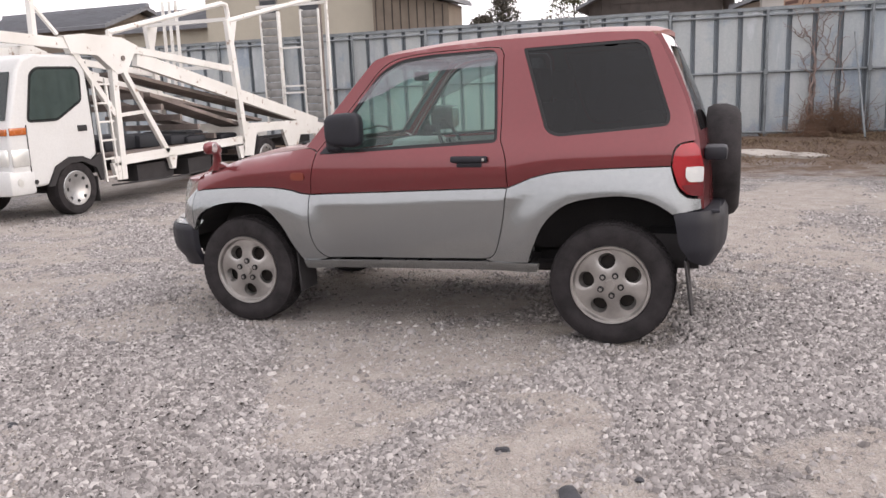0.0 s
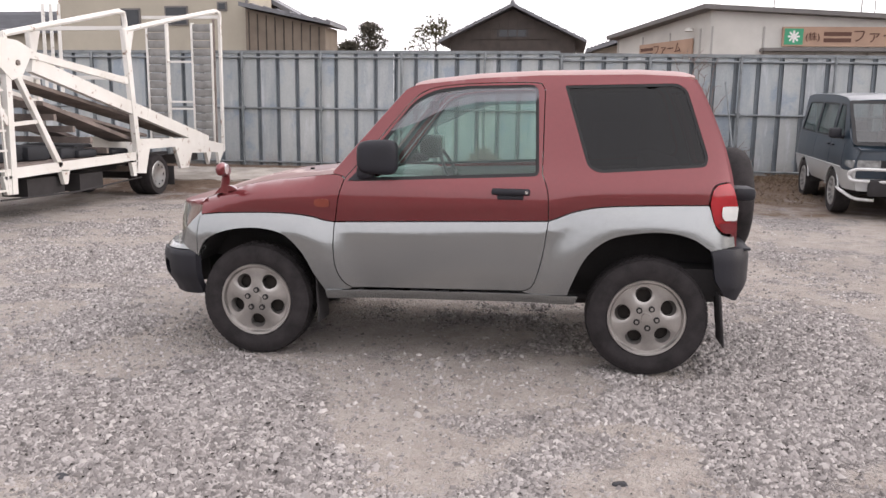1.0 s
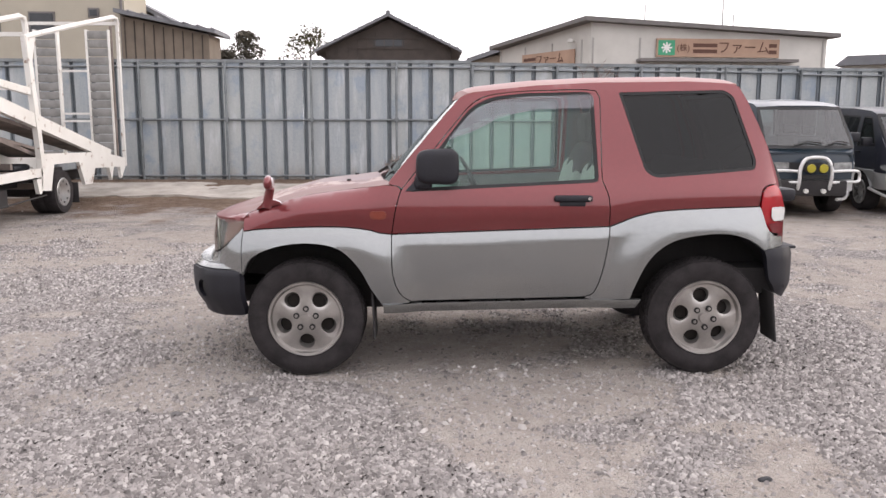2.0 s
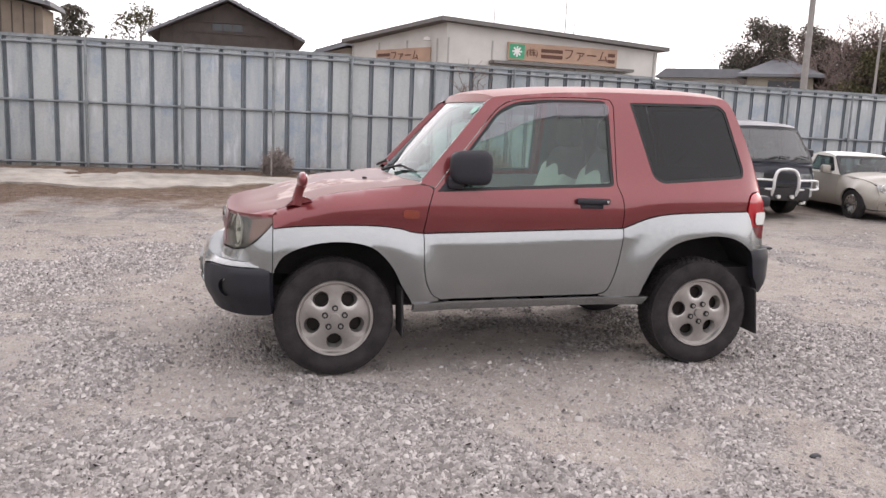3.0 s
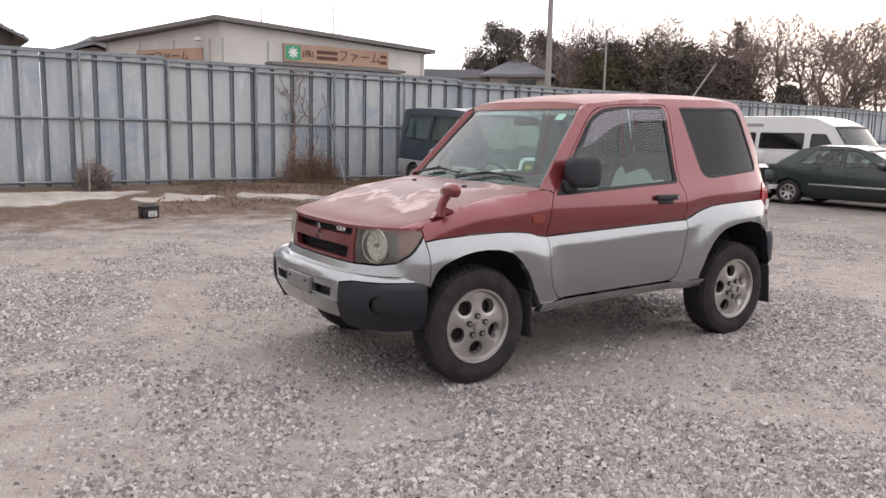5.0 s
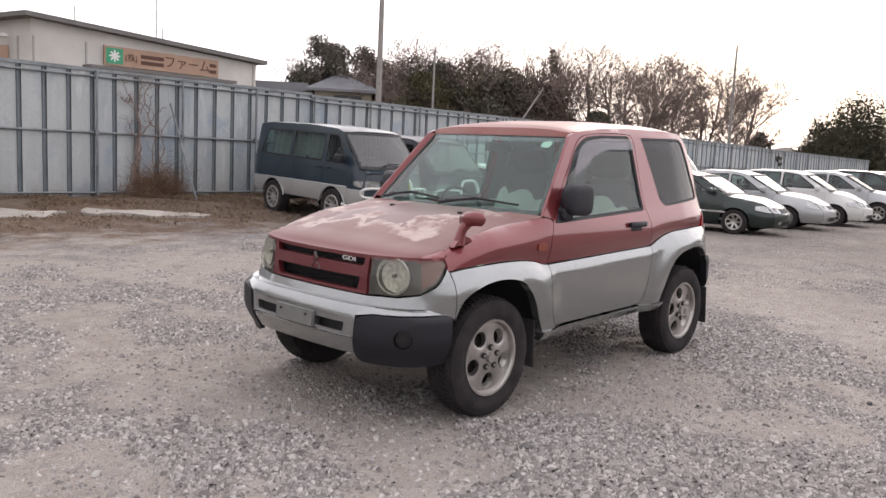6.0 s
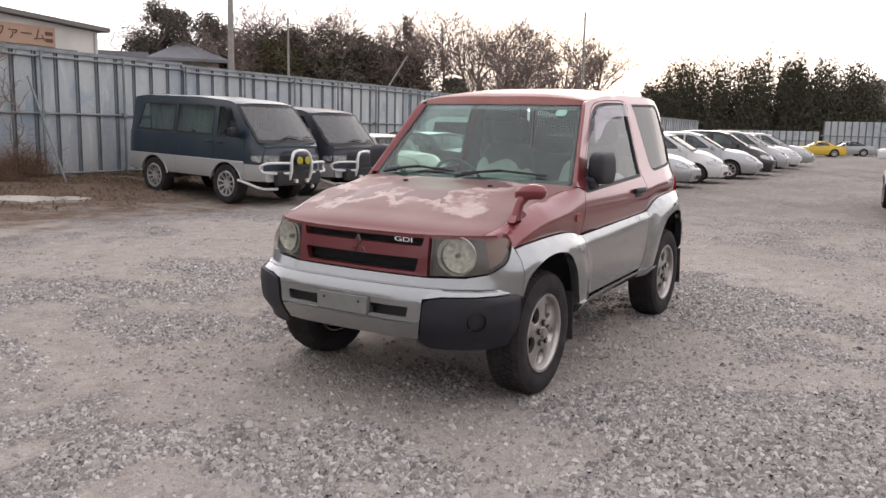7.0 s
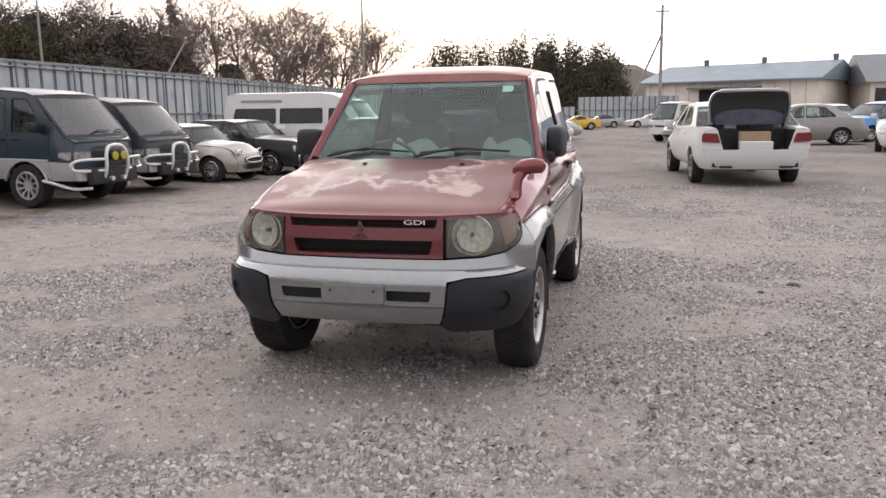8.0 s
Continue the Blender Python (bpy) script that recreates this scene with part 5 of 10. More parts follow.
    for sgn in (-1, 1):
        bm = sheet([(0.52, 0.46), (1.80, 0.46), (1.80, 0.90), (2.62, 0.99), (2.62, 1.10), (1.70, 1.08), (0.56, 1.045)], [], lambda x, z: (x, -half_width(x, z) + 0.05, z), lambda x, z: (0, 0.02, 0), 0.12, 0)
        part("door_trim", bm if sgn < 0 else mirror_y(bm), M_CABIN, car, "grey inner door trim", 40)
    head = sheet([(0.95, -0.52), (2.45, -0.50), (2.45, 0.50), (0.95, 0.52)], [], lambda x, y: (x, y, roof_z(x, y) - 0.03), lambda x, y: (0, 0, 0.01), 0.1, 0)
    part("headliner", head, M_HEADLINER, car, "pale cloth headliner", 40)
    dash = box(bmesh.new(), 0.52, 0.88, -0.66, 0.66, 0.72, 1.03, 0.05)
    box(dash, 0.62, 0.92, 0.16, 0.56, 0.98, 1.08, 0.04)
    box(dash, 0.70, 1.30, -0.12, 0.12, 0.46, 0.80, 0.03)
    part("dashboard", dash, M_CABIN, car, "grey plastic dashboard", 40)
    ring = lathe([(0.185, -0.012), (0.20, -0.008), (0.205, 0.0), (0.20, 0.012), (0.185, 0.012), (0.178, 0.0)], 28)
    box(ring, -0.05, 0.05, -0.015, 0.03, -0.05, 0.05, 0.012)
    box(ring, -0.19, 0.19, -0.008, 0.012, -0.016, 0.016, 0.005)
    box(ring, -0.016, 0.016, -0.008, 0.012, -0.19, 0.0, 0.005)
    wheel_pose = pose(1.02, 0.36, 1.03, 0, 0, 90) @ pose(0, 0, 0, -28, 0, 0)
    for v in ring.verts:
        v.co = wheel_pose @ v.co
    part("steering_wheel", ring, M_SEATDARK, car, "dark grey steering wheel", 40)
    part("room_mirror", box(bmesh.new(), 0.93, 0.955, -0.12, 0.12, 1.47, 1.53, 0.012), M_BLACKTRIM, car, "", 40)
    for sy in (-0.36, 0.36):
        part("seat_cushion", pebble(bmesh.new(), 1.10, 1.64, sy - 0.26, sy + 0.26, 0.54, 0.80, 0.4), M_SEATCLOTH, car, "pale grey front seat cushion", 60)
        lean_back = lambda v: Vector((v.x + (v.z - 0.72) * 0.30, sy + (v.y - sy) * (1 - 0.22 * smooth01((v.z - 0.95) / 0.35)), v.z))
        bk = pebble(bmesh.new(), 1.56, 1.73, sy - 0.255, sy + 0.255, 0.70, 1.31, 0.4)
        cover = pebble(bmesh.new(), 1.545, 1.72, sy - 0.262, sy + 0.262, 0.68, 1.19, 0.38)
        for v in list(bk.verts) + list(cover.verts):
            v.co = lean_back(v.co)
        # the cover's hem hangs in scallops
        for v in cover.verts:
            if v.co.z > 1.12:
                v.co.z += 0.03 * math.sin((v.co.y - sy) * 26 + v.co.x * 9)
        back_part = part("seat_back", bk, M_SEATDARK, car, "dark cloth front seat back", 60)
        part("seat_cover", cover, M_SEATCLOTH, back_part, "pale cloth cover over the seat back", 60)
        hr = pebble(bmesh.new(), 1.75, 1.87, sy - 0.15, sy + 0.15, 1.31, 1.51, 0.5)
        cyl(hr, (1.79, sy - 0.05, 1.22), (1.80, sy - 0.05, 1.34), 0.008, seg=6)
        cyl(hr, (1.79, sy + 0.05, 1.22), (1.80, sy + 0.05, 1.34), 0.008, seg=6)
        part("headrest", hr, M_SEATDARK, car, "dark cloth headrest", 60)
    part("rear_seat", box(box(bmesh.new(), 2.02, 2.40, -0.40, 0.40, 0.60, 0.82, 0.05), 2.30, 2.45, -0.55, 0.55, 0.92, 1.22, 0.05), M_SEATDARK, car, "dark cloth rear bench", 50)

    # wheels
    def build_wheel(parent, x, y, spin, flip, spare=False):
        m = pose(x, y, 0.335, 0, 0, 0) @ Matrix.Diagonal((1, -1 if flip else 1, 1, 1)) @ pose(0, 0, 0, 0, spin, 0)
        out = []
        for nm, me, lab in WHEEL_MESHES:
            o = new(nm, me)
            o.matrix_basis = m
            o.parent = parent
            if lab:
                o["label"] = lab
            out.append(o)
        for o in out[1:]:
            o.parent = out[0]
            o.matrix_basis = Matrix.Identity(4)

    build_wheel(car, 0.0, -0.70, 0, False)
    build_wheel(car, 2.28, -0.70, 28, False)
    build_wheel(car, 0.0, 0.70, 25, True)
    build_wheel(car, 2.28, 0.70, 60, True)
    # spare wheel on the tailgate, in a dark cover
    prof = [(0.0, 0.10), (0.20, 0.105), (0.285, 0.10), (0.325, 0.075), (0.345, 0.02), (0.345, -0.05), (0.325, -0.085), (0.25, -0.095), (0.0, -0.095)]
    bm = lathe(prof, 40)
    for v in bm.verts:
        a, w, c = v.co
        v.co = Vector((2.825 + w, a * 0.96, 0.93 + c * 0.96))
    part("spare_wheel", bm, M_RUBBER, car, "black spare wheel on the tailgate", 50)
    return car


M_HAZE = glass("hazed_lens", (0.90, 0.90, 0.84), 0.94, 0.14, 0.09, (0.52, 0.51, 0.46))
M_SMOKE_AMBER = plain("dull_amber_lens", (0.11, 0.030, 0.018), 0.35, 0, 0.15, 10, coat=0.3)
M_MARKER = plain("faded_orange_lens", (0.20, 0.034, 0.018), 0.3, 0, 0.2, 20, coat=0.4)


def tyre_mesh():
    prof = [(0.212, -0.085), (0.240, -0.100), (0.275, -0.106), (0.308, -0.100), (0.326, -0.086), (0.331, -0.06), (0.332, 0.06), (0.326, 0.086), (0.308, 0.100), (0.275, 0.106), (0.240, 0.100), (0.212, 0.085)]
    bm = lathe(prof, 64)
    # tread blocks stand proud of the carcass
    n = 62
    for k in range(n):
        for row, (w0, w1) in enumerate(((-0.092, -0.06), (-0.054, -0.022), (-0.016, 0.016), (0.022, 0.054), (0.06, 0.092))):
            a = 2 * math.pi * (k + 0.5 * (row % 2)) / n
            h = 0.338 if row in (1, 2, 3) else 0.336
            da = 0.036
            lo = 0.324
            vs = []
            for r in (lo, h):
                for w in (w0, w1):
                    for s in (-1, 1):
                        skew = 0.012 * (1 if w == w0 else -1) * (1 if row < 2 else -1)
                        aa = a + s * da + skew
                        rr = r - (0.010 if row in (0, 4) and abs(w) > 0.08 else 0)
                        vs.append(bm.verts.new((rr * math.cos(aa), w, rr * math.sin(aa))))
            for f in ((4, 5, 7, 6), (0, 1, 5, 4), (2, 6, 7, 3), (0, 4, 6, 2), (1, 3, 7, 5)):
                bm.faces.new([vs[j] for j in f])
    bmesh.ops.recalc_face_normals(bm, faces=bm.faces)
    return bm


def rim_mesh():
    """Five broad spokes round oval windows."""
    out = [(0.186 * math.cos(k * math.pi / 40), 0.186 * math.sin(k * math.pi / 40)) for k in range(80)]
    holes = []
    for k in range(5):
        a0 = 2 * math.pi * (k + 0.5) / 5 + math.pi / 2
        h = []
        for j in range(22):
            t = 2 * math.pi * j / 22
            u, v = 0.125 + 0.041 * math.cos(t), (0.043 + 0.004 * math.cos(t)) * math.sin(t)
            h.append((u * math.cos(a0) - v * math.sin(a0), u * math.sin(a0) + v * math.cos(a0)))
        holes.append(h)

    def dish(u, v):
        r = math.hypot(u, v)
        # each window sits in a scooped pocket that widens towards the rim
        near = math.cos(5 * (math.atan2(v, u) - math.pi / 2 - math.pi / 5))
        ang = math.acos(max(-1.0, min(1.0, near))) / 5
        pocket = math.hypot(ang * r / (0.032 + 0.22 * max(0.0, r - 0.06)), (r - 0.136) / 0.050)
        scoop = 0.0025 * smooth01((1.22 - pocket) / 0.30)
        spoke = 0.002 * math.cos(5 * (math.atan2(v, u) - math.pi / 2)) * smooth01((r - 0.05) / 0.05)
        return (u, -0.078 - 0.010 * math.cos(min(1, r / 0.186) * math.pi) * 0.6 - spoke + scoop, v)

    bm = sheet(out, holes, dish, lambda u, v: (-0.10 * u, 0.030, -0.10 * v), 0.0085, 0.0)
    ring = [(0.183, -0.082), (0.190, -0.094), (0.202, -0.096), (0.206, -0.086), (0.200, -0.07), (0.192, 0.08), (0.182, 0.08), (0.180, -0.06)]
    r2 = lathe(ring, 56)
    me = bpy.data.meshes.new("tmp_ring")
    r2.to_mesh(me)
    r2.free()
    bm.from_mesh(me)
    bpy.data.meshes.remove(me)
    for v in bm.verts:
        v.co.x *= 1.06
        v.co.z *= 1.06
    return bm


def wheel_parts():
    out = []

    def add(name, bm, mat, label="", sm=40):
        bmesh.ops.recalc_face_normals(bm, faces=bm.faces)
        me = bpy.data.meshes.new(name)
        bm.to_mesh(me)
        bm.free()
        me.materials.append(mat)
        me.polygons.foreach_set("use_smooth", [True] * len(me.polygons))
        me.set_sharp_from_angle(angle=radians(sm))
        out.append((name, me, label))

    add("tyre", tyre_mesh(), M_RUBBER, "dusty black off-road tyre", 30)
    add("alloy_rim", rim_mesh(), M_ALLOY, "dull five-spoke alloy rim", 45)
    drum = cyl(bmesh.new(), (0, -0.012, 0), (0, 0.06, 0), 0.178, seg=32)
    cyl(drum, (0, -0.05, 0), (0, -0.01, 0), 0.075, 0.09, 24)
    add("brake_disc", drum, M_BRAKE, "dark brake behind the rim")
    cap = cyl(bmesh.new(), (0, -0.10, 0), (0, -0.07, 0), 0.028, 0.032, 20)
    add("hub_cap", cap, M_ALLOY)
    for k in range(5):
        nuts = bmesh.new()
        a = 2 * math.pi * k / 5 + math.pi / 2
        # black disc on the rim face stands in for the nut's shaded recess
        cyl(nuts, (0.058 * math.cos(a), -0.0915, 0.058 * math.sin(a)), (0.058 * math.cos(a), -0.083, 0.058 * math.sin(a)), 0.0175, seg=14)
        add("nut_recess", nuts, M_SEAL, "")
        nuts = bmesh.new()
        cyl(nuts, (0.058 * math.cos(a), -0.096, 0.058 * math.sin(a)), (0.058 * math.cos(a), -0.084, 0.058 * math.sin(a)), 0.0095, 0.0105, seg=6)
        add("wheel_nut", nuts, M_ALLOY, "")
    return out


WHEEL_MESHES = wheel_parts()
build_suv()

# ---- other vehicles ----
M_NAVY = paint("dark_navy_paint", (0.012, 0.014, 0.026), 0.45, 0.1, 0.3, 0.06)
M_GREEN = paint("dark_green_paint", (0.005, 0.016, 0.014), 0.25, 0.1, 0.5, 0.04)
M_BLACKPAINT = paint("black_paint", (0.010, 0.011, 0.014), 0.35, 0.0, 0.55, 0.03)
M_PALESILVER = paint("pale_silver_paint", (0.40, 0.41, 0.42), 0.4, 0.5, 0.3, 0.15)
M_TAUPE = paint("taupe_metallic_paint", (0.30, 0.29, 0.275), 0.35, 0.4, 0.5, 0.1)
M_SAND = paint("pale_sand_paint", (0.33, 0.305, 0.265), 0.4, 0.0, 0.5, 0.15)
M_CREAM = paint("cream_white_top", (0.72, 0.71, 0.66), 0.6, 0.0, 0.1, 0.15)
M_YELLOW = paint("yellow_paint", (0.62, 0.42, 0.03), 0.3, 0.0, 0.7, 0.05)
M_BLUE = paint("bright_blue_paint", (0.03, 0.22, 0.5), 0.3, 0.0, 0.7, 0.05)
M_LOWSILVER = paint("greyed_silver_paint", (0.44, 0.45, 0.45), 0.4, 0.3, 0.4, 0.2)
M_SCREENGLASS = glass("van_windscreen_glass", (0.50, 0.62, 0.64), 0.62, 0.02, 0.01, (0.5, 0.55, 0.57), 2.05)
M_CARGLASS = glass("car_glass", (0.62, 0.74, 0.72), 0.72, 0.03, 0.02, (0.45, 0.50, 0.50), 1.68)
M_DARKGLASS = glass("dark_car_glass", (0.3, 0.32, 0.33), 0.3, 0.03, 0.01, (0.4, 0.4, 0.4), 1.55)
M_CURTAIN = plain("grey_curtain", (0.36, 0.38, 0.38), 0.9, 0, 0.2, 14, 0.2)
M_PLATE = plain("pale_plate", (0.62, 0.63, 0.60), 0.5, 0, 0.1, 10)
M_TUBEWHITE = plain("white_bar_paint", (0.66, 0.66, 0.65), 0.35, 0.2, 0.2, 10)
M_YELLOWLAMP = plain("yellow_lamp_cover", (0.36, 0.31, 0.02), 0.3, 0, 0.15, 10, coat=0.5)
M_CARLAMP = plain("clear_car_lamp", (0.42, 0.43, 0.43), 0.15, 0.6, 0.6, 16, coat=0.8)
M_CARD = plain("brown_cardboard", (0.34, 0.24, 0.15), 0.9, 0, 0.15, 8)


def road_wheel_meshes(r, w, spokes, mat, name, q0=0.42, q1=0.84, open_part=0.62):
    """A plainer road wheel: tyre and a rim with open windows."""
    out = []
    ri = r * 0.64
    bm = lathe([(ri * 0.96, -w * 0.42), (r * 0.80, -w * 0.52), (r * 0.95, -w * 0.5), (r, -w * 0.36), (r, w * 0.36), (r * 0.95, w * 0.5), (r * 0.80, w * 0.52), (ri * 0.96, w * 0.42)], 36)
    rim = [(ri * math.cos(k * math.pi / 24), ri * math.sin(k * math.pi / 24)) for k in range(48)]
    holes = []
    for k in range(spokes):
        a = 2 * math.pi * k / spokes
        d = math.pi / spokes * open_part
        holes.append([(q * ri * math.cos(a + e), q * ri * math.sin(a + e)) for q, e in ((q0, -d * 0.7), (q1, -d), (q1 + 0.04, 0), (q1, d), (q0, d * 0.7))])
    rb = sheet(rim, holes, lambda u, v: (u, -w * 0.40 + 0.02 * math.cos(math.hypot(u, v) / ri * 3), v), lambda u, v: (0, 0.03, 0), ri * 0.16, 0)
    ring = lathe([(ri * 0.93, -w * 0.40), (ri, -w * 0.47), (ri * 1.04, -w * 0.44), (ri, 0.0), (ri * 0.93, 0.0)], 36)
    tmp = bpy.data.meshes.new("t")
    ring.to_mesh(tmp)
    ring.free()
    rb.from_mesh(tmp)
    bpy.data.meshes.remove(tmp)
    disc = cyl(bmesh.new(), (0, -w * 0.15, 0), (0, w * 0.2, 0), ri * 0.92, seg=24)
    for nm, b, m in (("tyre", bm, M_RUBBER), (name, rb, mat), ("brake_disc", disc, M_UNDER)):
        bmesh.ops.recalc_face_normals(b, faces=b.faces)
        me = bpy.data.meshes.new(nm)
        b.to_mesh(me)
        b.free()
        me.materials.append(m)
        me.polygons.foreach_set("use_smooth", [True] * len(me.polygons))
        me.set_sharp_from_angle(angle=radians(40))
        out.append((nm, me))
    return out


def put_wheel(parent, meshes, x, y, z, sgn, spin):
    """sgn -1: the outer face looks to -y."""
    root = new(meshes[0][0], meshes[0][1])
    root.parent = parent
    root.matrix_basis = pose(x, y, z) @ Matrix.Diagonal((1, 1 if sgn < 0 else -1, 1, 1)) @ pose(0, 0, 0, 0, spin, 0)
    for nm, me in meshes[1:]:
        o = new(nm, me)
        o.parent = root


RIM_VAN = road_wheel_meshes(0.335, 0.22, 10, M_BRIGHTALLOY, "alloy_rim", 0.40, 0.86, 0.72)
RIM_CAR = road_wheel_meshes(0.30, 0.19, 7, M_ALLOY, "alloy_rim")
RIM_COVER = road_wheel_meshes(0.275, 0.15, 12, M_CHROME, "wheel_cover", 0.62, 0.80, 0.45)


def build_car(name, label, category, m, s, group="parked cars"):
    """A parked car from its side lines. Local x runs from nose to tail, z is up; s holds the measures."""
    car = thing(name, label, category, m, group)
    L, W, sill = s["L"], s["W"], s.get("sill", 0.22)
    belt, roof, mat = s["belt"], s["roof"], s["mat"]
    xf, xr, r = s["xf"], s["xr"], s["r"]
    nose_r, tail_r = s.get("nose", (0.35, 0.16)), s.get("tail", (0.3, 0.12))
    step = s.get("step", 0.11)
    lean = s.get("lean", 0.30)

    house_x0 = s["house"][0][0]

    def plan(x):
        w = W
        if x < nose_r[0]:
            w -= nose_r[1] * (1 - max(0, x) / nose_r[0]) ** 2.2
        if x > L - tail_r[0]:
            w -= tail_r[1] * (1 - max(0, L - x) / tail_r[0]) ** 2.2
        return w

    def hw(x, z):
        b = lerp_table(belt, x)
        w = plan(x)
        if z > b:
            return w - 0.02 - lean * (z - b)
        k = (z - sill) / max(0.1, b - sill)
        if s.get("round"):
            # the shoulder rolls over into hood and tail
            w -= s["round"] * max(0.0, (k - 0.62) / 0.38) ** 2.2 * (1 - smooth01((x - house_x0 + 0.35) / 0.5))
        return w - 0.05 * (1 - min(1, k * 3)) ** 2 - 0.02 * max(0, (k - 0.6) / 0.4) ** 2 + 0.012 * math.sin(k * math.pi)

    def bottom(x):
        z = sill
        for c in (xf, xr):
            d = r + 0.06
            if abs(x - c) < d:
                z = max(z, r * 0.97 + math.sqrt(d * d - (x - c) ** 2) * 0.97)
        return z

    def span(a, b, n):
        return [a + (b - a) * k / n for k in range(n + 1)]

    sidefn = lambda x, z: (x, -hw(x, z), z)
    fold = lambda x, z: (0, 0.03, 0)

    def pair(nm, poly, holes, fn, f, material, lab="", gap=0.004, shadow=True):
        for flip in (False, True):
            bm = orient(sheet(poly, holes, fn, f, step, gap), (0, -1, 0))
            o = part(nm, mirror_y(bm) if flip else bm, material, car, lab, 45, False)
            o.visible_shadow = shadow

    cuts = [0.02] + s["cuts"] + [L - 0.02]
    split = s.get("split")
    names = s.get("names", ["fender"] + ["door"] * (len(cuts) - 3) + ["rear_quarter"])
    for k in range(len(cuts) - 1):
        a, b = cuts[k], cuts[k + 1]
        n = max(3, int((b - a) / 0.05))
        low = [(x, bottom(x)) for x in span(a, b, n)]
        top = [(x, lerp_table(belt, x)) for x in span(b, a, max(2, n // 4))]
        if split:
            mid = [(x, lerp_table(split, x)) for x in span(a, b, 4)]
            pair("lower_panel", low + mid[::-1], [], lambda x, z: (x, -hw(x, z) - 0.012, z), fold, s["mat2"], s.get("label2", "silver lower body panel"))
            pair(names[k], mid + top, [], sidefn, fold, mat)
        else:
            pair(names[k], low + top, [], sidefn, fold, mat)
    # ends
    zb0, zb1 = lerp_table(belt, 0.02), lerp_table(belt, L - 0.02)
    w0, w1 = plan(0.02), plan(L - 0.02)
    bow = s.get("bow", 0.05)
    f_at = lambda y, z: (0.02 - bow * (1 - (y / w0) ** 2) + 0.10 * max(0, (z - zb0 + 0.12)) + s.get("rake", 0.0) * (z - 0.5), y, z)
    r_at = lambda y, z: (L - 0.02 + bow * (1 - (y / w1) ** 2), y, z)
    zmid = s.get("bumper_top", 0.52)
    part("front_panel", orient(sheet([(-w0, zmid), (w0, zmid), (w0, zb0), (-w0, zb0)], [], f_at, lambda y, z: (0.03, 0, 0), step, 0.003), (-1, 0, 0)), mat, car, "", 45, False)
    part("front_bumper", orient(sheet(rounded([(-w0, sill), (w0, sill), (w0, zmid), (-w0, zmid)], 0.04), [], lambda y, z: tuple(Vector(f_at(y, z)) - Vector((s.get("bump_out", 0.03), 0, 0))), lambda y, z: (0.05, 0, 0), step, 0.003), (-1, 0, 0)), s.get("bumper_mat", mat), car, "", 45, False)
    if s.get("tail_panel", True):
        part("rear_panel", orient(sheet([(-w1, zmid), (w1, zmid), (w1, zb1), (-w1, zb1)], [], r_at, lambda y, z: (-0.03, 0, 0), step, 0.003), (1, 0, 0)), mat, car, "", 45, False)
    part("rear_bumper", orient(sheet(rounded([(-w1, sill), (w1, sill), (w1, zmid), (-w1, zmid)], 0.04), [], lambda y, z: tuple(Vector(r_at(y, z)) + Vector((s.get("bump_out", 0.03), 0, 0))), lambda y, z: (-0.05, 0, 0), step, 0.003), (1, 0, 0)), s.get("bumper_mat", mat), car, "", 45, False)
    # grille, lamps, plates
    gz = s.get("grille", (zmid + 0.03, zmid + 0.13, 0.45))
    part("grille", orient(sheet(rounded([(-gz[2] * W, gz[0]), (gz[2] * W, gz[0]), (gz[2] * W, gz[1]), (-gz[2] * W, gz[1])], 0.02, 3), [], lambda y, z: tuple(Vector(f_at(y, z)) - Vector((0.006, 0, 0))), lambda y, z: (0.01, 0, 0), step, 0), (-1, 0, 0)), s.get("grille_mat", M_SEAL), car, s.get("grille_label", "dark grille"), 40, False)
    lz = s.get("lamp", (zmid + 0.03, zmid + 0.16, 0.52, 0.97))
    for sg in (1, -1):
        poly = [(sg * lz[2] * w0, lz[0]), (sg * lz[3] * w0, lz[0]), (sg * lz[3] * w0, lz[1]), (sg * lz[2] * w0, lz[1])][::sg]
        part("headlamp", orient(sheet(rounded(poly, s.get("lamp_round", 0.03)), [], lambda y, z: tuple(Vector(f_at(y, z)) - Vector((0.010, 0, 0))), lambda y, z: (0.02, 0, 0), 0.06, 0), (-1, 0, 0)), M_CARLAMP, car, "clear headlamp", 40, False)
        poly = [(sg * 0.60 * w1, zb1 - 0.24), (sg * 0.97 * w1, zb1 - 0.24), (sg * 0.97 * w1, zb1 - 0.06), (sg * 0.60 * w1, zb1 - 0.06)][::sg]
        if s.get("tail_panel", True):
            part("tail_lamp", orient(sheet(rounded(poly, 0.03), [], lambda y, z: tuple(Vector(r_at(y, z)) + Vector((0.008, 0, 0))), lambda y, z: (-0.02, 0, 0), 0.08, 0), (1, 0, 0)), M_REDLENS, car, "red tail lamp", 40, False)
        if s.get("side_lamp", True):
            a0, a1 = 0.04, 0.04 + s.get("lamp_wrap", 0.22)
            pl = [(a0, lz[0]), (a1, lz[0] + 0.05), (a1, lz[1] - 0.01), (a0, lz[1])]
            bm = orient(sheet(rounded(pl, 0.02), [], lambda x, z: (x, -hw(x, z) - 0.008, z), lambda x, z: (0, 0.012, 0), 0.06, 0), (0, -1, 0))
            part("lamp_wrap", bm if sg > 0 else mirror_y(bm), M_CARLAMP, car, "", 40, False)
    if s.get("plate", True):
        part("plate_holder", new_box(-bow - 0.03 - s.get("bump_out", 0.03), -bow + 0.01, -0.16, 0.16, zmid - 0.17, zmid - 0.08, 0.004), M_PLATE, car, "plain pale plate")
    # greenhouse
    (ax, az), (bx, bz), (cx, cz), (dx, dz) = s["house"]
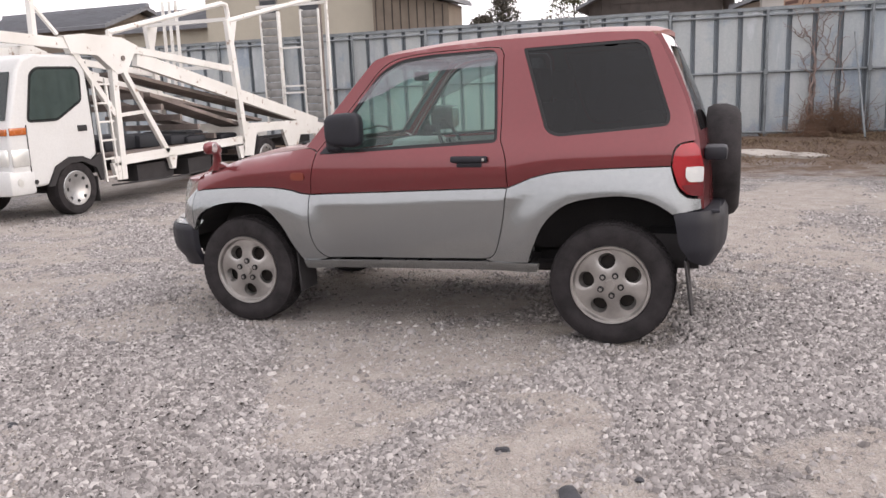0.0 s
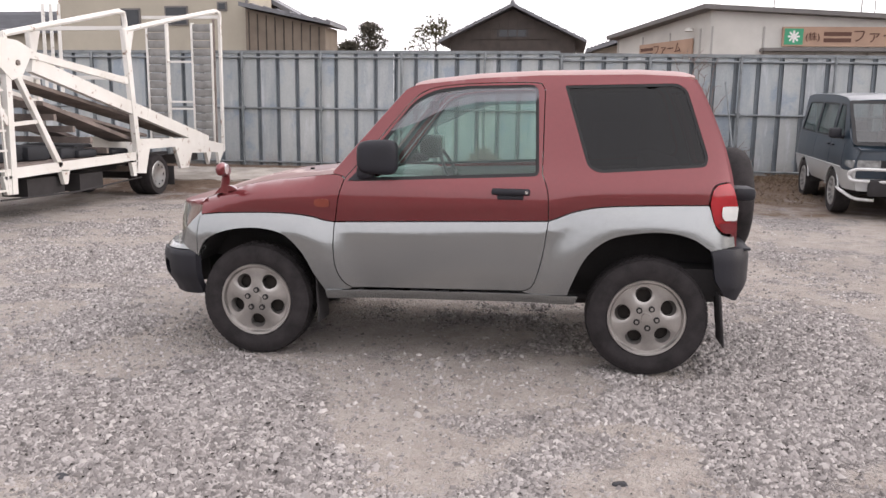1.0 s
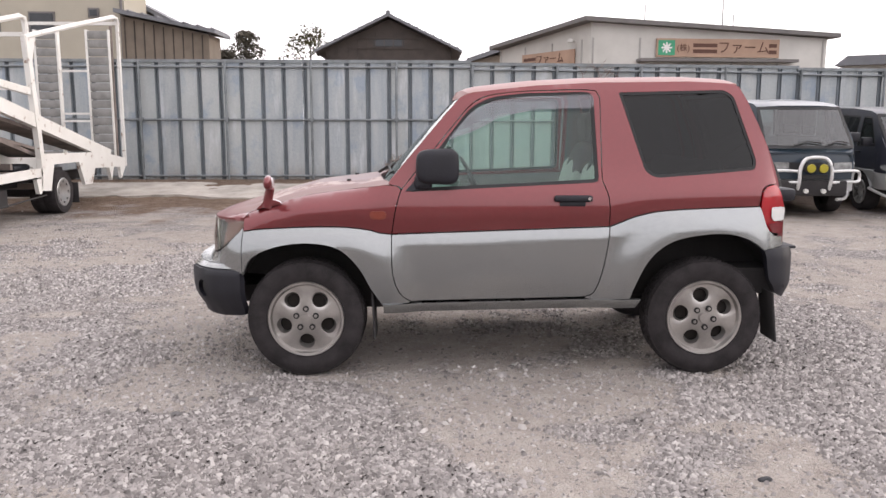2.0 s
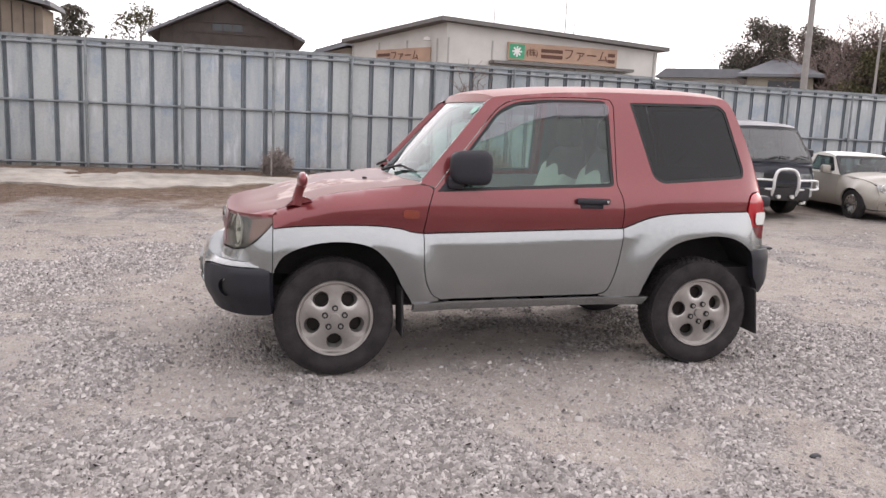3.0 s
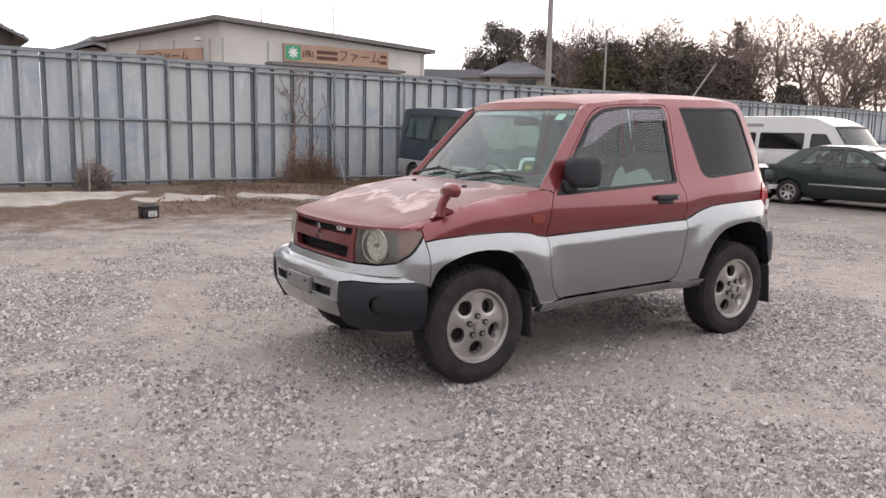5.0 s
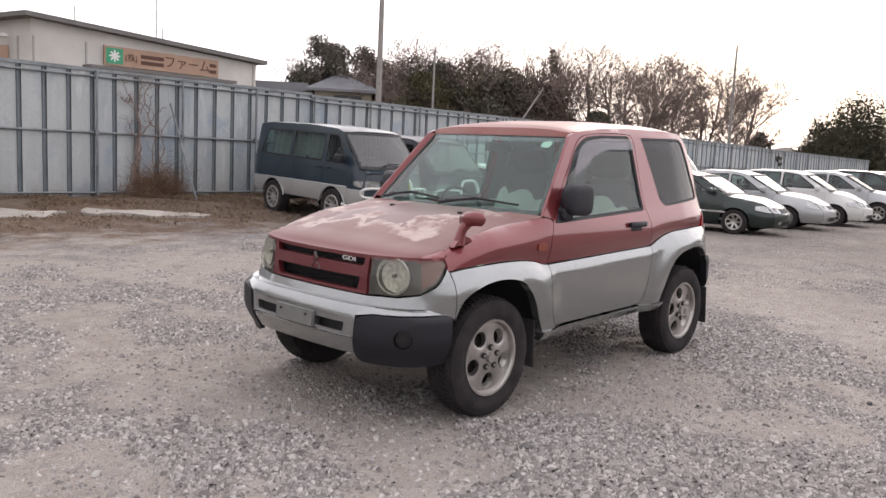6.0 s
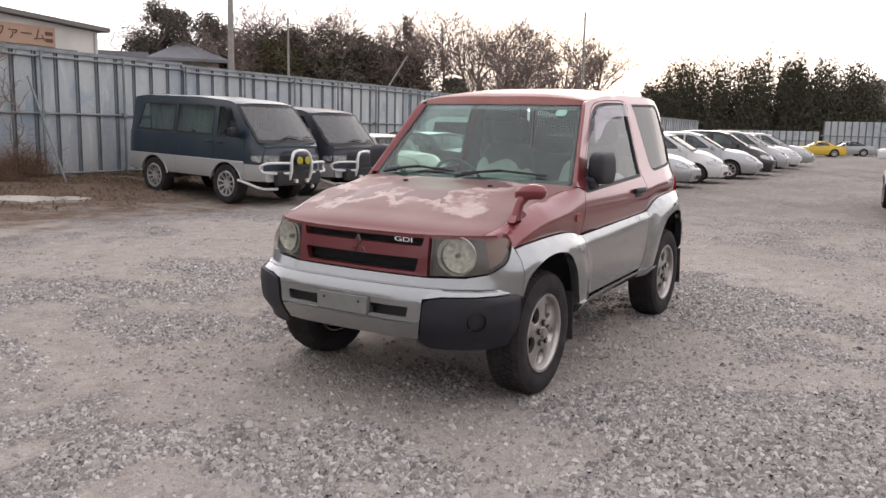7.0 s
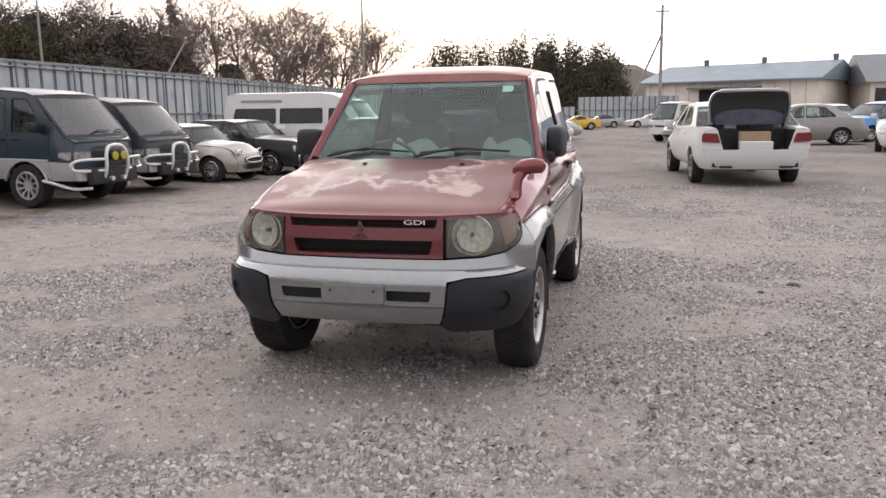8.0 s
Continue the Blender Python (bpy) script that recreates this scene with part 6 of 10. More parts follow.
    roofline = lambda x: lerp_table(roof, x)
    n = 10
    up = [(ax, lerp_table(belt, ax))] + [(x, roofline(x) - 0.03) for x in span(bx, cx, n)] + [(dx, lerp_table(belt, dx))]
    up += [(x, lerp_table(belt, x)) for x in span(dx, ax, 8)][1:-1]
    wins = [rounded(w, 0.04, 3) for w in s["windows"]]
    pair("cabin_side", up, wins, sidefn, lambda x, z: (0, 0.02, 0), s.get("house_mat", mat), "", 0.001)
    for w in wins:
        pair("side_window", inset(w, -0.004), [], lambda x, z: (x, -hw(x, z) + 0.010, z), None, s.get("glass", M_CARGLASS), "dark side window", 0, False)
        pair("window_rubber", inset(w, -0.012), [inset(w, 0.014)], lambda x, z: (x, -hw(x, z) - 0.002, z), None, M_SEAL, "", 0)
    wa, wb = hw(ax, az + 0.001), hw(bx, bz - 0.03)
    scr = lambda y, z: (ax + (bx - ax) * (z - az) / (bz - az) - 0.10 * (1 - (y / wa) ** 2), y, z)
    g = part("windscreen", orient(sheet(rounded([(-wa, az), (wa, az), (wb, bz), (-wb, bz)], 0.03), [], scr, None, step, 0), (-1, 0, 0.5)), s.get("screen_glass", M_CARGLASS), car, "windscreen", True, False)
    g.visible_shadow = False
    edge = rounded([(-wa, az), (wa, az), (wb, bz), (-wb, bz)], 0.03)
    part("screen_rubber", orient(sheet(inset(edge, -0.01), [inset(edge, 0.035)], lambda y, z: tuple(Vector(scr(y, z)) - Vector((0.004, 0, 0))), lambda y, z: (0.01, 0, 0), step, 0), (-1, 0, 0.5)), M_SEAL, car, "", 40, False)
    wc, wd = hw(cx, cz - 0.03), hw(dx, dz + 0.001)
    bck = lambda y, z: (dx + (cx - dx) * (z - dz) / (cz - dz) + 0.05 * (1 - (y / wd) ** 2), y, z)
    g = part("rear_window", orient(sheet(rounded([(-wd, dz), (wd, dz), (wc, cz), (-wc, cz)], 0.05), [], bck, None, step, 0), (1, 0, 0.5)), s.get("glass", M_CARGLASS), car, "rear window", True, False)
    g.visible_shadow = False
    ry = lambda x: hw(x, roofline(x) - 0.03)
    rp = [(x, -ry(x)) for x in span(bx, cx, n)] + [(x, ry(x)) for x in span(cx, bx, n)]
    part("roof", orient(sheet(rp, [], lambda x, y: (x - (0.10 if x < bx + 0.05 else 0) * (1 - (y / ry(bx)) ** 2), y, roofline(x) - 0.03 * min(1, abs(y) / ry(x)) ** 3 + 0.012), lambda x, y: (0, 0, -0.02), step, 0), (0, 0, 1)), s.get("roof_mat", s.get("house_mat", mat)), car, "", 50, False)
    # hood and trunk
    if s.get("hood", True):
        he = lambda x: hw(x, lerp_table(belt, x)) - 0.001
        hp = [(x, -he(x)) for x in span(0.03, ax, 8)] + [(x, he(x)) for x in span(ax, 0.03, 8)]
        part("hood", orient(sheet(hp, [], lambda x, y: (x - (bow + 0.0) * (1 - (y / W) ** 2) * (1 - x / max(ax, 0.1)), y, lerp_table(belt, x) + s.get("crown", 0.05) * (0.15 + 0.85 * smooth01(x / 0.35)) * (1 - min(1, abs(y) / he(x)) ** 2.2)), lambda x, y: (0, 0, -0.03), min(step, 0.09), 0.001), (0, 0, 1)), mat, car, "", 60, False)
    if s.get("trunk", True):
        hp = [(x, -plan(x) + 0.02) for x in span(dx, L - 0.03, 5)] + [(x, plan(x) - 0.02) for x in span(L - 0.03, dx, 5)]
        part("trunk_lid", orient(sheet(hp, [], lambda x, y: (x, y, lerp_table(belt, x) + 0.03 * (1 - (abs(y) / plan(x)) ** 2.5)), lambda x, y: (0, 0, -0.03), step, 0.003), (0, 0, 1)), mat, car, "", 45, False)
    # inside and under
    un = bmesh.new()
    box(un, 0.15, L - 0.15, -W + 0.22, W - 0.22, sill - 0.02, sill + 0.12)
    box(un, xf + r + 0.08, xr - r - 0.08, -W + 0.06, W - 0.06, sill - 0.01, sill + 0.1)
    cyl(un, (xf, -W + 0.2, r), (xf, W - 0.2, r), 0.05, seg=8)
    cyl(un, (xr, -W + 0.2, r), (xr, W - 0.2, r), 0.05, seg=8)
    part("underbody", un, M_UNDER, car, "black underbody")
    for c in (xf, xr):
        for sg in (-1, 1):
            bm = bmesh.new()
            d = r + 0.075
            o, i = [], []
            for k in range(15):
                a = math.pi * k / 14
                o.append(bm.verts.new((c + d * math.cos(a), sg * (W - 0.035), r * 0.95 + d * math.sin(a))))
                i.append(bm.verts.new((c + d * math.cos(a), sg * (W - 0.30), r * 0.95 + d * math.sin(a))))
            for k in range(14):
                bm.faces.new((o[k], o[k + 1], i[k + 1], i[k]))
            bm.faces.new(i)
            part("wheel_well", bm, M_UNDER, car)
    zf = min(lerp_table(belt, ax), lerp_table(belt, dx)) - 0.25
    part("cabin_floor", new_box(ax, dx, -W + 0.08, W - 0.08, sill + 0.12, sill + 0.16), M_CABIN, car)
    part("dashboard", box(bmesh.new(), ax + 0.02, ax + 0.35, -W + 0.1, W - 0.1, zf, az + 0.01, 0.04), M_CABIN, car, "", 40)
    for px in s.get("seats", (ax + 1.0,)):
        for sg in (-1, 1):
            st = box(bmesh.new(), px, px + 0.16, sg * W * 0.48 - 0.22, sg * W * 0.48 + 0.22, sill + 0.3, zf + 0.42, 0.05)
            box(st, px + 0.05, px + 0.13, sg * W * 0.48 - 0.11, sg * W * 0.48 + 0.11, zf + 0.43, zf + 0.58, 0.03)
            part("seat", st, M_SEATDARK, car, "dark seat back", 50)
    for sg in (-1, 1):
        mx = ax + s.get("mirror_x", 0.32)
        mz = lerp_table(belt, mx) + 0.07
        mm = box(bmesh.new(), mx - 0.05, mx + 0.06, sg * (W + 0.10) - 0.09, sg * (W + 0.10) + 0.08, mz - 0.06, mz + 0.09, 0.03)
        box(mm, mx - 0.02, mx + 0.04, min(sg * (W - 0.04), sg * (W + 0.06)), max(sg * (W - 0.04), sg * (W + 0.06)), mz - 0.06, mz - 0.02, 0.01)
        part("door_mirror", mm, s.get("mirror_mat", mat), car, "", 40)
    for k, hx in enumerate(s.get("handles", ())):
        for sg in (-1, 1):
            hz = lerp_table(belt, hx) - 0.11
            y0 = hw(hx, hz)
            part("door_handle", box(bmesh.new(), hx - 0.08, hx + 0.08, sg * (y0 + 0.012) - 0.012, sg * (y0 + 0.012) + 0.012, hz - 0.014, hz + 0.014, 0.006), s.get("handle_mat", mat), car, "", 40)
    soft = s.get("soft")
    if soft:
        lip = lambda y, z: tuple(Vector(f_at(y, z)) - Vector((s.get("bump_out", 0.03) + 0.006, 0, 0)))
        part("lower_intake", orient(sheet(rounded([(-0.42 * W, sill + 0.06), (0.42 * W, sill + 0.06), (0.46 * W, sill + 0.17), (-0.46 * W, sill + 0.17)], 0.03, 3), [], lip, lambda y, z: (0.01, 0, 0), 0.1, 0), (-1, 0, 0)), M_SEAL, car, "dark lower air intake", 40, False)
        for sg in (-1, 1):
            disc = [(sg * 0.70 * w0 + 0.045 * math.cos(a * math.pi / 6), sill + 0.13 + 0.045 * math.sin(a * math.pi / 6)) for a in range(12)]
            part("fog_lamp", orient(sheet(disc, [], lip, lambda y, z: (0.01, 0, 0), 0.1, 0), (-1, 0, 0)), M_CARLAMP, car, "round fog lamp", 40, False)
            bulb = [(sg * (lz[2] + lz[3]) / 2 * w0 + 0.05 * math.cos(a * math.pi / 6), (lz[0] + lz[1]) / 2 + 0.05 * math.sin(a * math.pi / 6)) for a in range(12)]
            part("lamp_bowl", orient(sheet(bulb, [], lambda y, z: tuple(Vector(f_at(y, z)) - Vector((0.014, 0, 0))), None, 0.1, 0), (-1, 0, 0)), M_SHIELD, car, "dark lamp bowl", 40, False)
        xn, nb, xt, tb = soft
        zk, ztop = sill + 0.26, lerp_table(belt, 0.05)
        for o in car.children:
            for v in o.data.vertices:
                x, y, z = v.co
                up, low = max(0.0, (z - zk) / (ztop - zk)), max(0.0, (zk - z) / (zk - sill))
                if x < xn:
                    k = min(1.4, ((xn - x) / xn) ** 2)
                    v.co.x = x + nb * k * min(up, 1.6) ** 1.6 + 0.07 * k * min(low, 1.2) ** 2
                elif x > L - xt:
                    k = min(1.4, ((x - L + xt) / xt) ** 2)
                    v.co.x = x - tb * k * min(up, 1.6) ** 1.6 - 0.08 * k * min(low, 1.2) ** 2
                # the body tucks in towards the sill
                v.co.y = y * (1 - 0.05 * min(low, 1.2) ** 2)
    for c, sp in ((xf, 0), (xr, 25)):
        for sg in (-1, 1):
            put_wheel(car, s["wheels"], c, sg * (W - 0.10), r, sg, sp)
    return car, hw, f_at


# one-box vans, parked nose out with their tails to the fence
def van_spec(mat, mat2):
    return dict(L=3.66, W=0.75, sill=0.42, mat=mat, mat2=mat2, xf=0.84, xr=2.86, r=0.335, wheels=RIM_VAN,
                belt=[(0, 0.98), (0.06, 1.04), (0.22, 1.10), (0.5, 1.14), (3.66, 1.15)], roof=[(0.66, 1.70), (0.88, 1.765), (1.6, 1.81), (3.2, 1.82), (3.58, 1.78)],
                split=[(0, 0.70), (0.5, 0.72), (3.66, 0.74)], cuts=[0.36, 1.16, 2.20], names=["front_quarter", "door", "sliding_door", "rear_quarter"],
                house=[(0.11, 1.08), (0.68, 1.69), (3.54, 1.75), (3.62, 1.15)], lean=0.16, hood=True, trunk=False, crown=0.02, rake=0.05, round=0.05,
                windows=[[(0.47, 1.15), (0.80, 1.63), (1.10, 1.65), (1.10, 1.13)], [(1.22, 1.16), (1.22, 1.65), (2.22, 1.665), (2.22, 1.17)], [(2.30, 1.17), (2.30, 1.665), (3.22, 1.66), (3.38, 1.19)]],
                nose=(0.34, 0.12), tail=(0.2, 0.06), grille=(0.72, 0.86, 0.50), lamp=(0.73, 0.86, 0.52, 0.98), lamp_round=0.02, lamp_wrap=0.16, bumper_top=0.60, bumper_mat=mat2, bump_out=0.05, bow=0.08,
                seats=(1.0, 1.85), mirror_x=0.42, mirror_mat=M_BLACKTRIM, handles=(1.0, 1.28), handle_mat=M_BLACKTRIM, glass=M_CARGLASS, screen_glass=M_SCREENGLASS, step=0.10)


def bull_bar(car, sgn_lamps):
    """Tubular bar over the bumper with its lamps."""
    bar = part("bull_bar", tube(bmesh.new(), spline3([(-0.14, -0.23, 0.40), (-0.22, -0.235, 0.60), (-0.22, -0.225, 0.80), (-0.20, -0.13, 0.93), (-0.20, 0.13, 0.93), (-0.22, 0.225, 0.80), (-0.22, 0.235, 0.60), (-0.14, 0.23, 0.40)]), 0.028, 10), M_TUBEWHITE, car, "white painted bull bar", 60)
    for sg in (-1, 1):
        part("wing_tube", tube(bmesh.new(), spline3([(-0.21, sg * 0.23, 0.74), (-0.18, sg * 0.48, 0.745), (-0.10, sg * 0.66, 0.735), (-0.02, sg * 0.735, 0.69), (-0.02, sg * 0.735, 0.62), (-0.10, sg * 0.66, 0.575), (-0.20, sg * 0.23, 0.57)]), 0.022, 10), M_TUBEWHITE, bar, "", 60)
        part("step_tube", tube(bmesh.new(), spline3([(-0.08, sg * 0.40, 0.30), (0.10, sg * 0.60, 0.30), (0.36, sg * 0.74, 0.39), (0.52, sg * 0.75, 0.42)]), 0.024, 10), M_TUBEWHITE, bar, "", 60)
        if sgn_lamps:
            lamp_body = part("spot_lamp", lathe([(0.0, 0.05), (0.05, 0.045), (0.078, 0.0), (0.082, -0.03), (0.074, -0.04), (0.0, -0.046)], 24), M_SEAL, bar, "black spot lamp housing", 40)
            cover = part("lamp_cover", cyl(bmesh.new(), (0, -0.056, 0), (0, -0.03, 0), 0.060, 0.072, 24), M_YELLOWLAMP, lamp_body, "yellow lamp cover", 40)
            lamp_body.matrix_basis = pose(-0.235, sg * 0.092, 0.785, 0, 0, -90)
        part("small_lamp", cyl(bmesh.new(), (-0.25, sg * 0.13, 0.44), (-0.18, sg * 0.13, 0.44), 0.036, 0.03, 14), M_REFLECT, bar, "", 40)
    part("bar_box", box(bmesh.new(), -0.19, -0.07, -0.50, 0.50, 0.36, 0.60, 0.03), M_UNDER, bar, "black winch cover", 40)
    part("bar_panel", box(bmesh.new(), -0.215, -0.20, -0.19, 0.19, 0.62, 0.69, 0.005), M_SEAL, bar)
    # bright swage along the flank, dark rubber over the wheels
    for sg in (-1, 1):
        part("flank_strip", box(bmesh.new(), 0.38, 3.55, sg * 0.765 - 0.012, sg * 0.765 + 0.012, 0.71, 0.745, 0.008), M_LOWSILVER, car, "bright swage strip", 40)
        for cx in (0.84, 2.86):
            arc = [(cx + 0.415 * math.cos(a), sg * 0.755, 0.325 + 0.395 * math.sin(a)) for a in [math.radians(12 + 156 * k / 14) for k in range(15)]]
            part("arch_flare", tube(bmesh.new(), arc, 0.017, 8), M_LOWSILVER, car, "silver wheel-arch flare", 60)
    part("roof_gutter", tube(bmesh.new(), spline3([(0.72, -0.645, 1.70), (1.6, -0.64, 1.775), (3.5, -0.64, 1.74)], 8), 0.010, 6), M_CHROME, car, "thin bright gutter", 60)


def van_wipers(car, s):
    (ax, az), (bx, bz) = s["house"][0], s["house"][1]
    at = lambda y, k: Vector((ax + (bx - ax) * k - 0.10 * (1 - (y / 0.7) ** 2) - 0.025, y, az + (bz - az) * k + 0.01))
    for y0, y1 in ((0.30, -0.18), (-0.20, -0.60)):
        part("wiper", tube(bmesh.new(), [at(y0, 0.02), at((y0 + y1) / 2, 0.14), at(y1, 0.10)], 0.011, 5), M_SEAL, car)


FACE_OUT = 90


def curtain_bm(x0, x1, y, z0, z1):
    """Hanging cloth in soft folds."""
    bm = bmesh.new()
    n = 90
    ring = []
    for k in range(n + 1):
        x = x0 + (x1 - x0) * k / n
        w = 0.018 * math.sin(k * 0.9) + 0.008 * math.sin(k * 2.3)
        ring.append([bm.verts.new((x, y + w + d, z)) for d, z in ((0, z0), (0, z1), (0.006, z1), (0.006, z0))])
    for a, b in zip(ring, ring[1:]):
        for j in range(4):
            bm.faces.new((a[j], a[(j + 1) % 4], b[(j + 1) % 4], b[j]))
    bm.faces.new(ring[0])
    bm.faces.new(ring[-1][::-1])
    return bm


van_a, va_hw, va_f = build_car("van", "dark teal over silver one-box van with white bull bar", "van", pose(6.58, 6.95, 0.0, 0, 0, FACE_OUT - 4) @ pose(0, 0, 0, 0, -1.2, 0), van_spec(M_TEAL, M_LOWSILVER), "one-box vans")
bull_bar(van_a, True)
van_wipers(van_a, van_spec(M_TEAL, M_LOWSILVER))
for sg in (-1, 1):
    part("curtain", curtain_bm(1.26, 3.20, sg * 0.55, 1.14, 1.66), M_CURTAIN, van_a, "grey window curtain")
vb = van_spec(M_NAVY, M_LOWSILVER)
vb["glass"] = M_DARKGLASS
van_b, _, _ = build_car("van", "dark navy over silver one-box van with bull bar", "van", pose(8.66, 7.15, 0.0, 0, 0, FACE_OUT - 4) @ pose(0, 0, 0, 0, -1.0, 0) @ Matrix.Diagonal((1, 1, 0.94, 1)), vb, "one-box vans")
bull_bar(van_b, False)
van_wipers(van_b, vb)

# small retro coupe and old limousine
coupe_spec = dict(L=3.15, W=0.66, sill=0.20, mat=M_SAND, xf=0.55, xr=2.45, r=0.26, wheels=RIM_COVER,
                  belt=[(0, 0.56), (0.10, 0.66), (0.35, 0.72), (1.0, 0.78), (2.3, 0.80), (2.9, 0.74), (3.15, 0.60)], roof=[(1.30, 1.13), (1.5, 1.18), (1.9, 1.19), (2.2, 1.14)],
                  cuts=[0.98, 2.0], house=[(0.95, 0.78), (1.32, 1.12), (2.15, 1.13), (2.48, 0.80)], lean=0.28, house_mat=M_CREAM,
                  windows=[[(1.18, 0.84), (1.38, 1.09), (1.95, 1.11), (2.02, 0.84)]], nose=(0.6, 0.24), tail=(0.5, 0.2), crown=0.08, bow=0.12, round=0.12, soft=(0.5, 0.10, 0.5, 0.10),
                  grille=(0.40, 0.50, 0.42), grille_mat=M_SEAL, plate=False, lamp=(0.53, 0.66, 0.70, 0.98), lamp_round=0.062, side_lamp=False, bumper_top=0.36, bumper_mat=M_SAND, handles=(1.85,), handle_mat=M_CHROME, seats=(1.6,))
retro, _, retro_f = build_car("retro_coupe", "small sand-coloured retro coupe with a cream top", "car", pose(10.95, 6.75, 0, 0, 0, FACE_OUT - 8), coupe_spec)
oval = [tuple(Vector(retro_f(0.27 * math.cos(a), 0.45 + 0.055 * math.sin(a))) - Vector((0.02, 0, 0))) for a in [2 * math.pi * k / 28 for k in range(29)]]
part("grille_ring", tube(bmesh.new(), oval, 0.012, 6), M_CHROME, retro, "bright oval grille ring", 60)
for sg in (-1, 1):
    at = Vector(retro_f(sg * 0.345, 0.595)) + Vector((0.055, 0, 0))
    part("lamp_ring", tube(bmesh.new(), [tuple(at + Vector((-0.02, 0.072 * math.cos(a), 0.072 * math.sin(a)))) for a in [2 * math.pi * k / 20 for k in range(21)]], 0.010, 6), M_CHROME, retro, "bright headlamp ring", 60)
limo_spec = dict(L=4.0, W=0.73, sill=0.22, mat=M_BLACKPAINT, xf=0.75, xr=3.05, r=0.275, wheels=RIM_COVER,
                 belt=[(0, 0.72), (0.06, 0.78), (1.2, 0.84), (3.2, 0.86), (4.0, 0.78)], roof=[(1.65, 1.20), (1.9, 1.25), (2.8, 1.25), (3.1, 1.2)],
                 cuts=[1.15, 2.05, 2.95], house=[(1.22, 0.85), (1.68, 1.20), (2.95, 1.21), (3.3, 0.87)], lean=0.25,
                 windows=[[(1.48, 0.90), (1.76, 1.16), (2.05, 1.18), (2.05, 0.90)], [(2.13, 0.90), (2.13, 1.18), (2.72, 1.17), (2.9, 0.90)]],
                 nose=(0.2, 0.05), tail=(0.2, 0.05), bow=0.02, grille=(0.50, 0.72, 0.30), grille_mat=M_CHROME, lamp=(0.53, 0.69, 0.55, 0.95), lamp_wrap=0.06, bumper_top=0.48, bumper_mat=M_CHROME, bump_out=0.07, handles=(1.95, 2.8), handle_mat=M_CHROME, seats=(1.9, 2.7))
build_car("limousine", "black old-fashioned saloon with chrome bumper", "car", pose(12.85, 6.15, 0, 0, 0, FACE_OUT - 8), limo_spec)

# white high-roof van
high_spec = dict(L=4.3, W=0.80, sill=0.28, mat=M_WHITE, xf=0.8, xr=3.25, r=0.29, wheels=RIM_COVER,
                 belt=[(0, 0.78), (0.15, 0.90), (0.45, 1.06), (4.3, 1.10)], roof=[(0.75, 1.66), (1.2, 1.86), (1.6, 1.91), (4.0, 1.91), (4.25, 1.83)],
                 cuts=[0.5, 1.35, 2.5], names=["front_quarter", "door", "sliding_door", "rear_quarter"], house=[(0.25, 0.95), (0.80, 1.66), (4.18, 1.80), (4.28, 1.10)], lean=0.13, trunk=False, crown=0.03, rake=0.1,
                 windows=[[(0.70, 1.13), (0.98, 1.48), (1.32, 1.49), (1.32, 1.13)], [(1.5, 1.13), (1.5, 1.50), (2.65, 1.50), (2.65, 1.13)], [(2.78, 1.13), (2.78, 1.50), (3.9, 1.50), (3.98, 1.13)]],
                 nose=(0.3, 0.12), tail=(0.2, 0.06), bumper_top=0.50, glass=M_DARKGLASS, seats=(1.1, 2.0, 2.9), mirror_x=0.5, handles=(1.22, 1.48))
hv, _, _ = build_car("high_roof_van", "white high-roof passenger van with dark windows", "van", pose(15.75, 5.35, 0, 0, 0, FACE_OUT + 2), high_spec, "one-box vans")
for sg in (-1, 1):
    part("roof_stripe", box(bmesh.new(), 2.6, 3.75, sg * 0.705 - 0.01, sg * 0.705 + 0.012, 1.66, 1.73, 0.004), M_SAND, hv, "faded tan stripe")


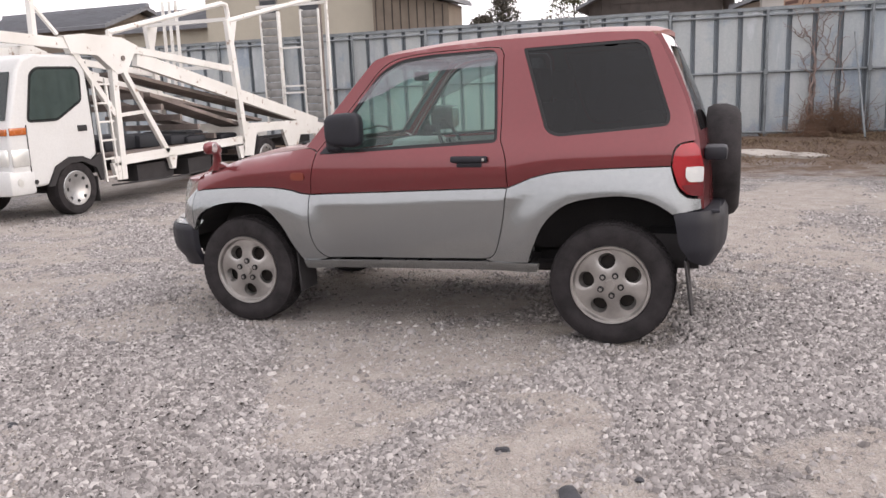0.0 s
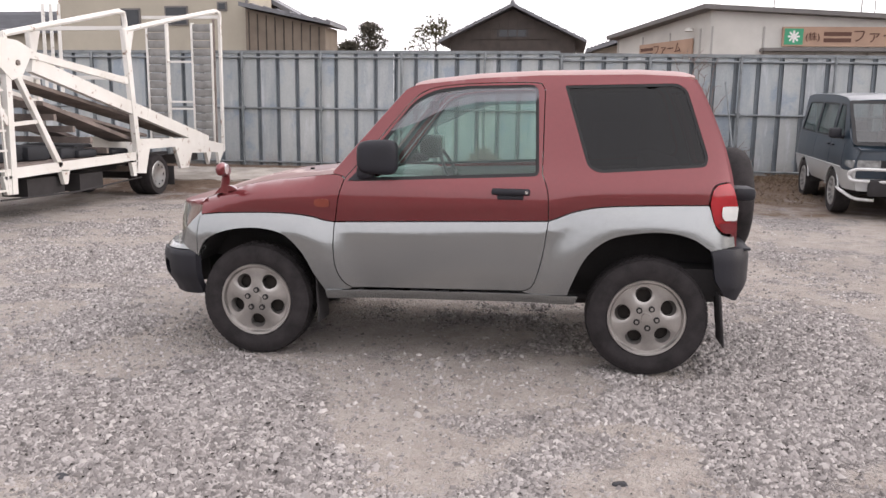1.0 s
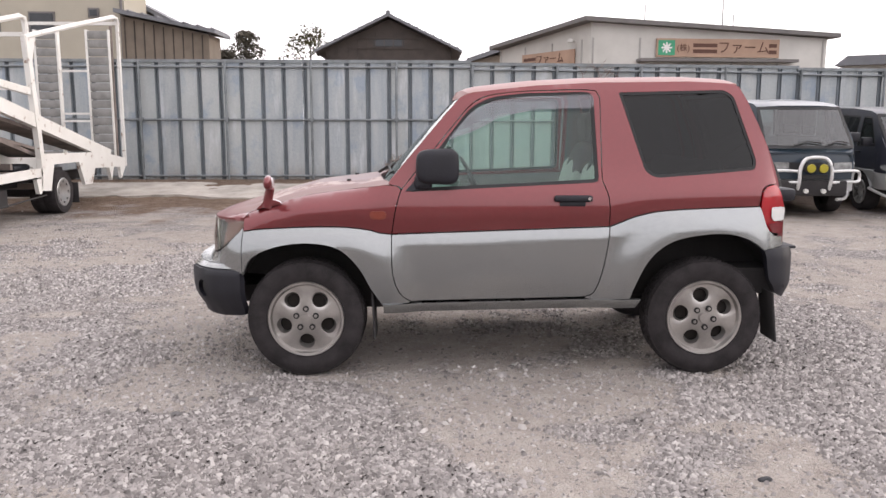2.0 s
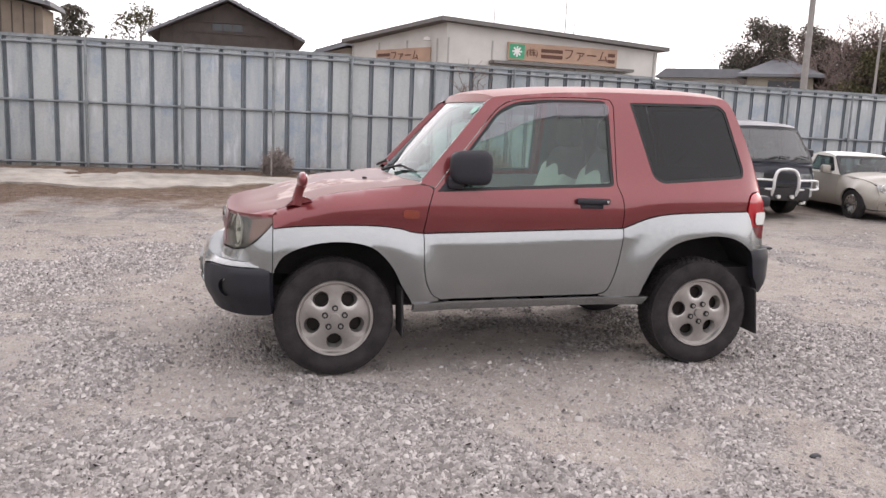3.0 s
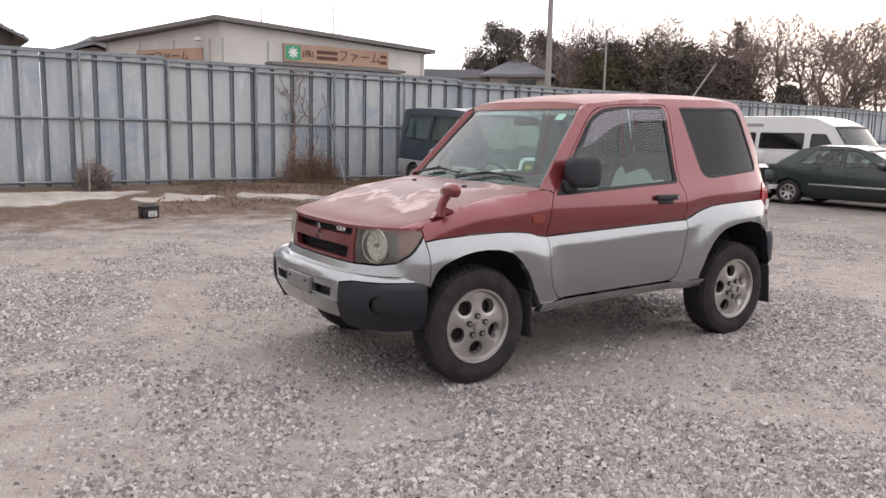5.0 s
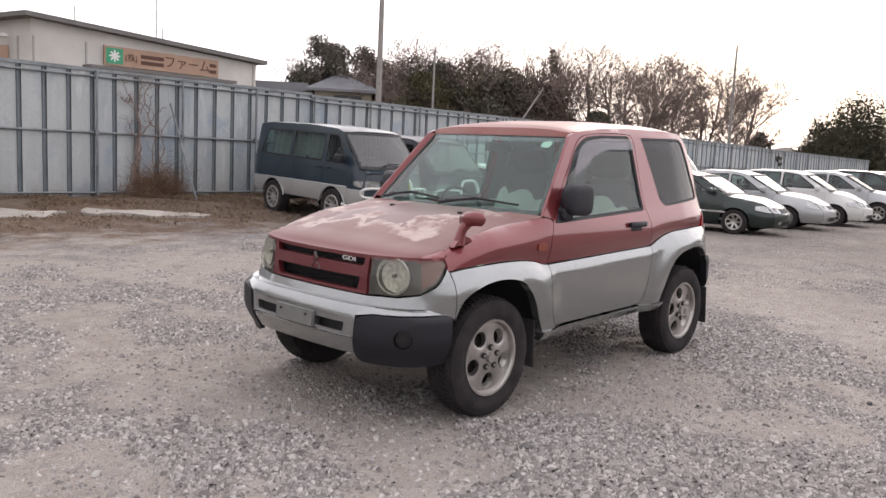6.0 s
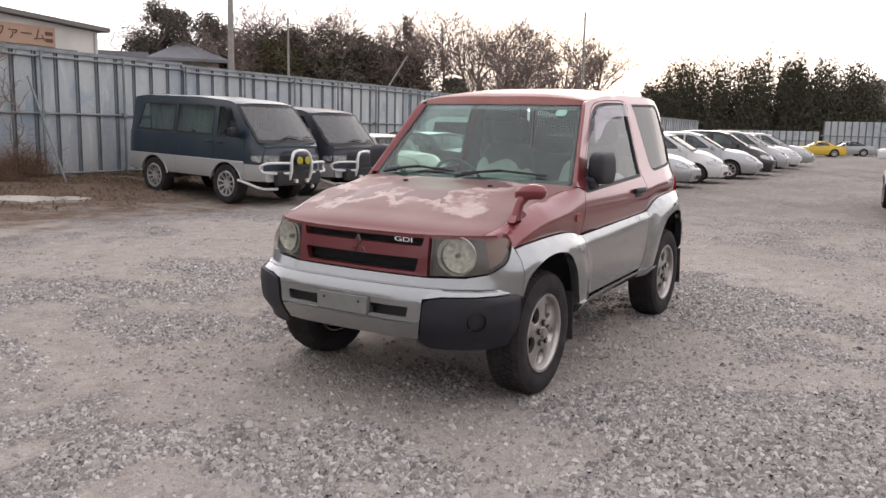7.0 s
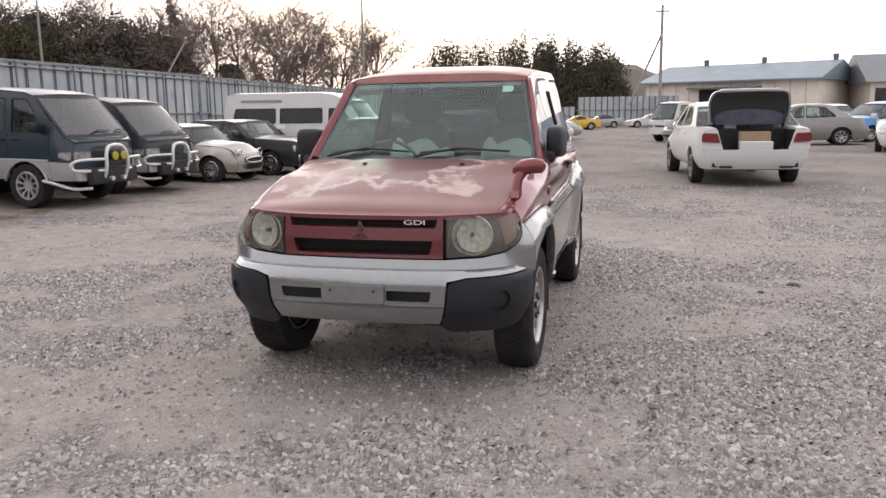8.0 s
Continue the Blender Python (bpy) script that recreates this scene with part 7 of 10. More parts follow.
# row of cars by the fence, all nose out
def hatch_spec(mat, kind, scale=1.0):
    if kind == "hatch":
        s = dict(L=3.85, W=0.80, belt=[(0, 0.70), (0.06, 0.745), (0.25, 0.82), (0.55, 0.90), (0.90, 0.965), (3.4, 1.02), (3.85, 0.98)], roof=[(1.50, 1.42), (1.85, 1.51), (2.7, 1.52), (3.4, 1.43)], cuts=[0.95, 2.0, 2.95],
                 house=[(0.82, 0.985), (1.52, 1.42), (3.40, 1.42), (3.76, 1.0)], windows=[[(1.18, 1.04), (1.66, 1.40), (2.06, 1.455), (2.06, 1.045)], [(2.14, 1.045), (2.14, 1.455), (2.9, 1.44), (3.12, 1.07)]], xf=0.72, xr=3.20, trunk=False, tail=(0.3, 0.14))
    else:
        s = dict(L=4.4, W=0.82, belt=[(0, 0.66), (0.06, 0.705), (0.3, 0.78), (0.7, 0.855), (1.15, 0.915), (3.6, 0.97), (4.4, 0.92)], roof=[(1.80, 1.36), (2.15, 1.45), (2.9, 1.45), (3.3, 1.37)], cuts=[1.15, 2.2, 3.15],
                 house=[(1.08, 0.945), (1.82, 1.36), (3.25, 1.37), (3.85, 0.99)], windows=[[(1.5, 0.97), (1.98, 1.31), (2.25, 1.36), (2.25, 0.97)], [(2.33, 0.97), (2.33, 1.36), (2.95, 1.33), (3.3, 1.0)]], xf=0.85, xr=3.5, tail=(0.35, 0.14))
    s.update(sill=0.20, mat=mat, r=0.30, wheels=RIM_CAR, lean=0.34, nose=(0.75, 0.26), bow=0.15, round=0.10, soft=(0.7, 0.16, 0.5, 0.10), crown=0.06, lamp=(0.56, 0.72, 0.50, 0.99), lamp_round=0.06, lamp_wrap=0.34, grille=(0.57, 0.65, 0.30), bumper_top=0.53, plate=False, handles=(s["cuts"][1] - 0.12, s["cuts"][2] - 0.15), seats=(2.05, 2.95), step=0.13)
    return s


ROW = [
    (13.2, 2.64, M_GREEN, "sedan", "dark green saloon with bright side trim", 20),
    (16.0, 2.58, M_PALESILVER, "sedan", "pale silver hatchback beside a green car", 18),
    (18.5, 2.44, M_WHITE, "hatch", "white compact car in the parked row", 16),
    (21.5, 2.05, M_PALESILVER, "sedan", "pale silver saloon standing out of the parked row", 14),
    (24.2, 2.1, M_BLACKPAINT, "hatch", "black compact in the parked row", 14),
    (27.3, 2.1, M_PALESILVER, "hatch", "pale silver compact in the parked row", 12),
    (30.3, 2.1, M_WHITE, "sedan", "white saloon in the parked row", 12),
    (33.4, 2.0, M_PALESILVER, "sedan", "silver saloon at the end of the row", 10),
]
for rx, ry, rm, rk, rl, ra in ROW:
    cobj, chw, _ = build_car("parked_car", rl, "car", pose(rx + 0.62, ry, 0, 0, 0, FACE_OUT - ra + 24) @ Matrix.Diagonal((0.91, 0.91, 0.87, 1) if rm == M_GREEN else (0.95, 0.95, 0.90 if rx < 20 else 0.95, 1)), hatch_spec(rm, rk), "row of parked cars")
    if rm == M_GREEN:
        for sg in (-1, 1):
            part("side_moulding", box(bmesh.new(), 1.05, 3.0, sg * 0.832 - 0.010, sg * 0.832 + 0.008, 0.50, 0.54, 0.005), M_CHROME, cobj, "bright side moulding")


# white saloon with its trunk open, seen from behind
M_REDWRAP = plain("crimson_lens", (0.17, 0.006, 0.016), 0.3, 0, 0.25, 14, coat=0.3)


M_LIDPANEL = plain("glossy_blue_grey_panel", (0.075, 0.08, 0.115), 0.22, 0.0, 0.3, 6, coat=0.5)


def build_open_saloon():
    s = hatch_spec(M_WHITE, "sedan")
    s.update(L=4.7, W=0.86, trunk=False, tail_panel=False, xr=3.72, xf=0.95, belt=[(0, 0.58), (0.1, 0.68), (0.7, 0.80), (1.3, 0.90), (3.9, 0.99), (4.7, 0.95)], roof=[(1.95, 1.31), (2.4, 1.41), (3.1, 1.40), (3.45, 1.33)],
             house=[(1.3, 0.91), (1.97, 1.31), (3.42, 1.33), (4.0, 0.99)], cuts=[1.3, 2.35, 3.3], windows=[[(1.65, 0.98), (2.15, 1.30), (2.4, 1.34), (2.4, 0.98)], [(2.48, 0.98), (2.48, 1.34), (3.1, 1.31), (3.5, 1.02)]], tail=(0.35, 0.11), bumper_top=0.62, bump_out=0.012, bow=0.10, sill=0.29, soft=(0.7, 0.16, 0.35, 0.0))
    car, hw, f_at = build_car("saloon_car", "white saloon with its trunk lid wide open", "car", pose(15.25, -2.53, 0, 0, 0, 180 + 7) @ Matrix.Diagonal((1, 1.09, 1.06, 1)), s)
    rear = 4.72
    tm = bmesh.new()
    box(tm, rear - 0.85, rear - 0.82, -0.62, 0.62, 0.35, 0.93)
    box(tm, rear - 0.85, rear - 0.05, -0.62, 0.62, 0.33, 0.36)
    for sg in (-1, 1):
        box(tm, rear - 0.85, rear - 0.04, sg * 0.64 - 0.02, sg * 0.64 + 0.02, 0.33, 0.93)
    part("trunk_lining", tm, M_SEAL, car, "dark trunk lining")
    for sg in (-1, 1):
        a = [(sg * 0.50, 0.62), (sg * 0.83, 0.62), (sg * 0.81, 0.95), (sg * 0.60, 0.95), (sg * 0.55, 0.78)][::sg]
        part("rear_corner", orient(sheet(a, [], lambda y, z: (rear - 0.02 - 0.25 * max(0, abs(y) - 0.62) ** 1.3, y, z), lambda y, z: (-0.06, 0, 0), 0.08, 0.002), (1, 0, 0)), M_WHITE, car, "", 45, False)
        b = [(sg * 0.555, 0.73), (sg * 0.84, 0.75), (sg * 0.83, 0.89), (sg * 0.60, 0.885)][::sg]
        part("tail_lamp", orient(sheet(rounded(b, 0.03), [], lambda y, z: (rear + 0.012 - 0.25 * max(0, abs(y) - 0.62) ** 1.3, y, z), lambda y, z: (-0.03, 0, 0), 0.06, 0), (1, 0, 0)), M_REDWRAP, car, "red wrap-round tail lamp", 45, False)
        part("exhaust_trim", box(bmesh.new(), rear, rear + 0.06, sg * 0.46 - 0.10, sg * 0.46 + 0.10, 0.32, 0.355, 0.012), M_SEAL, car, "dark exhaust finisher", 40)
        part("deck_side", orient(sheet([(3.98, sg * 0.62), (4.70, sg * 0.62), (4.68, sg * 0.74), (3.98, sg * 0.80)][::sg], [], lambda x, y: (x, y, 0.985 - 0.05 * max(0, x - 4.3)), lambda x, y: (0, 0, -0.04), 0.15, 0), (0, 0, 1)), M_WHITE, car, "", 45, False)
    hinge = pose(3.98, 0, 1.02, 0, -80, 0)

    def lid_piece(name, outline, z, fold, mat, parent, label=""):
        bm = sheet(outline, [], lambda x, y: (x, y, z(x, y)), lambda x, y: (0, 0, fold), 0.06, 0)
        for v in bm.verts:
            v.co = hinge @ v.co
        return part(name, bm, mat, parent, label, 50)

    shape = rounded([(0.0, -0.62), (0.36, -0.66), (0.58, -0.60), (0.58, 0.60), (0.36, 0.66), (0.0, 0.62)], [0.04, 0.2, 0.16, 0.16, 0.2, 0.04], 8)
    crown = lambda x, y: 0.05 * (1 - (y / 0.66) ** 2) - 0.05 * max(0, x - 0.4) / 0.2
    lo = lid_piece("trunk_lid", shape, crown, -0.05, M_WHITE, car, "white raised trunk lid")
    lid_piece("lid_lining", inset(shape, 0.035), lambda x, y: crown(x, y) - 0.065, 0.02, M_SEAL, lo, "black lid lining")
    low = rounded([(0.0, -0.56), (0.14, -0.58), (0.24, -0.40), (0.27, 0.0), (0.24, 0.40), (0.14, 0.58), (0.0, 0.56)], 0.06)
    lid_piece("lid_panel", low, lambda x, y: crown(x, y) - 0.09, 0.02, M_LIDPANEL, lo, "glossy dark inner panel")
    lid_piece("lid_rim", rounded([(0.57, -0.52), (0.605, -0.46), (0.61, 0.46), (0.57, 0.52)], 0.015), lambda x, y: crown(x, y) - 0.06, 0.05, M_WHITE, lo)
    for sg in (-1, 1):
        part("lid_hinge", tube(bmesh.new(), [(4.0, sg * 0.55, 0.97), (4.12, sg * 0.55, 1.05), (4.12, sg * 0.55, 1.25)], 0.018, 6), M_SEAL, car)
    return car


build_open_saloon()
crate_bm = box(bmesh.new(), 10.92, 11.2, -3.38, -2.86, 0.37, 0.95, 0.01)
carton = link_mesh("cardboard_box", crate_bm, M_CARD)
tagged(carton, "brown cardboard box inside the open trunk", "box")
pk = link_mesh("white_parcel", box(bmesh.new(), 10.70, 10.88, -3.40, -2.84, 0.37, 0.79, 0.02), M_PLATE)
tagged(pk, "pale wrapped parcel inside the open trunk", "box")

# cars at the far side of the yard
FAR = [
    (27.6, -4.3, 180 + 88, M_TAUPE, "sedan", "taupe silver saloon across the yard"),
    (21.6, -8.45, -14, M_WHITE, "hatch", "white car facing the yard"),
    (29.5, -8.3, -60, M_BLUE, "hatch", "bright blue car across the yard"),
    (34.0, -9.5, 8, M_WHITE, "sedan", "white estate car across the yard"),
    (31.2, -1.75, -62, M_PALESILVER, "hatch", "pale silver hatchback beyond the open saloon"),
    (27.9, -2.0, -60, M_PALESILVER, "sedan", "silver saloon nosing out behind the open saloon"),
]
for fx, fy, fa, fm, fk, fl in FAR:
    sp = hatch_spec(fm, fk)
    sp["step"] = 0.22
    build_car("parked_car", fl, "car", pose(fx, fy, 0, 0, 0, fa), sp, "cars across the yard")


def sports_spec(mat, top):
    return dict(L=4.0, W=0.82, sill=0.18, mat=mat, xf=0.80, xr=3.15, r=0.29, wheels=RIM_CAR, belt=[(0, 0.48), (0.1, 0.56), (0.8, 0.70), (1.4, 0.76), (3.0, 0.82), (4.0, 0.78)], roof=[(1.9, 1.10), (2.2, 1.16), (2.5, 1.15), (2.9, 1.06)], cuts=[1.4, 2.6],
                house=[(1.35, 0.77), (1.92, 1.10), (2.75, 1.09), (3.3, 0.82)], house_mat=top, lean=0.4, windows=[[(1.7, 0.82), (2.05, 1.07), (2.6, 1.08), (2.8, 0.86)]], nose=(0.6, 0.25), tail=(0.4, 0.15), lamp=(0.46, 0.54, 0.6, 0.95), grille=(0.3, 0.4, 0.3), bumper_top=0.44, seats=(2.2,), step=0.25)


for fx, fy, fa, fm, ft, fl in ((50.0, 5.3, -70, M_YELLOW, M_YELLOW, "low yellow sports car at the far fence"), (54.5, 4.0, -65, M_PALESILVER, M_BLACKPAINT, "silver convertible with black soft top"), (55.5, 0.6, -70, M_WHITE, M_WHITE, "white roadster at the far fence")):
    build_car("sports_car", fl, "car", pose(fx, fy, 0, 0, 0, fa) @ Matrix.Scale(0.82, 4), sports_spec(fm, ft), "cars across the yard")


# small pickup with a flat bed, beyond the open saloon
kei_spec = dict(L=3.1, W=0.68, sill=0.30, mat=M_WHITE, xf=0.55, xr=2.3, r=0.26, wheels=RIM_COVER, belt=[(0, 0.82), (0.12, 0.90), (1.22, 0.92), (1.27, 0.66), (3.1, 0.66)], roof=[(0.42, 1.55), (0.6, 1.62), (1.1, 1.62), (1.25, 1.56)], cuts=[0.35, 1.24],
                house=[(0.14, 0.92), (0.44, 1.55), (1.18, 1.56), (1.24, 0.92)], lean=0.14, windows=[[(0.42, 0.98), (0.60, 1.48), (1.05, 1.49), (1.05, 0.98)]], nose=(0.2, 0.06), tail=(0.1, 0.02), bow=0.03, hood=True, crown=0.02, grille=(0.60, 0.68, 0.4), lamp=(0.58, 0.70, 0.55, 0.95), lamp_wrap=0.08, bumper_top=0.5, seats=(0.95,), mirror_x=0.2, step=0.18)
build_car("pickup_truck", "small white flat-bed pickup at the yard's far end", "truck", pose(30.1, -1.6, 0, 0, 0, -48), kei_spec, "cars across the yard")


# ---- car carrier ----
M_RUSTWHITE = None


def make_rust_white():
    m, n, b = node_mat("chipped_white_paint")
    v = coords(n)
    c = ramp(n, noise_tex(n, v, 1.5, 5), [(0.3, (0.62, 0.60, 0.56)), (0.7, (0.74, 0.73, 0.70))])
    rust = ramp(n, noise_tex(n, v, 5.0, 7, 0.7), [(0.60, 0.0), (0.66, 0.85)])
    c = mix_col(n, rust, c, (0.22, 0.12, 0.07))
    n.links.new(c, b.inputs["Base Color"])
    set_in(b, Roughness=0.55)
    return m


M_RUSTWHITE = make_rust_white()
M_DECK = plain("rusty_deck_plate", (0.23, 0.19, 0.17), 0.8, 0.1, 0.5, 3, 0.3)
M_TARP = plain("dark_tarp", (0.02, 0.022, 0.028), 0.7, 0, 0.3, 4, 0.3)
M_RAMP = plain("grey_ramp_plate", (0.27, 0.265, 0.255), 0.6, 0.3, 0.3, 6, 0.2)


def beam(bm, a, b, w, h):
    """A straight box section from a to b, w wide and h deep."""
    a, b = Vector(a), Vector(b)
    d = b - a
    m = Matrix.Translation((a + b) / 2) @ d.to_track_quat("X", "Z").to_matrix().to_4x4() @ Matrix.Diagonal((d.length, w, h, 1))
    r = bmesh.ops.create_cube(bm, size=1.0, matrix=m)
    return bm


def build_carrier():
    # local: x to the truck's near side, y from nose to tail, origin on the ground under the near front wheel
    tr = thing("car_carrier", "white car-carrier truck with raised loading ramps", "truck", pose(-5.12, 0, 0))
    P = lambda nm, bm, mat, par=None, lab="", sm=40: part(nm, bm, mat, par or tr, lab, sm)
    W = 1.75
    # cab
    prof = [(2.20, 0.42), (2.17, 0.72), (2.20, 1.14), (2.43, 1.86), (2.52, 1.98), (2.70, 2.04), (3.42, 2.05), (3.52, 1.98), (3.56, 1.1), (3.56, 0.75), (3.50, 0.72), (3.42, 0.66), (3.28, 0.72), (3.06, 0.73), (2.84, 0.64), (2.70, 0.44)]
    cab = P("cab", prism(bmesh.new(), prof, lambda u, v, w: (w, u, v), -W + 0.03, -0.03), M_WHITE, None, "white truck cab")
    bv = cab.modifiers.new("edge", "BEVEL")
    bv.width, bv.segments, bv.limit_method = 0.035, 3, "ANGLE"
    win = rounded([(2.50, 1.24), (2.62, 1.80), (2.72, 1.87), (3.34, 1.88), (3.40, 1.80), (3.38, 1.47), (2.95, 1.24)], 0.05)
    for xx in (-0.028, -W + 0.028):
        P("cab_window", prism(bmesh.new(), win, lambda u, v, w: (w, u, v), xx - 0.006, xx + 0.006), M_CABGLASS, cab, "dark cab side window")
        rim = inset(win, -0.02)
        P("window_rubber", prism(bmesh.new(), rim, lambda u, v, w: (w, u, v), xx - 0.003, xx + 0.003), M_SEAL, cab)
        P("cab_inside", prism(bmesh.new(), inset(win, 0.015), lambda u, v, w: (w, u, v), xx - 0.0045, xx + 0.0045), M_CABIN, cab, "grey cab interior behind the glass")
        P("cab_handle", box(bmesh.new(), xx - 0.012, xx + 0.012, 3.27, 3.43, 1.07, 1.15, 0.01), M_SEAL, cab, "black door handle")
        P("fuel_cap", cyl(bmesh.new(), (xx - 0.01, 2.50, 0.50), (xx + 0.01, 2.50, 0.50), 0.03, seg=14), M_SEAL, cab)
        P("wheel_arch", prism(bmesh.new(), [(2.68, 0.42), (2.82, 0.66), (3.06, 0.76), (3.28, 0.75), (3.44, 0.68), (3.62, 0.76), (3.62, 0.40), (3.57, 0.40), (3.50, 0.58), (3.28, 0.68), (3.08, 0.68), (2.88, 0.60), (2.76, 0.42)], lambda u, v, w: (w, u, v), xx - 0.02, xx + 0.02), M_UNDER, cab, "black wheel-arch trim")
        P("door_gap", prism(bmesh.new(), [(2.44, 0.48), (2.452, 0.48), (2.46, 1.2), (2.448, 1.2)], lambda u, v, w: (w, u, v), xx - 0.004, xx + 0.004), M_SEAL, cab)
    scr = bmesh.new()
    q = [(-W + 0.10, 2.245, 1.26), (-0.10, 2.245, 1.26), (-0.12, 2.425, 1.83), (-W + 0.12, 2.425, 1.83)]
    scr.faces.new([scr.verts.new((x, y - 0.02, z)) for x, y, z in q])
    P("cab_windscreen", scr, M_CABGLASS, cab, "dark windscreen")
    # flat dark face on the solid cab: the interior's shade put into colour
    dark = bmesh.new()
    dark.faces.new([dark.verts.new((x, y - 0.012, z)) for x, y, z in q])
    P("cab_dark", dark, M_LINING, cab, "dark face for the shaded cab behind the windscreen")
    for x0, x1 in ((-0.42, -0.06), (-W + 0.06, -W + 0.42)):
        P("head_lamp", box(bmesh.new(), x0, x1, 2.145, 2.20, 0.72, 0.92, 0.03), M_REFLECT, cab, "clear headlamp")
        P("indicator", box(bmesh.new(), x0, x1, 2.165, 2.22, 1.08, 1.16, 0.015), M_AMBER, cab, "orange indicator")
    P("lamp_side", box(bmesh.new(), -0.034, -0.014, 2.19, 2.44, 0.71, 0.91, 0.008), M_REFLECT, cab)
    P("indicator_side", box(bmesh.new(), -0.034, -0.014, 2.20, 2.44, 1.08, 1.17, 0.008), M_AMBER, cab, "orange side indicator")
    P("front_bumper", box(bmesh.new(), -W + 0.02, -0.02, 2.12, 2.50, 0.36, 0.66, 0.04), M_WHITE, tr, "white front bumper")
    P("fog_lamp", cyl(bmesh.new(), (-0.03, 2.26, 0.52), (-0.012, 2.26, 0.52), 0.045, seg=14), M_REFLECT, tr)
    P("cab_back", box(bmesh.new(), -W + 0.12, -0.12, 3.56, 3.66, 0.5, 1.98, 0.02), M_UNDER, tr, "black cab rear")
    # chassis
    ch = bmesh.new()
    for xx in (-0.55, -1.2):
        box(ch, xx - 0.06, xx + 0.06, 2.1, 10.2, 0.46, 0.62)
    for yy in (3.0, 5.0, 7.6, 9.2):
        box(ch, -1.25, -0.5, yy, yy + 0.08, 0.44, 0.6)
    cyl(ch, (-W + 0.2, 3.15, 0.33), (-0.2, 3.15, 0.33), 0.06, seg=8)
    cyl(ch, (-W + 0.2, 7.75, 0.33), (-0.2, 7.75, 0.33), 0.07, seg=8)
    box(ch, -0.5, -0.12, 4.4, 5.2, 0.28, 0.52)
    box(ch, -0.5, -0.14, 5.6, 6.2, 0.25, 0.5)
    P("chassis", ch, M_UNDER, None, "black ladder chassis")
    P("side_cable", tube(bmesh.new(), [(-0.06, 3.8, 0.30), (-0.03, 5.4, 0.27), (-0.06, 7.2, 0.34)], 0.012, 6), M_UNDER)
    # near and far side frames
    for x0 in (-0.05, -W + 0.05):
        fr = bmesh.new()
        beam(fr, (x0, 3.86, 0.62), (x0, 7.05, 0.70), 0.06, 0.13)
        for yy, zz in ((3.92, 0.36), (5.10, 0.40), (6.95, 0.38)):
            prism(fr, [(yy - 0.10, 0.60), (yy + 0.10, 0.60), (yy + 0.04, zz), (yy - 0.04, zz)], lambda u, v, w: (w, u, v), x0 - 0.03, x0 + 0.03)
        P("side_beam", fr, M_RUSTWHITE, None, "white painted side beam")
        w = bmesh.new()
        outer = [(7.00, 0.42), (7.02, 0.98), (9.3, 0.93), (10.42, 0.78), (10.42, 0.62), (10.2, 0.40), (10.15, 0.62), (9.85, 0.64), (9.72, 0.40), (9.62, 0.64), (9.0, 0.66), (8.85, 0.40), (8.55, 0.40), (8.35, 0.80), (7.45, 0.80), (7.30, 0.40)]
        prism(w, outer, lambda u, v, ww: (ww, u, v), x0 - 0.03, x0 + 0.03)
        P("wheel_guard", w, M_RUSTWHITE, None, "white pressed wheel guard")
        P("front_post", beam(bmesh.new(), (x0, 4.02, 0.36), (x0, 4.06, 2.2), 0.08, 0.10), M_RUSTWHITE)
        P("front_brace", beam(bmesh.new(), (x0, 3.35, 2.12), (x0, 4.0, 1.25), 0.06, 0.08), M_RUSTWHITE)
        P("rear_brace", beam(bmesh.new(), (x0, 4.15, 2.02), (x0, 5.02, 0.66), 0.06, 0.08), M_RUSTWHITE)
        P("mid_rung", beam(bmesh.new(), (x0, 4.05, 1.24), (x0, 4.62, 1.28), 0.04, 0.05), M_RUSTWHITE)
        P("joint_plate", prism(bmesh.new(), [(3.20, 2.28), (3.55, 2.32), (4.25, 2.30), (4.55, 2.2), (4.30, 1.85), (4.10, 1.80), (3.75, 2.05), (3.30, 2.06)], lambda u, v, ww: (ww, u, v), x0 - 0.05, x0 + 0.05), M_RUSTWHITE, None, "white pivot plate")
        P("pivot_pin", cyl(bmesh.new(), (x0 - 0.07, 4.22, 2.02), (x0 + 0.07, 4.22, 2.02), 0.035, seg=10), M_DECK)
        P("upper_chord", beam(bmesh.new(), (x0, 4.35, 2.16), (x0, 6.86, 1.90), 0.07, 0.10), M_RUSTWHITE)
        P("loading_arm", beam(bmesh.new(), (x0 - 0.02, 4.55, 2.02), (x0 - 0.02, 9.75, 0.86), 0.09, 0.20), M_RUSTWHITE, None, "long white loading arm")
        P("rear_post", beam(bmesh.new(), (x0, 7.10, 0.70), (x0, 6.88, 2.70), 0.08, 0.12), M_RUSTWHITE)
        P("rear_post_inner", beam(bmesh.new(), (x0 - 0.08, 7.22, 0.85), (x0 - 0.08, 7.02, 2.62), 0.05, 0.05), M_RUSTWHITE)
        P("post_gusset", prism(bmesh.new(), [(6.80, 2.70), (7.15, 2.78), (6.98, 2.30), (6.86, 2.30)], lambda u, v, ww: (ww, u, v), x0 - 0.03, x0 + 0.03), M_RUSTWHITE)
        if x0 < -1:
            continue
        P("top_rail", tube(bmesh.new(), [(x0, 6.85, 2.68), (x0, 8.6, 3.05), (x0, 10.32, 3.40), (x0, 10.46, 3.38), (x0, 10.50, 3.28)], 0.045, 8), M_RUSTWHITE, None, "white top rail")
        P("cab_top_rail", tube(bmesh.new(), [(x0, 4.05, 2.36), (x0, 5.4, 2.66), (x0, 6.75, 2.96), (x0, 6.88, 2.95), (x0, 6.92, 2.80), (x0, 6.90, 2.66)], 0.042, 8), M_RUSTWHITE, None, "white front top rail")
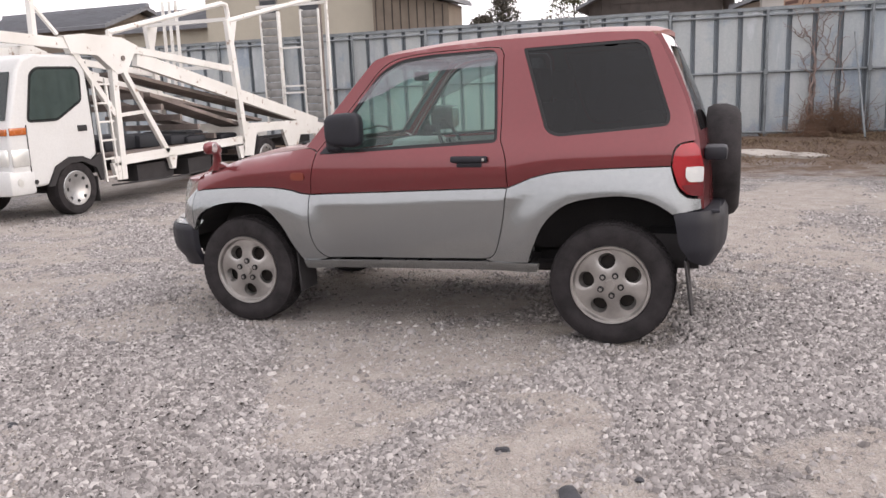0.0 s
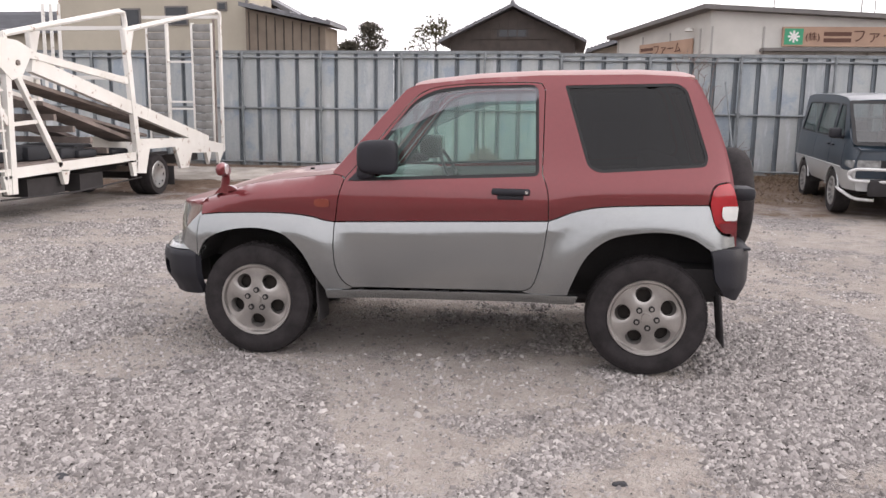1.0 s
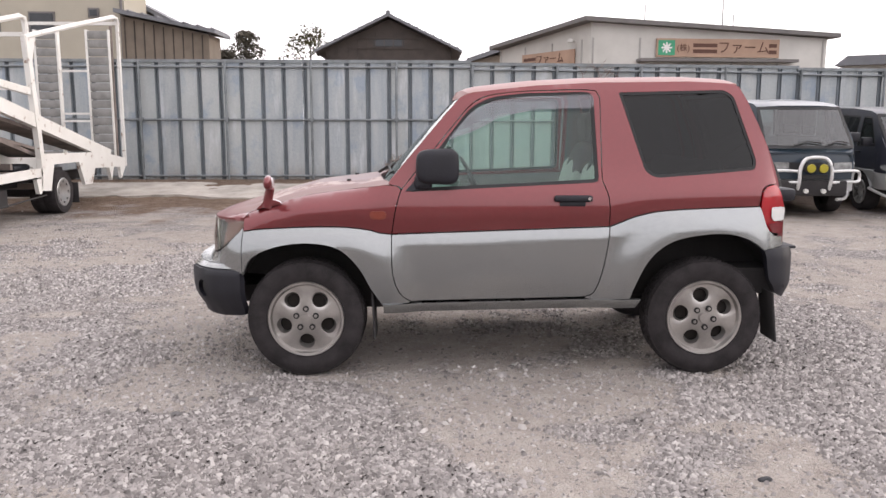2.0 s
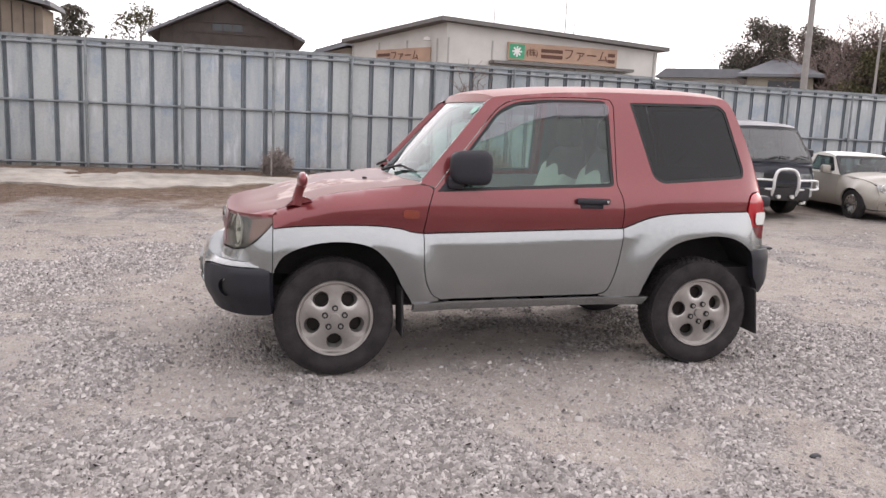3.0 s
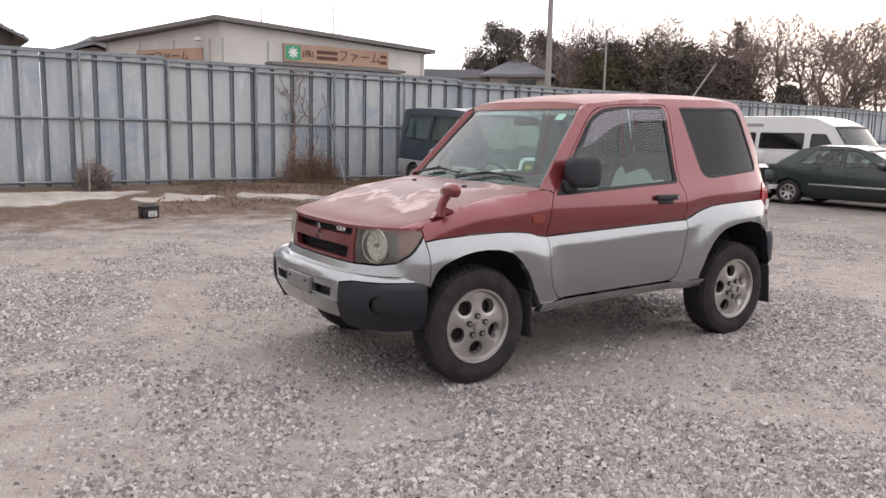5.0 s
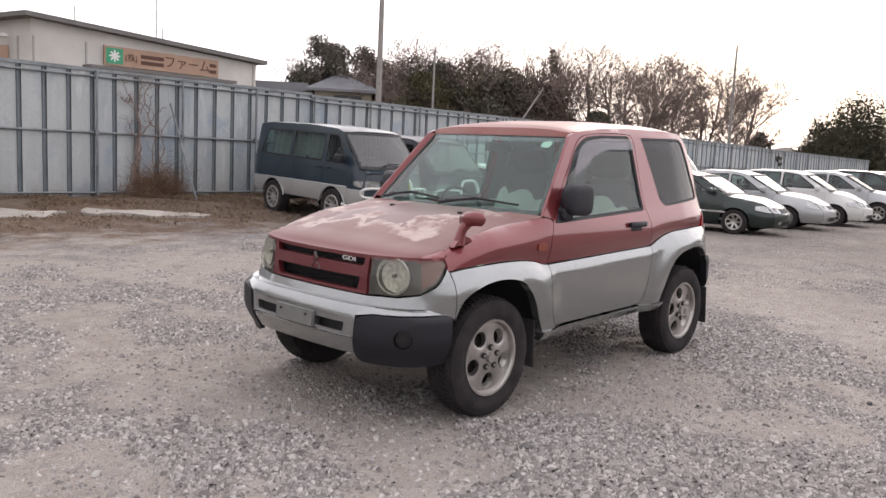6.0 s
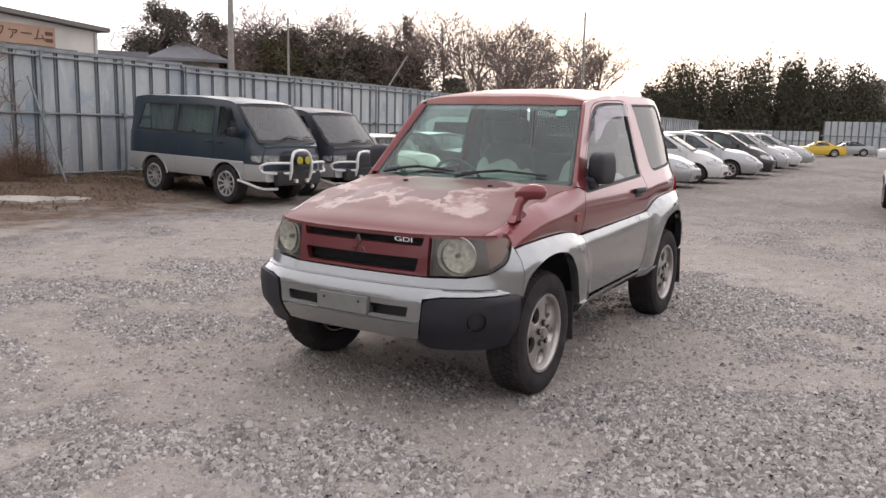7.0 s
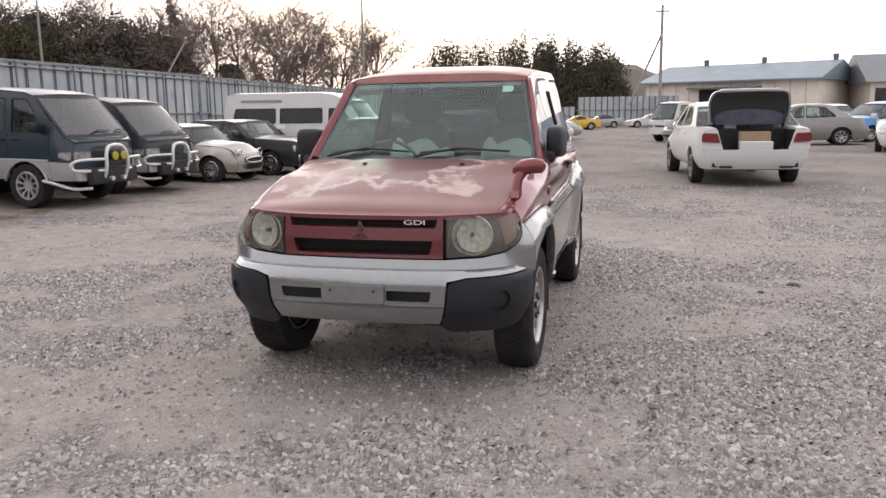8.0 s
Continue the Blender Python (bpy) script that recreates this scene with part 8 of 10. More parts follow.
        P("rail_stub", beam(bmesh.new(), (x0, 4.08, 2.2), (x0, 4.06, 2.38), 0.05, 0.06), M_RUSTWHITE)
        P("end_post", beam(bmesh.new(), (x0, 10.48, 0.62), (x0, 10.50, 3.32), 0.05, 0.07), M_RUSTWHITE)
        P("end_post_inner", beam(bmesh.new(), (x0 - 0.10, 10.40, 0.70), (x0 - 0.10, 10.42, 3.25), 0.04, 0.04), M_DECK)
        P("over_cab_beam", beam(bmesh.new(), (x0, 1.4, 2.26), (x0, 3.4, 2.18), 0.07, 0.13), M_RUSTWHITE)
    for yy, zz in ((4.05, 2.3), (6.9, 2.72), (6.9, 1.95), (10.46, 3.30), (2.2, 2.24), (3.2, 2.22)):
        P("cross_member", beam(bmesh.new(), (-0.05, yy, zz), (-W + 0.05, yy, zz), 0.06, 0.06), M_RUSTWHITE)
    P("mast", beam(bmesh.new(), (-0.10, 2.82, 2.2), (-0.10, 2.84, 2.85), 0.07, 0.07), M_RUSTWHITE, None, "white stub mast")
    P("mast_brace", beam(bmesh.new(), (-0.10, 2.88, 2.62), (-0.10, 3.20, 2.30), 0.04, 0.04), M_RUSTWHITE)
    # ladder behind the cab
    lad = bmesh.new()
    for yy in (3.68, 3.92):
        beam(lad, (-0.03, yy, 0.36), (-0.03, yy - 0.06, 1.75), 0.03, 0.03)
    for k in range(6):
        beam(lad, (-0.03, 3.66, 0.42 + 0.25 * k), (-0.03, 3.94, 0.42 + 0.25 * k), 0.025, 0.025)
    P("ladder", lad, M_RUSTWHITE, None, "white side ladder")
    # sloping decks
    for lab, a, b, th in (("upper rusty deck with rails", (4.4, 1.85), (9.4, 0.98), 0.05), ("lower tilted deck", (4.9, 1.55), (7.2, 0.98), 0.06)):
        dk = bmesh.new()
        prism(dk, [(a[0], a[1] - th), (b[0], b[1] - th), (b[0], b[1]), (a[0], a[1])], lambda u, v, w: (w, u, v), -W + 0.16, -W + 0.62)
        prism(dk, [(a[0], a[1] - th), (b[0], b[1] - th), (b[0], b[1]), (a[0], a[1])], lambda u, v, w: (w, u, v), -0.60, -0.16)
        P("deck_track", dk, M_DECK, None, lab)
    for k in range(7):
        yy = 4.7 + 0.42 * k
        P("deck_rib", beam(bmesh.new(), (-0.14, yy, 1.50 - 0.19 * k * 0.9), (-W + 0.14, yy, 1.50 - 0.19 * k * 0.9), 0.06, 0.09), M_DECK)
    P("flat_deck", box(bmesh.new(), -W + 0.1, -0.1, 3.9, 7.2, 0.66, 0.72, 0.01), M_DECK, None, "rusty flat deck")
    rr = random.Random(5)
    for k in range(9):
        y0 = 4.2 + k * 0.32
        P("folded_tarp", box(bmesh.new(), -1.55 + rr.uniform(0, 0.3), -0.25 - rr.uniform(0, 0.3), y0, y0 + 0.5, 0.72, 0.80 + rr.uniform(0.02, 0.14), 0.05), M_TARP, None, "dark folded tarpaulin", 40)
    # raised ramps at the tail
    for x0, x1 in ((-0.62, -0.16), (-W + 0.16, -W + 0.62)):
        ramp_o = P("loading_ramp", box(box(bmesh.new(), x0, x0 + 0.04, 10.36, 10.46, 0.72, 3.18, 0.006), x1 - 0.04, x1, 10.36, 10.46, 0.72, 3.18, 0.006), M_RUSTWHITE, None, "raised grey loading ramp")
        for k in range(15):
            z = 0.76 + k * 0.161
            slat = new_box(x0 + 0.03, x1 - 0.03, 10.385, 10.42, z, z + 0.145, 0.004)
            P("ramp_slat", slat, M_RAMP, ramp_o)
    for zz in (1.62, 2.42, 1.48):
        P("ramp_tie", beam(bmesh.new(), (-0.60, 10.41, zz), (-W + 0.60, 10.41, zz), 0.04, 0.04), M_RUSTWHITE)
    # tool frame standing on the far side
    fr = bmesh.new()
    for xx in (-1.9, -2.05, -2.2):
        beam(fr, (xx + 0.05, 7.9, 1.6), (xx, 8.0, 3.25), 0.05, 0.05)
    beam(fr, (-1.88, 7.95, 2.9), (-2.22, 7.95, 2.9), 0.05, 0.05)
    beam(fr, (-1.88, 7.95, 2.3), (-2.22, 7.95, 2.3), 0.05, 0.05)
    P("winch_frame", fr, M_RUSTWHITE, None, "white upright winch frame")
    # wheels
    for yy, dual in ((3.15, False), (7.75, True)):
        for sg, xx in ((1, -0.13), (-1, -W + 0.13)):
            for k in range(2 if dual else 1):
                root = new("tyre", RIM_TRUCK[0][1])
                root.parent = tr
                root.matrix_basis = pose(xx - sg * 0.2 * k, yy, 0.345, 0, 0, 90 if sg > 0 else -90)
                for nm, me in RIM_TRUCK[1:]:
                    o = new(nm, me)
                    o.parent = root
    for yy in (3.52, 8.30):
        P("mudflap", box(bmesh.new(), -0.36, -0.04, yy, yy + 0.015, 0.12, 0.46, 0.003), M_UNDER)
    return tr


M_CABGLASS = glass("cab_glass", (0.62, 0.74, 0.70), 0.62, 0.03, 0.02, (0.4, 0.42, 0.42), 1.75)
M_STEELWHEEL = plain("chromed_wheel_cover", (0.52, 0.52, 0.52), 0.34, 0.85, 0.2, 8)
RIM_TRUCK = road_wheel_meshes(0.345, 0.20, 8, M_STEELWHEEL, "steel_wheel", 0.66, 0.80, 0.42)
build_carrier()

# ---- buildings beyond the fence ----
M_FASCIA = plain("grey_brown_fascia", (0.16, 0.15, 0.145), 0.7, 0, 0.2, 2)
M_BATTEN = plain("grey_wall_batten", (0.36, 0.35, 0.33), 0.8, 0, 0.15, 2)
M_SIGN = plain("tan_sign_board", (0.40, 0.265, 0.19), 0.7, 0, 0.15, 2)
M_SIGNTEXT = plain("dark_brown_lettering", (0.10, 0.045, 0.03), 0.7, 0, 0.1, 8)
M_SIGNGREEN = plain("green_sign_square", (0.05, 0.30, 0.16), 0.6, 0, 0.15, 8)
M_DARKOPENING = plain("dark_pane_and_shaded_opening", (0.03, 0.034, 0.04), 0.15, 0, 0.2, 6)
M_BROWNWALL = plain("brown_plank_wall", (0.20, 0.165, 0.13), 0.85, 0, 0.25, 2, 0.2)
M_BLUEROOF = plain("pale_blue_metal_roof", (0.20, 0.25, 0.285), 0.55, 0.2, 0.25, 0.6)
M_CREAMWALL = plain("cream_sheet_wall", (0.72, 0.66, 0.58), 0.75, 0, 0.12, 1)
M_CONCRETE = plain("worn_concrete", (0.40, 0.365, 0.325), 0.95, 0, 0.45, 2.2, 0.8)
M_POLE = plain("concrete_pole", (0.28, 0.265, 0.25), 0.85, 0, 0.2, 4, 0.2)


def slab_poly(bm, pts, z0, z1):
    """A flat-bottomed block over a ground polygon; z1 holds one height for each corner."""
    lo = [bm.verts.new((x, y, z0)) for x, y in pts]
    hi = [bm.verts.new((x, y, z)) for (x, y), z in zip(pts, z1)]
    bm.faces.new(lo)
    bm.faces.new(hi)
    n = len(pts)
    for k in range(n):
        bm.faces.new((lo[k], lo[(k + 1) % n], hi[(k + 1) % n], hi[k]))
    return bm


def build_farm():
    b = thing("farm_shop", "low off-white shed with a tan sign board", "building")
    A, B, C, D = (6.5, 23.55), (15.2, 24.15), (13.0, 32.0), (3.75, 28.6)
    zs = [4.98, 4.50, 4.2, 4.45]
    part("wall", slab_poly(bmesh.new(), [A, B, C, D], 0, zs), M_WHITEWALL, b, "off-white siding walls")
    rim = []
    cen = Vector(((A[0] + C[0]) / 2, (A[1] + C[1]) / 2))
    for p in (A, B, C, D):
        d = (Vector(p) - cen)
        rim.append(tuple(Vector(p) + d.normalized() * 0.45))
    roof = bmesh.new()
    lo = [roof.verts.new((x, y, z + 0.02)) for (x, y), z in zip(rim, zs)]
    hi = [roof.verts.new((x, y, z + 0.17)) for (x, y), z in zip(rim, zs)]
    roof.faces.new(lo)
    roof.faces.new(hi)
    for k in range(4):
        roof.faces.new((lo[k], lo[(k + 1) % 4], hi[(k + 1) % 4], hi[k]))
    part("roof", roof, M_FASCIA, b, "grey flat roof with deep fascia")

    def along(p, q, t, off=0.0):
        v = Vector(q) - Vector(p)
        nrm = Vector((v.y, -v.x)).normalized()
        return Vector(p) + v * t + nrm * off

    def wall_box(p, q, t0, t1, z0, z1, off0, off1, mat, nm, par, lab=""):
        bm = bmesh.new()
        pts = [along(p, q, t0, off1), along(p, q, t1, off1), along(p, q, t1, off0), along(p, q, t0, off0)]
        slab_poly(bm, [tuple(v) for v in pts], z0, [z1] * 4)
        return part(nm, bm, mat, par, lab)

    for k in range(6):
        wall_box(A, B, 0.005 + 0.195 * k, 0.012 + 0.195 * k, 0.1, 4.45, 0.0, 0.025, M_BATTEN, "wall_batten", b)
    for k in range(4):
        t = 0.01 + 0.30 * k
        wall_box(D, A, t, t + 0.012, 0.1, 4.42, 0.0, 0.025, M_BATTEN, "wall_batten", b)
    wall_box(A, B, 0.19, 0.85, 3.62, 3.72, 0.0, 0.55, M_FASCIA, "awning", b, "thin dark awning")
    lamp = lathe([(0.0, 0.02), (0.10, 0.0), (0.16, -0.10), (0.15, -0.10), (0.0, -0.01)], 20)
    pl = along(D, A, 0.86, 0.25)
    for v in lamp.verts:
        v.co = Vector((pl.x + v.co.x, pl.y + v.co.z, 4.45 + v.co.y))
    part("wall_lamp", lamp, M_WHITEWALL, b, "white dome wall lamp", 40)
    for bx, by, h in ((9.3, 27, 1.2), (12.2, 26.5, 2.6), (13.0, 27.5, 0.9)):
        part("roof_antenna", cyl(bmesh.new(), (bx, by, 4.2), (bx, by, 4.9 + h), 0.03, 0.02, 6), M_POLE, b, "thin roof mast")

    # the sign boards: what names people is left as bars
    def sign(p, q, t0, t1, z0, z1, square):
        s = wall_box(p, q, t0, t1, z0, z1, 0.03, 0.09, M_SIGN, "sign_board", b, "tan sign board with dark lettering")
        dirv = (Vector(q) - Vector(p))
        total = dirv.length
        dirv.normalize()
        nrm = Vector((dirv.y, -dirv.x))
        o = along(p, q, t0, 0.095)
        h = z1 - z0
        length = (t1 - t0) * total

        def place(bm):
            for v in bm.verts:
                w = o + dirv * v.co.x + nrm * (0.006 + v.co.z)
                v.co = Vector((w.x, w.y, z0 + v.co.y))
            return bm

        def bar(x, y, w, hh, mat, nm, dep=0.006, lab=""):
            part(nm, place(new_box(x, x + w, y, y + hh, -0.004, dep)), mat, s, lab)

        x0 = 0.10
        if square:
            bar(0.06, 0.06, h * 0.95, h - 0.12, M_SIGNGREEN, "green_square", 0.004, "green square with a white rice mark")
            for ang in range(4):
                bm = new_box(-h * 0.30, h * 0.30, -0.03, 0.03, 0.0, 0.004)
                r = Matrix.Rotation(math.pi / 4 * ang, 4, "Z")
                for v in bm.verts:
                    v.co = r @ v.co
                    v.co.x += 0.06 + h * 0.475
                    v.co.y += h / 2
                    v.co.z += 0.006
                part("mark_stroke", place(bm), M_WHITELENS, s)
            x0 = h * 1.15
            bm = text_mesh("(株)", h * 0.46, 0.004)
            for v in bm.verts:
                v.co.x += x0 + 0.24
                v.co.y += h * 0.48
                v.co.z += 0.004
            part("lettering", place(bm), M_SIGNTEXT, s, "small dark company mark")
            x0 += 0.58
        size = h * 0.72
        for zz in (0.22, 0.54):
            bar(x0 + 0.02, h * zz, size * 1.92, h * 0.2, M_SIGNTEXT, "letter_bar")
        x0 += 2 * size * 1.04
        bm = text_mesh("ファーム", size * 1.05, 0.004)
        for v in bm.verts:
            v.co.x += x0 + size * 2.0
            v.co.y += h * 0.5
            v.co.z += 0.004
        part("lettering", place(bm), M_SIGNTEXT, s, "dark brown katakana word for farm")
        if square:
            x0 += size * 4.05
            for zz in (0.20, 0.55):
                bar(x0, h * zz, length - x0 - 0.1, h * 0.2, M_SIGNTEXT, "letter_bar", 0.003)

    sign(A, B, 0.27, 0.79, 3.80, 4.44, True)
    sign(D, A, 0.30, 0.86, 3.55, 4.12, False)
    return b


build_farm()


def gable_house(name, label, x0, x1, y0, y1, eave, ridge, wall, roofm, over=0.5, axis="y", rot=0.0):
    """A plain house: walls, a gabled roof with thickness; the ridge runs along the axis."""
    h = thing(name, label, "house")
    cx, cy = (x0 + x1) / 2, (y0 + y1) / 2
    h.matrix_basis = pose(cx, cy, 0, 0, 0, rot)
    a, c = (x1 - x0) / 2, (y1 - y0) / 2
    if axis == "x":
        a, c = c, a
    T = (lambda u, v, w: (u, w, v)) if axis == "y" else (lambda u, v, w: (w, u, v))
    part("wall", prism(bmesh.new(), [(-a, 0), (a, 0), (a, eave), (0, ridge - 0.1), (-a, eave)], T, -c, c), wall, h)
    k = (ridge - eave) / a
    for sg in (-1, 1):
        poly = [(0, ridge), (sg * (a + over), eave - k * over), (sg * (a + over), eave - k * over + 0.16), (0, ridge + 0.18)]
        part("roof", prism(bmesh.new(), poly if sg > 0 else poly[::-1], T, -c - over, c + over), roofm, h)
        n = 9
        for j in range(n):
            t = (j + 0.5) / n
            px, pz = sg * (a + over) * t, ridge - k * (a + over) * t + 0.18
            part("tile_course", prism(bmesh.new(), [(px - 0.05, pz - 0.03), (px + 0.05, pz - 0.03), (px + 0.05, pz + 0.025), (px - 0.05, pz + 0.04)], T, -c - over, c + over), roofm, h)
    part("ridge_cap", prism(bmesh.new(), [(-0.15, ridge + 0.12), (0.15, ridge + 0.12), (0.1, ridge + 0.32), (-0.1, ridge + 0.32)], T, -c - over - 0.05, c + over + 0.05), roofm, h)
    return h, a, c


barn, ba, bc = gable_house("barn", "dark weathered timber barn with a tiled gable roof", -5.3, 2.2, 44.2, 54.0, 5.95, 7.75, M_DARKWOOD, M_TILE, 0.65)
for k in range(14):
    xx = -3.6 + k * 0.55
    part("board_strip", new_box(xx, xx + 0.06, -4.94, -4.90, 0.2, 5.95 + 1.7 * (1 - abs(xx) / 3.75)), M_DARKWOOD, barn)
for zz in (4.9, 5.9, 6.5):
    part("gable_beam", new_box(-2.2, 2.2, -4.97, -4.91, zz, zz + 0.08), M_DARKWOOD, barn)
part("gable_opening", new_box(-0.9, 0.9, -4.93, -4.90, 6.05, 6.45), M_DARKOPENING, barn, "dark gable opening")


def build_beige():
    b = thing("beige_house", "tall beige rendered house beside a tiled lean-to", "house")
    part("wall", new_box(-17.0, -9.55, 23.0, 25.2, 0, 8.0), M_BEIGE, b, "beige rendered wall")
    part("eave", new_box(-17.4, -9.3, 22.6, 25.6, 8.0, 8.25), M_TILE, b, "grey eave")
    for wx0, wx1, z0, z1 in ((-14.45, -13.8, 4.45, 5.05), (-12.72, -11.95, 4.55, 5.12), (-10.7, -10.45, 5.05, 5.25)):
        w = part("window", new_box(wx0 - 0.06, wx1 + 0.06, 22.95, 23.05, z0 - 0.06, z1 + 0.06), M_FASCIA, b, "small dark window")
        part("window_pane", new_box(wx0, wx1, 22.93, 22.96, z0, z1), M_DARKOPENING, w)
    part("downpipe", cyl(bmesh.new(), (-9.62, 22.9, 0), (-9.62, 22.9, 8), 0.05, seg=8), M_FASCIA, b)
    part("lean_to_wall", prism(bmesh.new(), [(-9.5, 0), (-6.6, 0), (-6.6, 4.40), (-9.5, 5.0)], xz, 22.5, 24.0), M_BROWNWALL, b, "brown plank lean-to wall")
    for k in range(9):
        part("wall_plank", new_box(-9.4 + 0.32 * k, -9.37 + 0.32 * k, 22.47, 22.5, 0, 4.9 - 0.066 * k), M_DARKWOOD, b)
    part("lean_to_roof", prism(bmesh.new(), [(-9.6, 5.06), (-6.3, 4.40), (-6.3, 4.52), (-9.6, 5.20)], xz, 22.1, 24.3), M_TILE, b, "grey tiled lean-to roof")
    for k in range(7):
        xx = -6.4 - 0.45 * k
        part("tile_course", new_box(xx - 0.04, xx + 0.04, 22.05, 24.3, 4.52 + 0.45 * k * 0.204, 4.58 + 0.45 * k * 0.204), M_TILE, b)
    part("rear_wing_wall", prism(bmesh.new(), [(-11.5, 0), (-8.3, 0), (-8.3, 4.75), (-10.6, 6.0), (-11.5, 6.0)], xz, 25.7, 27.5), M_BROWNWALL, b)
    part("rear_wing_roof", prism(bmesh.new(), [(-10.7, 6.1), (-8.0, 4.72), (-8.0, 4.88), (-10.7, 6.28)], xz, 25.4, 27.8), M_TILE, b, "grey rear roof")


build_beige()
gable_house("brown_house", "brown house with a dark tiled roof behind the carrier", -33.0, -24.8, 26.0, 31.0, 5.0, 5.85, M_BROWNWALL, M_TILE, 0.5, "x")
gable_house("tan_house", "tan house with a shallow roof behind the carrier", -22.0, -17.6, 24.0, 30.0, 4.4, 5.2, M_BEIGE, M_TILE, 0.4, "x")


def build_hip_house():
    h = thing("tiled_house", "grey tiled low house behind the fence", "house", pose(28.6, 36.1, 0, 0, 0, -38))
    part("wall", new_box(-0.9, 2.5, -2.0, 3.0, 0, 4.75), M_BEIGE, h)
    part("window", new_box(0.2, 1.9, -2.04, -1.98, 3.7, 4.45), M_DARKOPENING, h, "dark window band")
    bm = bmesh.new()
    e = [bm.verts.new(p) for p in ((-1.4, -2.6, 4.62), (3.0, -2.6, 4.62), (3.0, 3.6, 4.62), (-1.4, 3.6, 4.62))]
    f = [bm.verts.new(p) for p in ((-1.4, -2.6, 4.78), (3.0, -2.6, 4.78), (3.0, 3.6, 4.78), (-1.4, 3.6, 4.78))]
    r = [bm.verts.new(p) for p in ((0.7, -0.2, 5.92), (0.9, 1.2, 5.92))]
    bm.faces.new(e)
    for k in range(4):
        bm.faces.new((e[k], e[(k + 1) % 4], f[(k + 1) % 4], f[k]))
    bm.faces.new((f[0], f[1], r[0]))
    bm.faces.new((f[1], f[2], r[1], r[0]))
    bm.faces.new((f[2], f[3], r[1]))
    bm.faces.new((f[3], f[0], r[0], r[1]))
    part("roof", bm, M_TILE, h, "grey tiled hip roof")
    part("annex_wall", new_box(-5.6, -1.0, -1.4, 2.6, 0, 4.55), M_WHITEWALL, h)
    part("annex_roof", prism(bmesh.new(), [(-6.0, 4.55), (-1.1, 4.55), (-1.3, 5.05), (-5.4, 5.05)], xz, -2.0, 3.2), M_TILE, h, "shallow tiled annex roof")


build_hip_house()
shed, _, _ = gable_house("small_shed", "low grey-roofed shed between barn and farm shop", 2.9, 5.3, 33.0, 38.0, 4.35, 4.75, M_BROWNWALL, M_TILE, 0.3)


def build_warehouse():
    w = thing("warehouse", "cream warehouse with a pale blue metal roof", "building", pose(90, -0.4, 0) @ pose(0, 0, 0, 0, 0, -25) @ pose(-90, 0.4, 0))
    part("wall", new_box(90, 104, -18.6, -0.4, 0, 4.0), M_CREAMWALL, w, "cream sheet wall")
    # flat dark sheet on the wall: the doorway's inner shade put into colour
    part("doorway", new_box(89.93, 90.05, -12.6, -6.6, 0, 3.2), M_DARKOPENING, w, "dark sheet for the shaded open doorway")
    part("door_canopy", new_box(88.9, 90, -13.2, -5.6, 3.25, 3.42), M_FASCIA, w, "thin canopy")
    for k in range(12):
        yy = -1.0 - k * 1.5
        part("wall_seam", new_box(89.97, 90.0, yy, yy + 0.06, 0, 3.9), M_BATTEN, w)
    part("roof", prism(bmesh.new(), [(89.2, 3.95), (104.8, 3.95), (104.8, 4.1), (97.0, 6.1), (89.2, 4.1)], lambda u, v, q: (u, q, v), -19.1, 0.2), M_BLUEROOF, w, "pale blue sheet roof")
    for yy in (-4.5, -11.0, -18.3):
        part("roof_vent", cyl(bmesh.new(), (97, yy, 6.0), (97, yy, 6.7), 0.25, 0.32, 10), M_FASCIA, w)
    v = thing("grey_shed", "grey-roofed shed beyond the warehouse", "building")
    part("wall", new_box(84, 96, -40, -22.0, 0, 3.6), M_CREAMWALL, v)
    part("roof", prism(bmesh.new(), [(83.2, 3.6), (96.8, 3.6), (90.0, 6.6)], lambda u, q, s: (u, s, q), -40.5, -21.4), M_TILE, v, "dark grey roof")
    # another flat dark sheet, painted as the bay's shaded inside
    part("open_bay", new_box(83.9, 84.1, -27, -22.4, 0.4, 3.0), M_DARKOPENING, v, "dark sheet for the shaded open bay")


build_warehouse()
for k, (fy0, fy1, ftop) in enumerate(((-3.2, 4.6, 2.28), (4.7, 12.0, 1.55))):
    f = thing("fence", "pale blue steel sheet fence across the yard's end" if k == 0 else "low grey wall of sheets at the yard's end", "fence", group="yard fence sections", kind="structure")
    me = fence_panel_mesh(ftop)
    n = round((fy1 - fy0) / 0.45)
    for j in range(n):
        p = new("panel", me)
        p.parent = f
        p.matrix_basis = pose(60, fy0 + (j + 1) * 0.45, 0, 0, 0, -90)
    part("rail", cyl(bmesh.new(), (59.94, fy0, ftop * 0.55), (59.94, fy1, ftop * 0.55), 0.03, seg=6), M_STEEL, f)


def build_pole(x, y, h, r, label, stay=False):
    p = thing("utility_pole", label, "pole", group="poles beyond the fence")
    part("shaft", cyl(bmesh.new(), (x, y, 0), (x, y, h), r, r * 0.65, 12), M_POLE, p)
    if stay:
        part("stay", cyl(bmesh.new(), (x, y + 0.05, h - 2.2), (x - 0.5, y + 2.2, 1.6), 0.07, 0.09, 8), M_POLE, p, "leaning stay pole")
        part("cross_arm", new_box(x - 0.05, x + 0.05, y - 0.5, y + 0.5, h - 0.5, h - 0.4), M_STEEL, p)


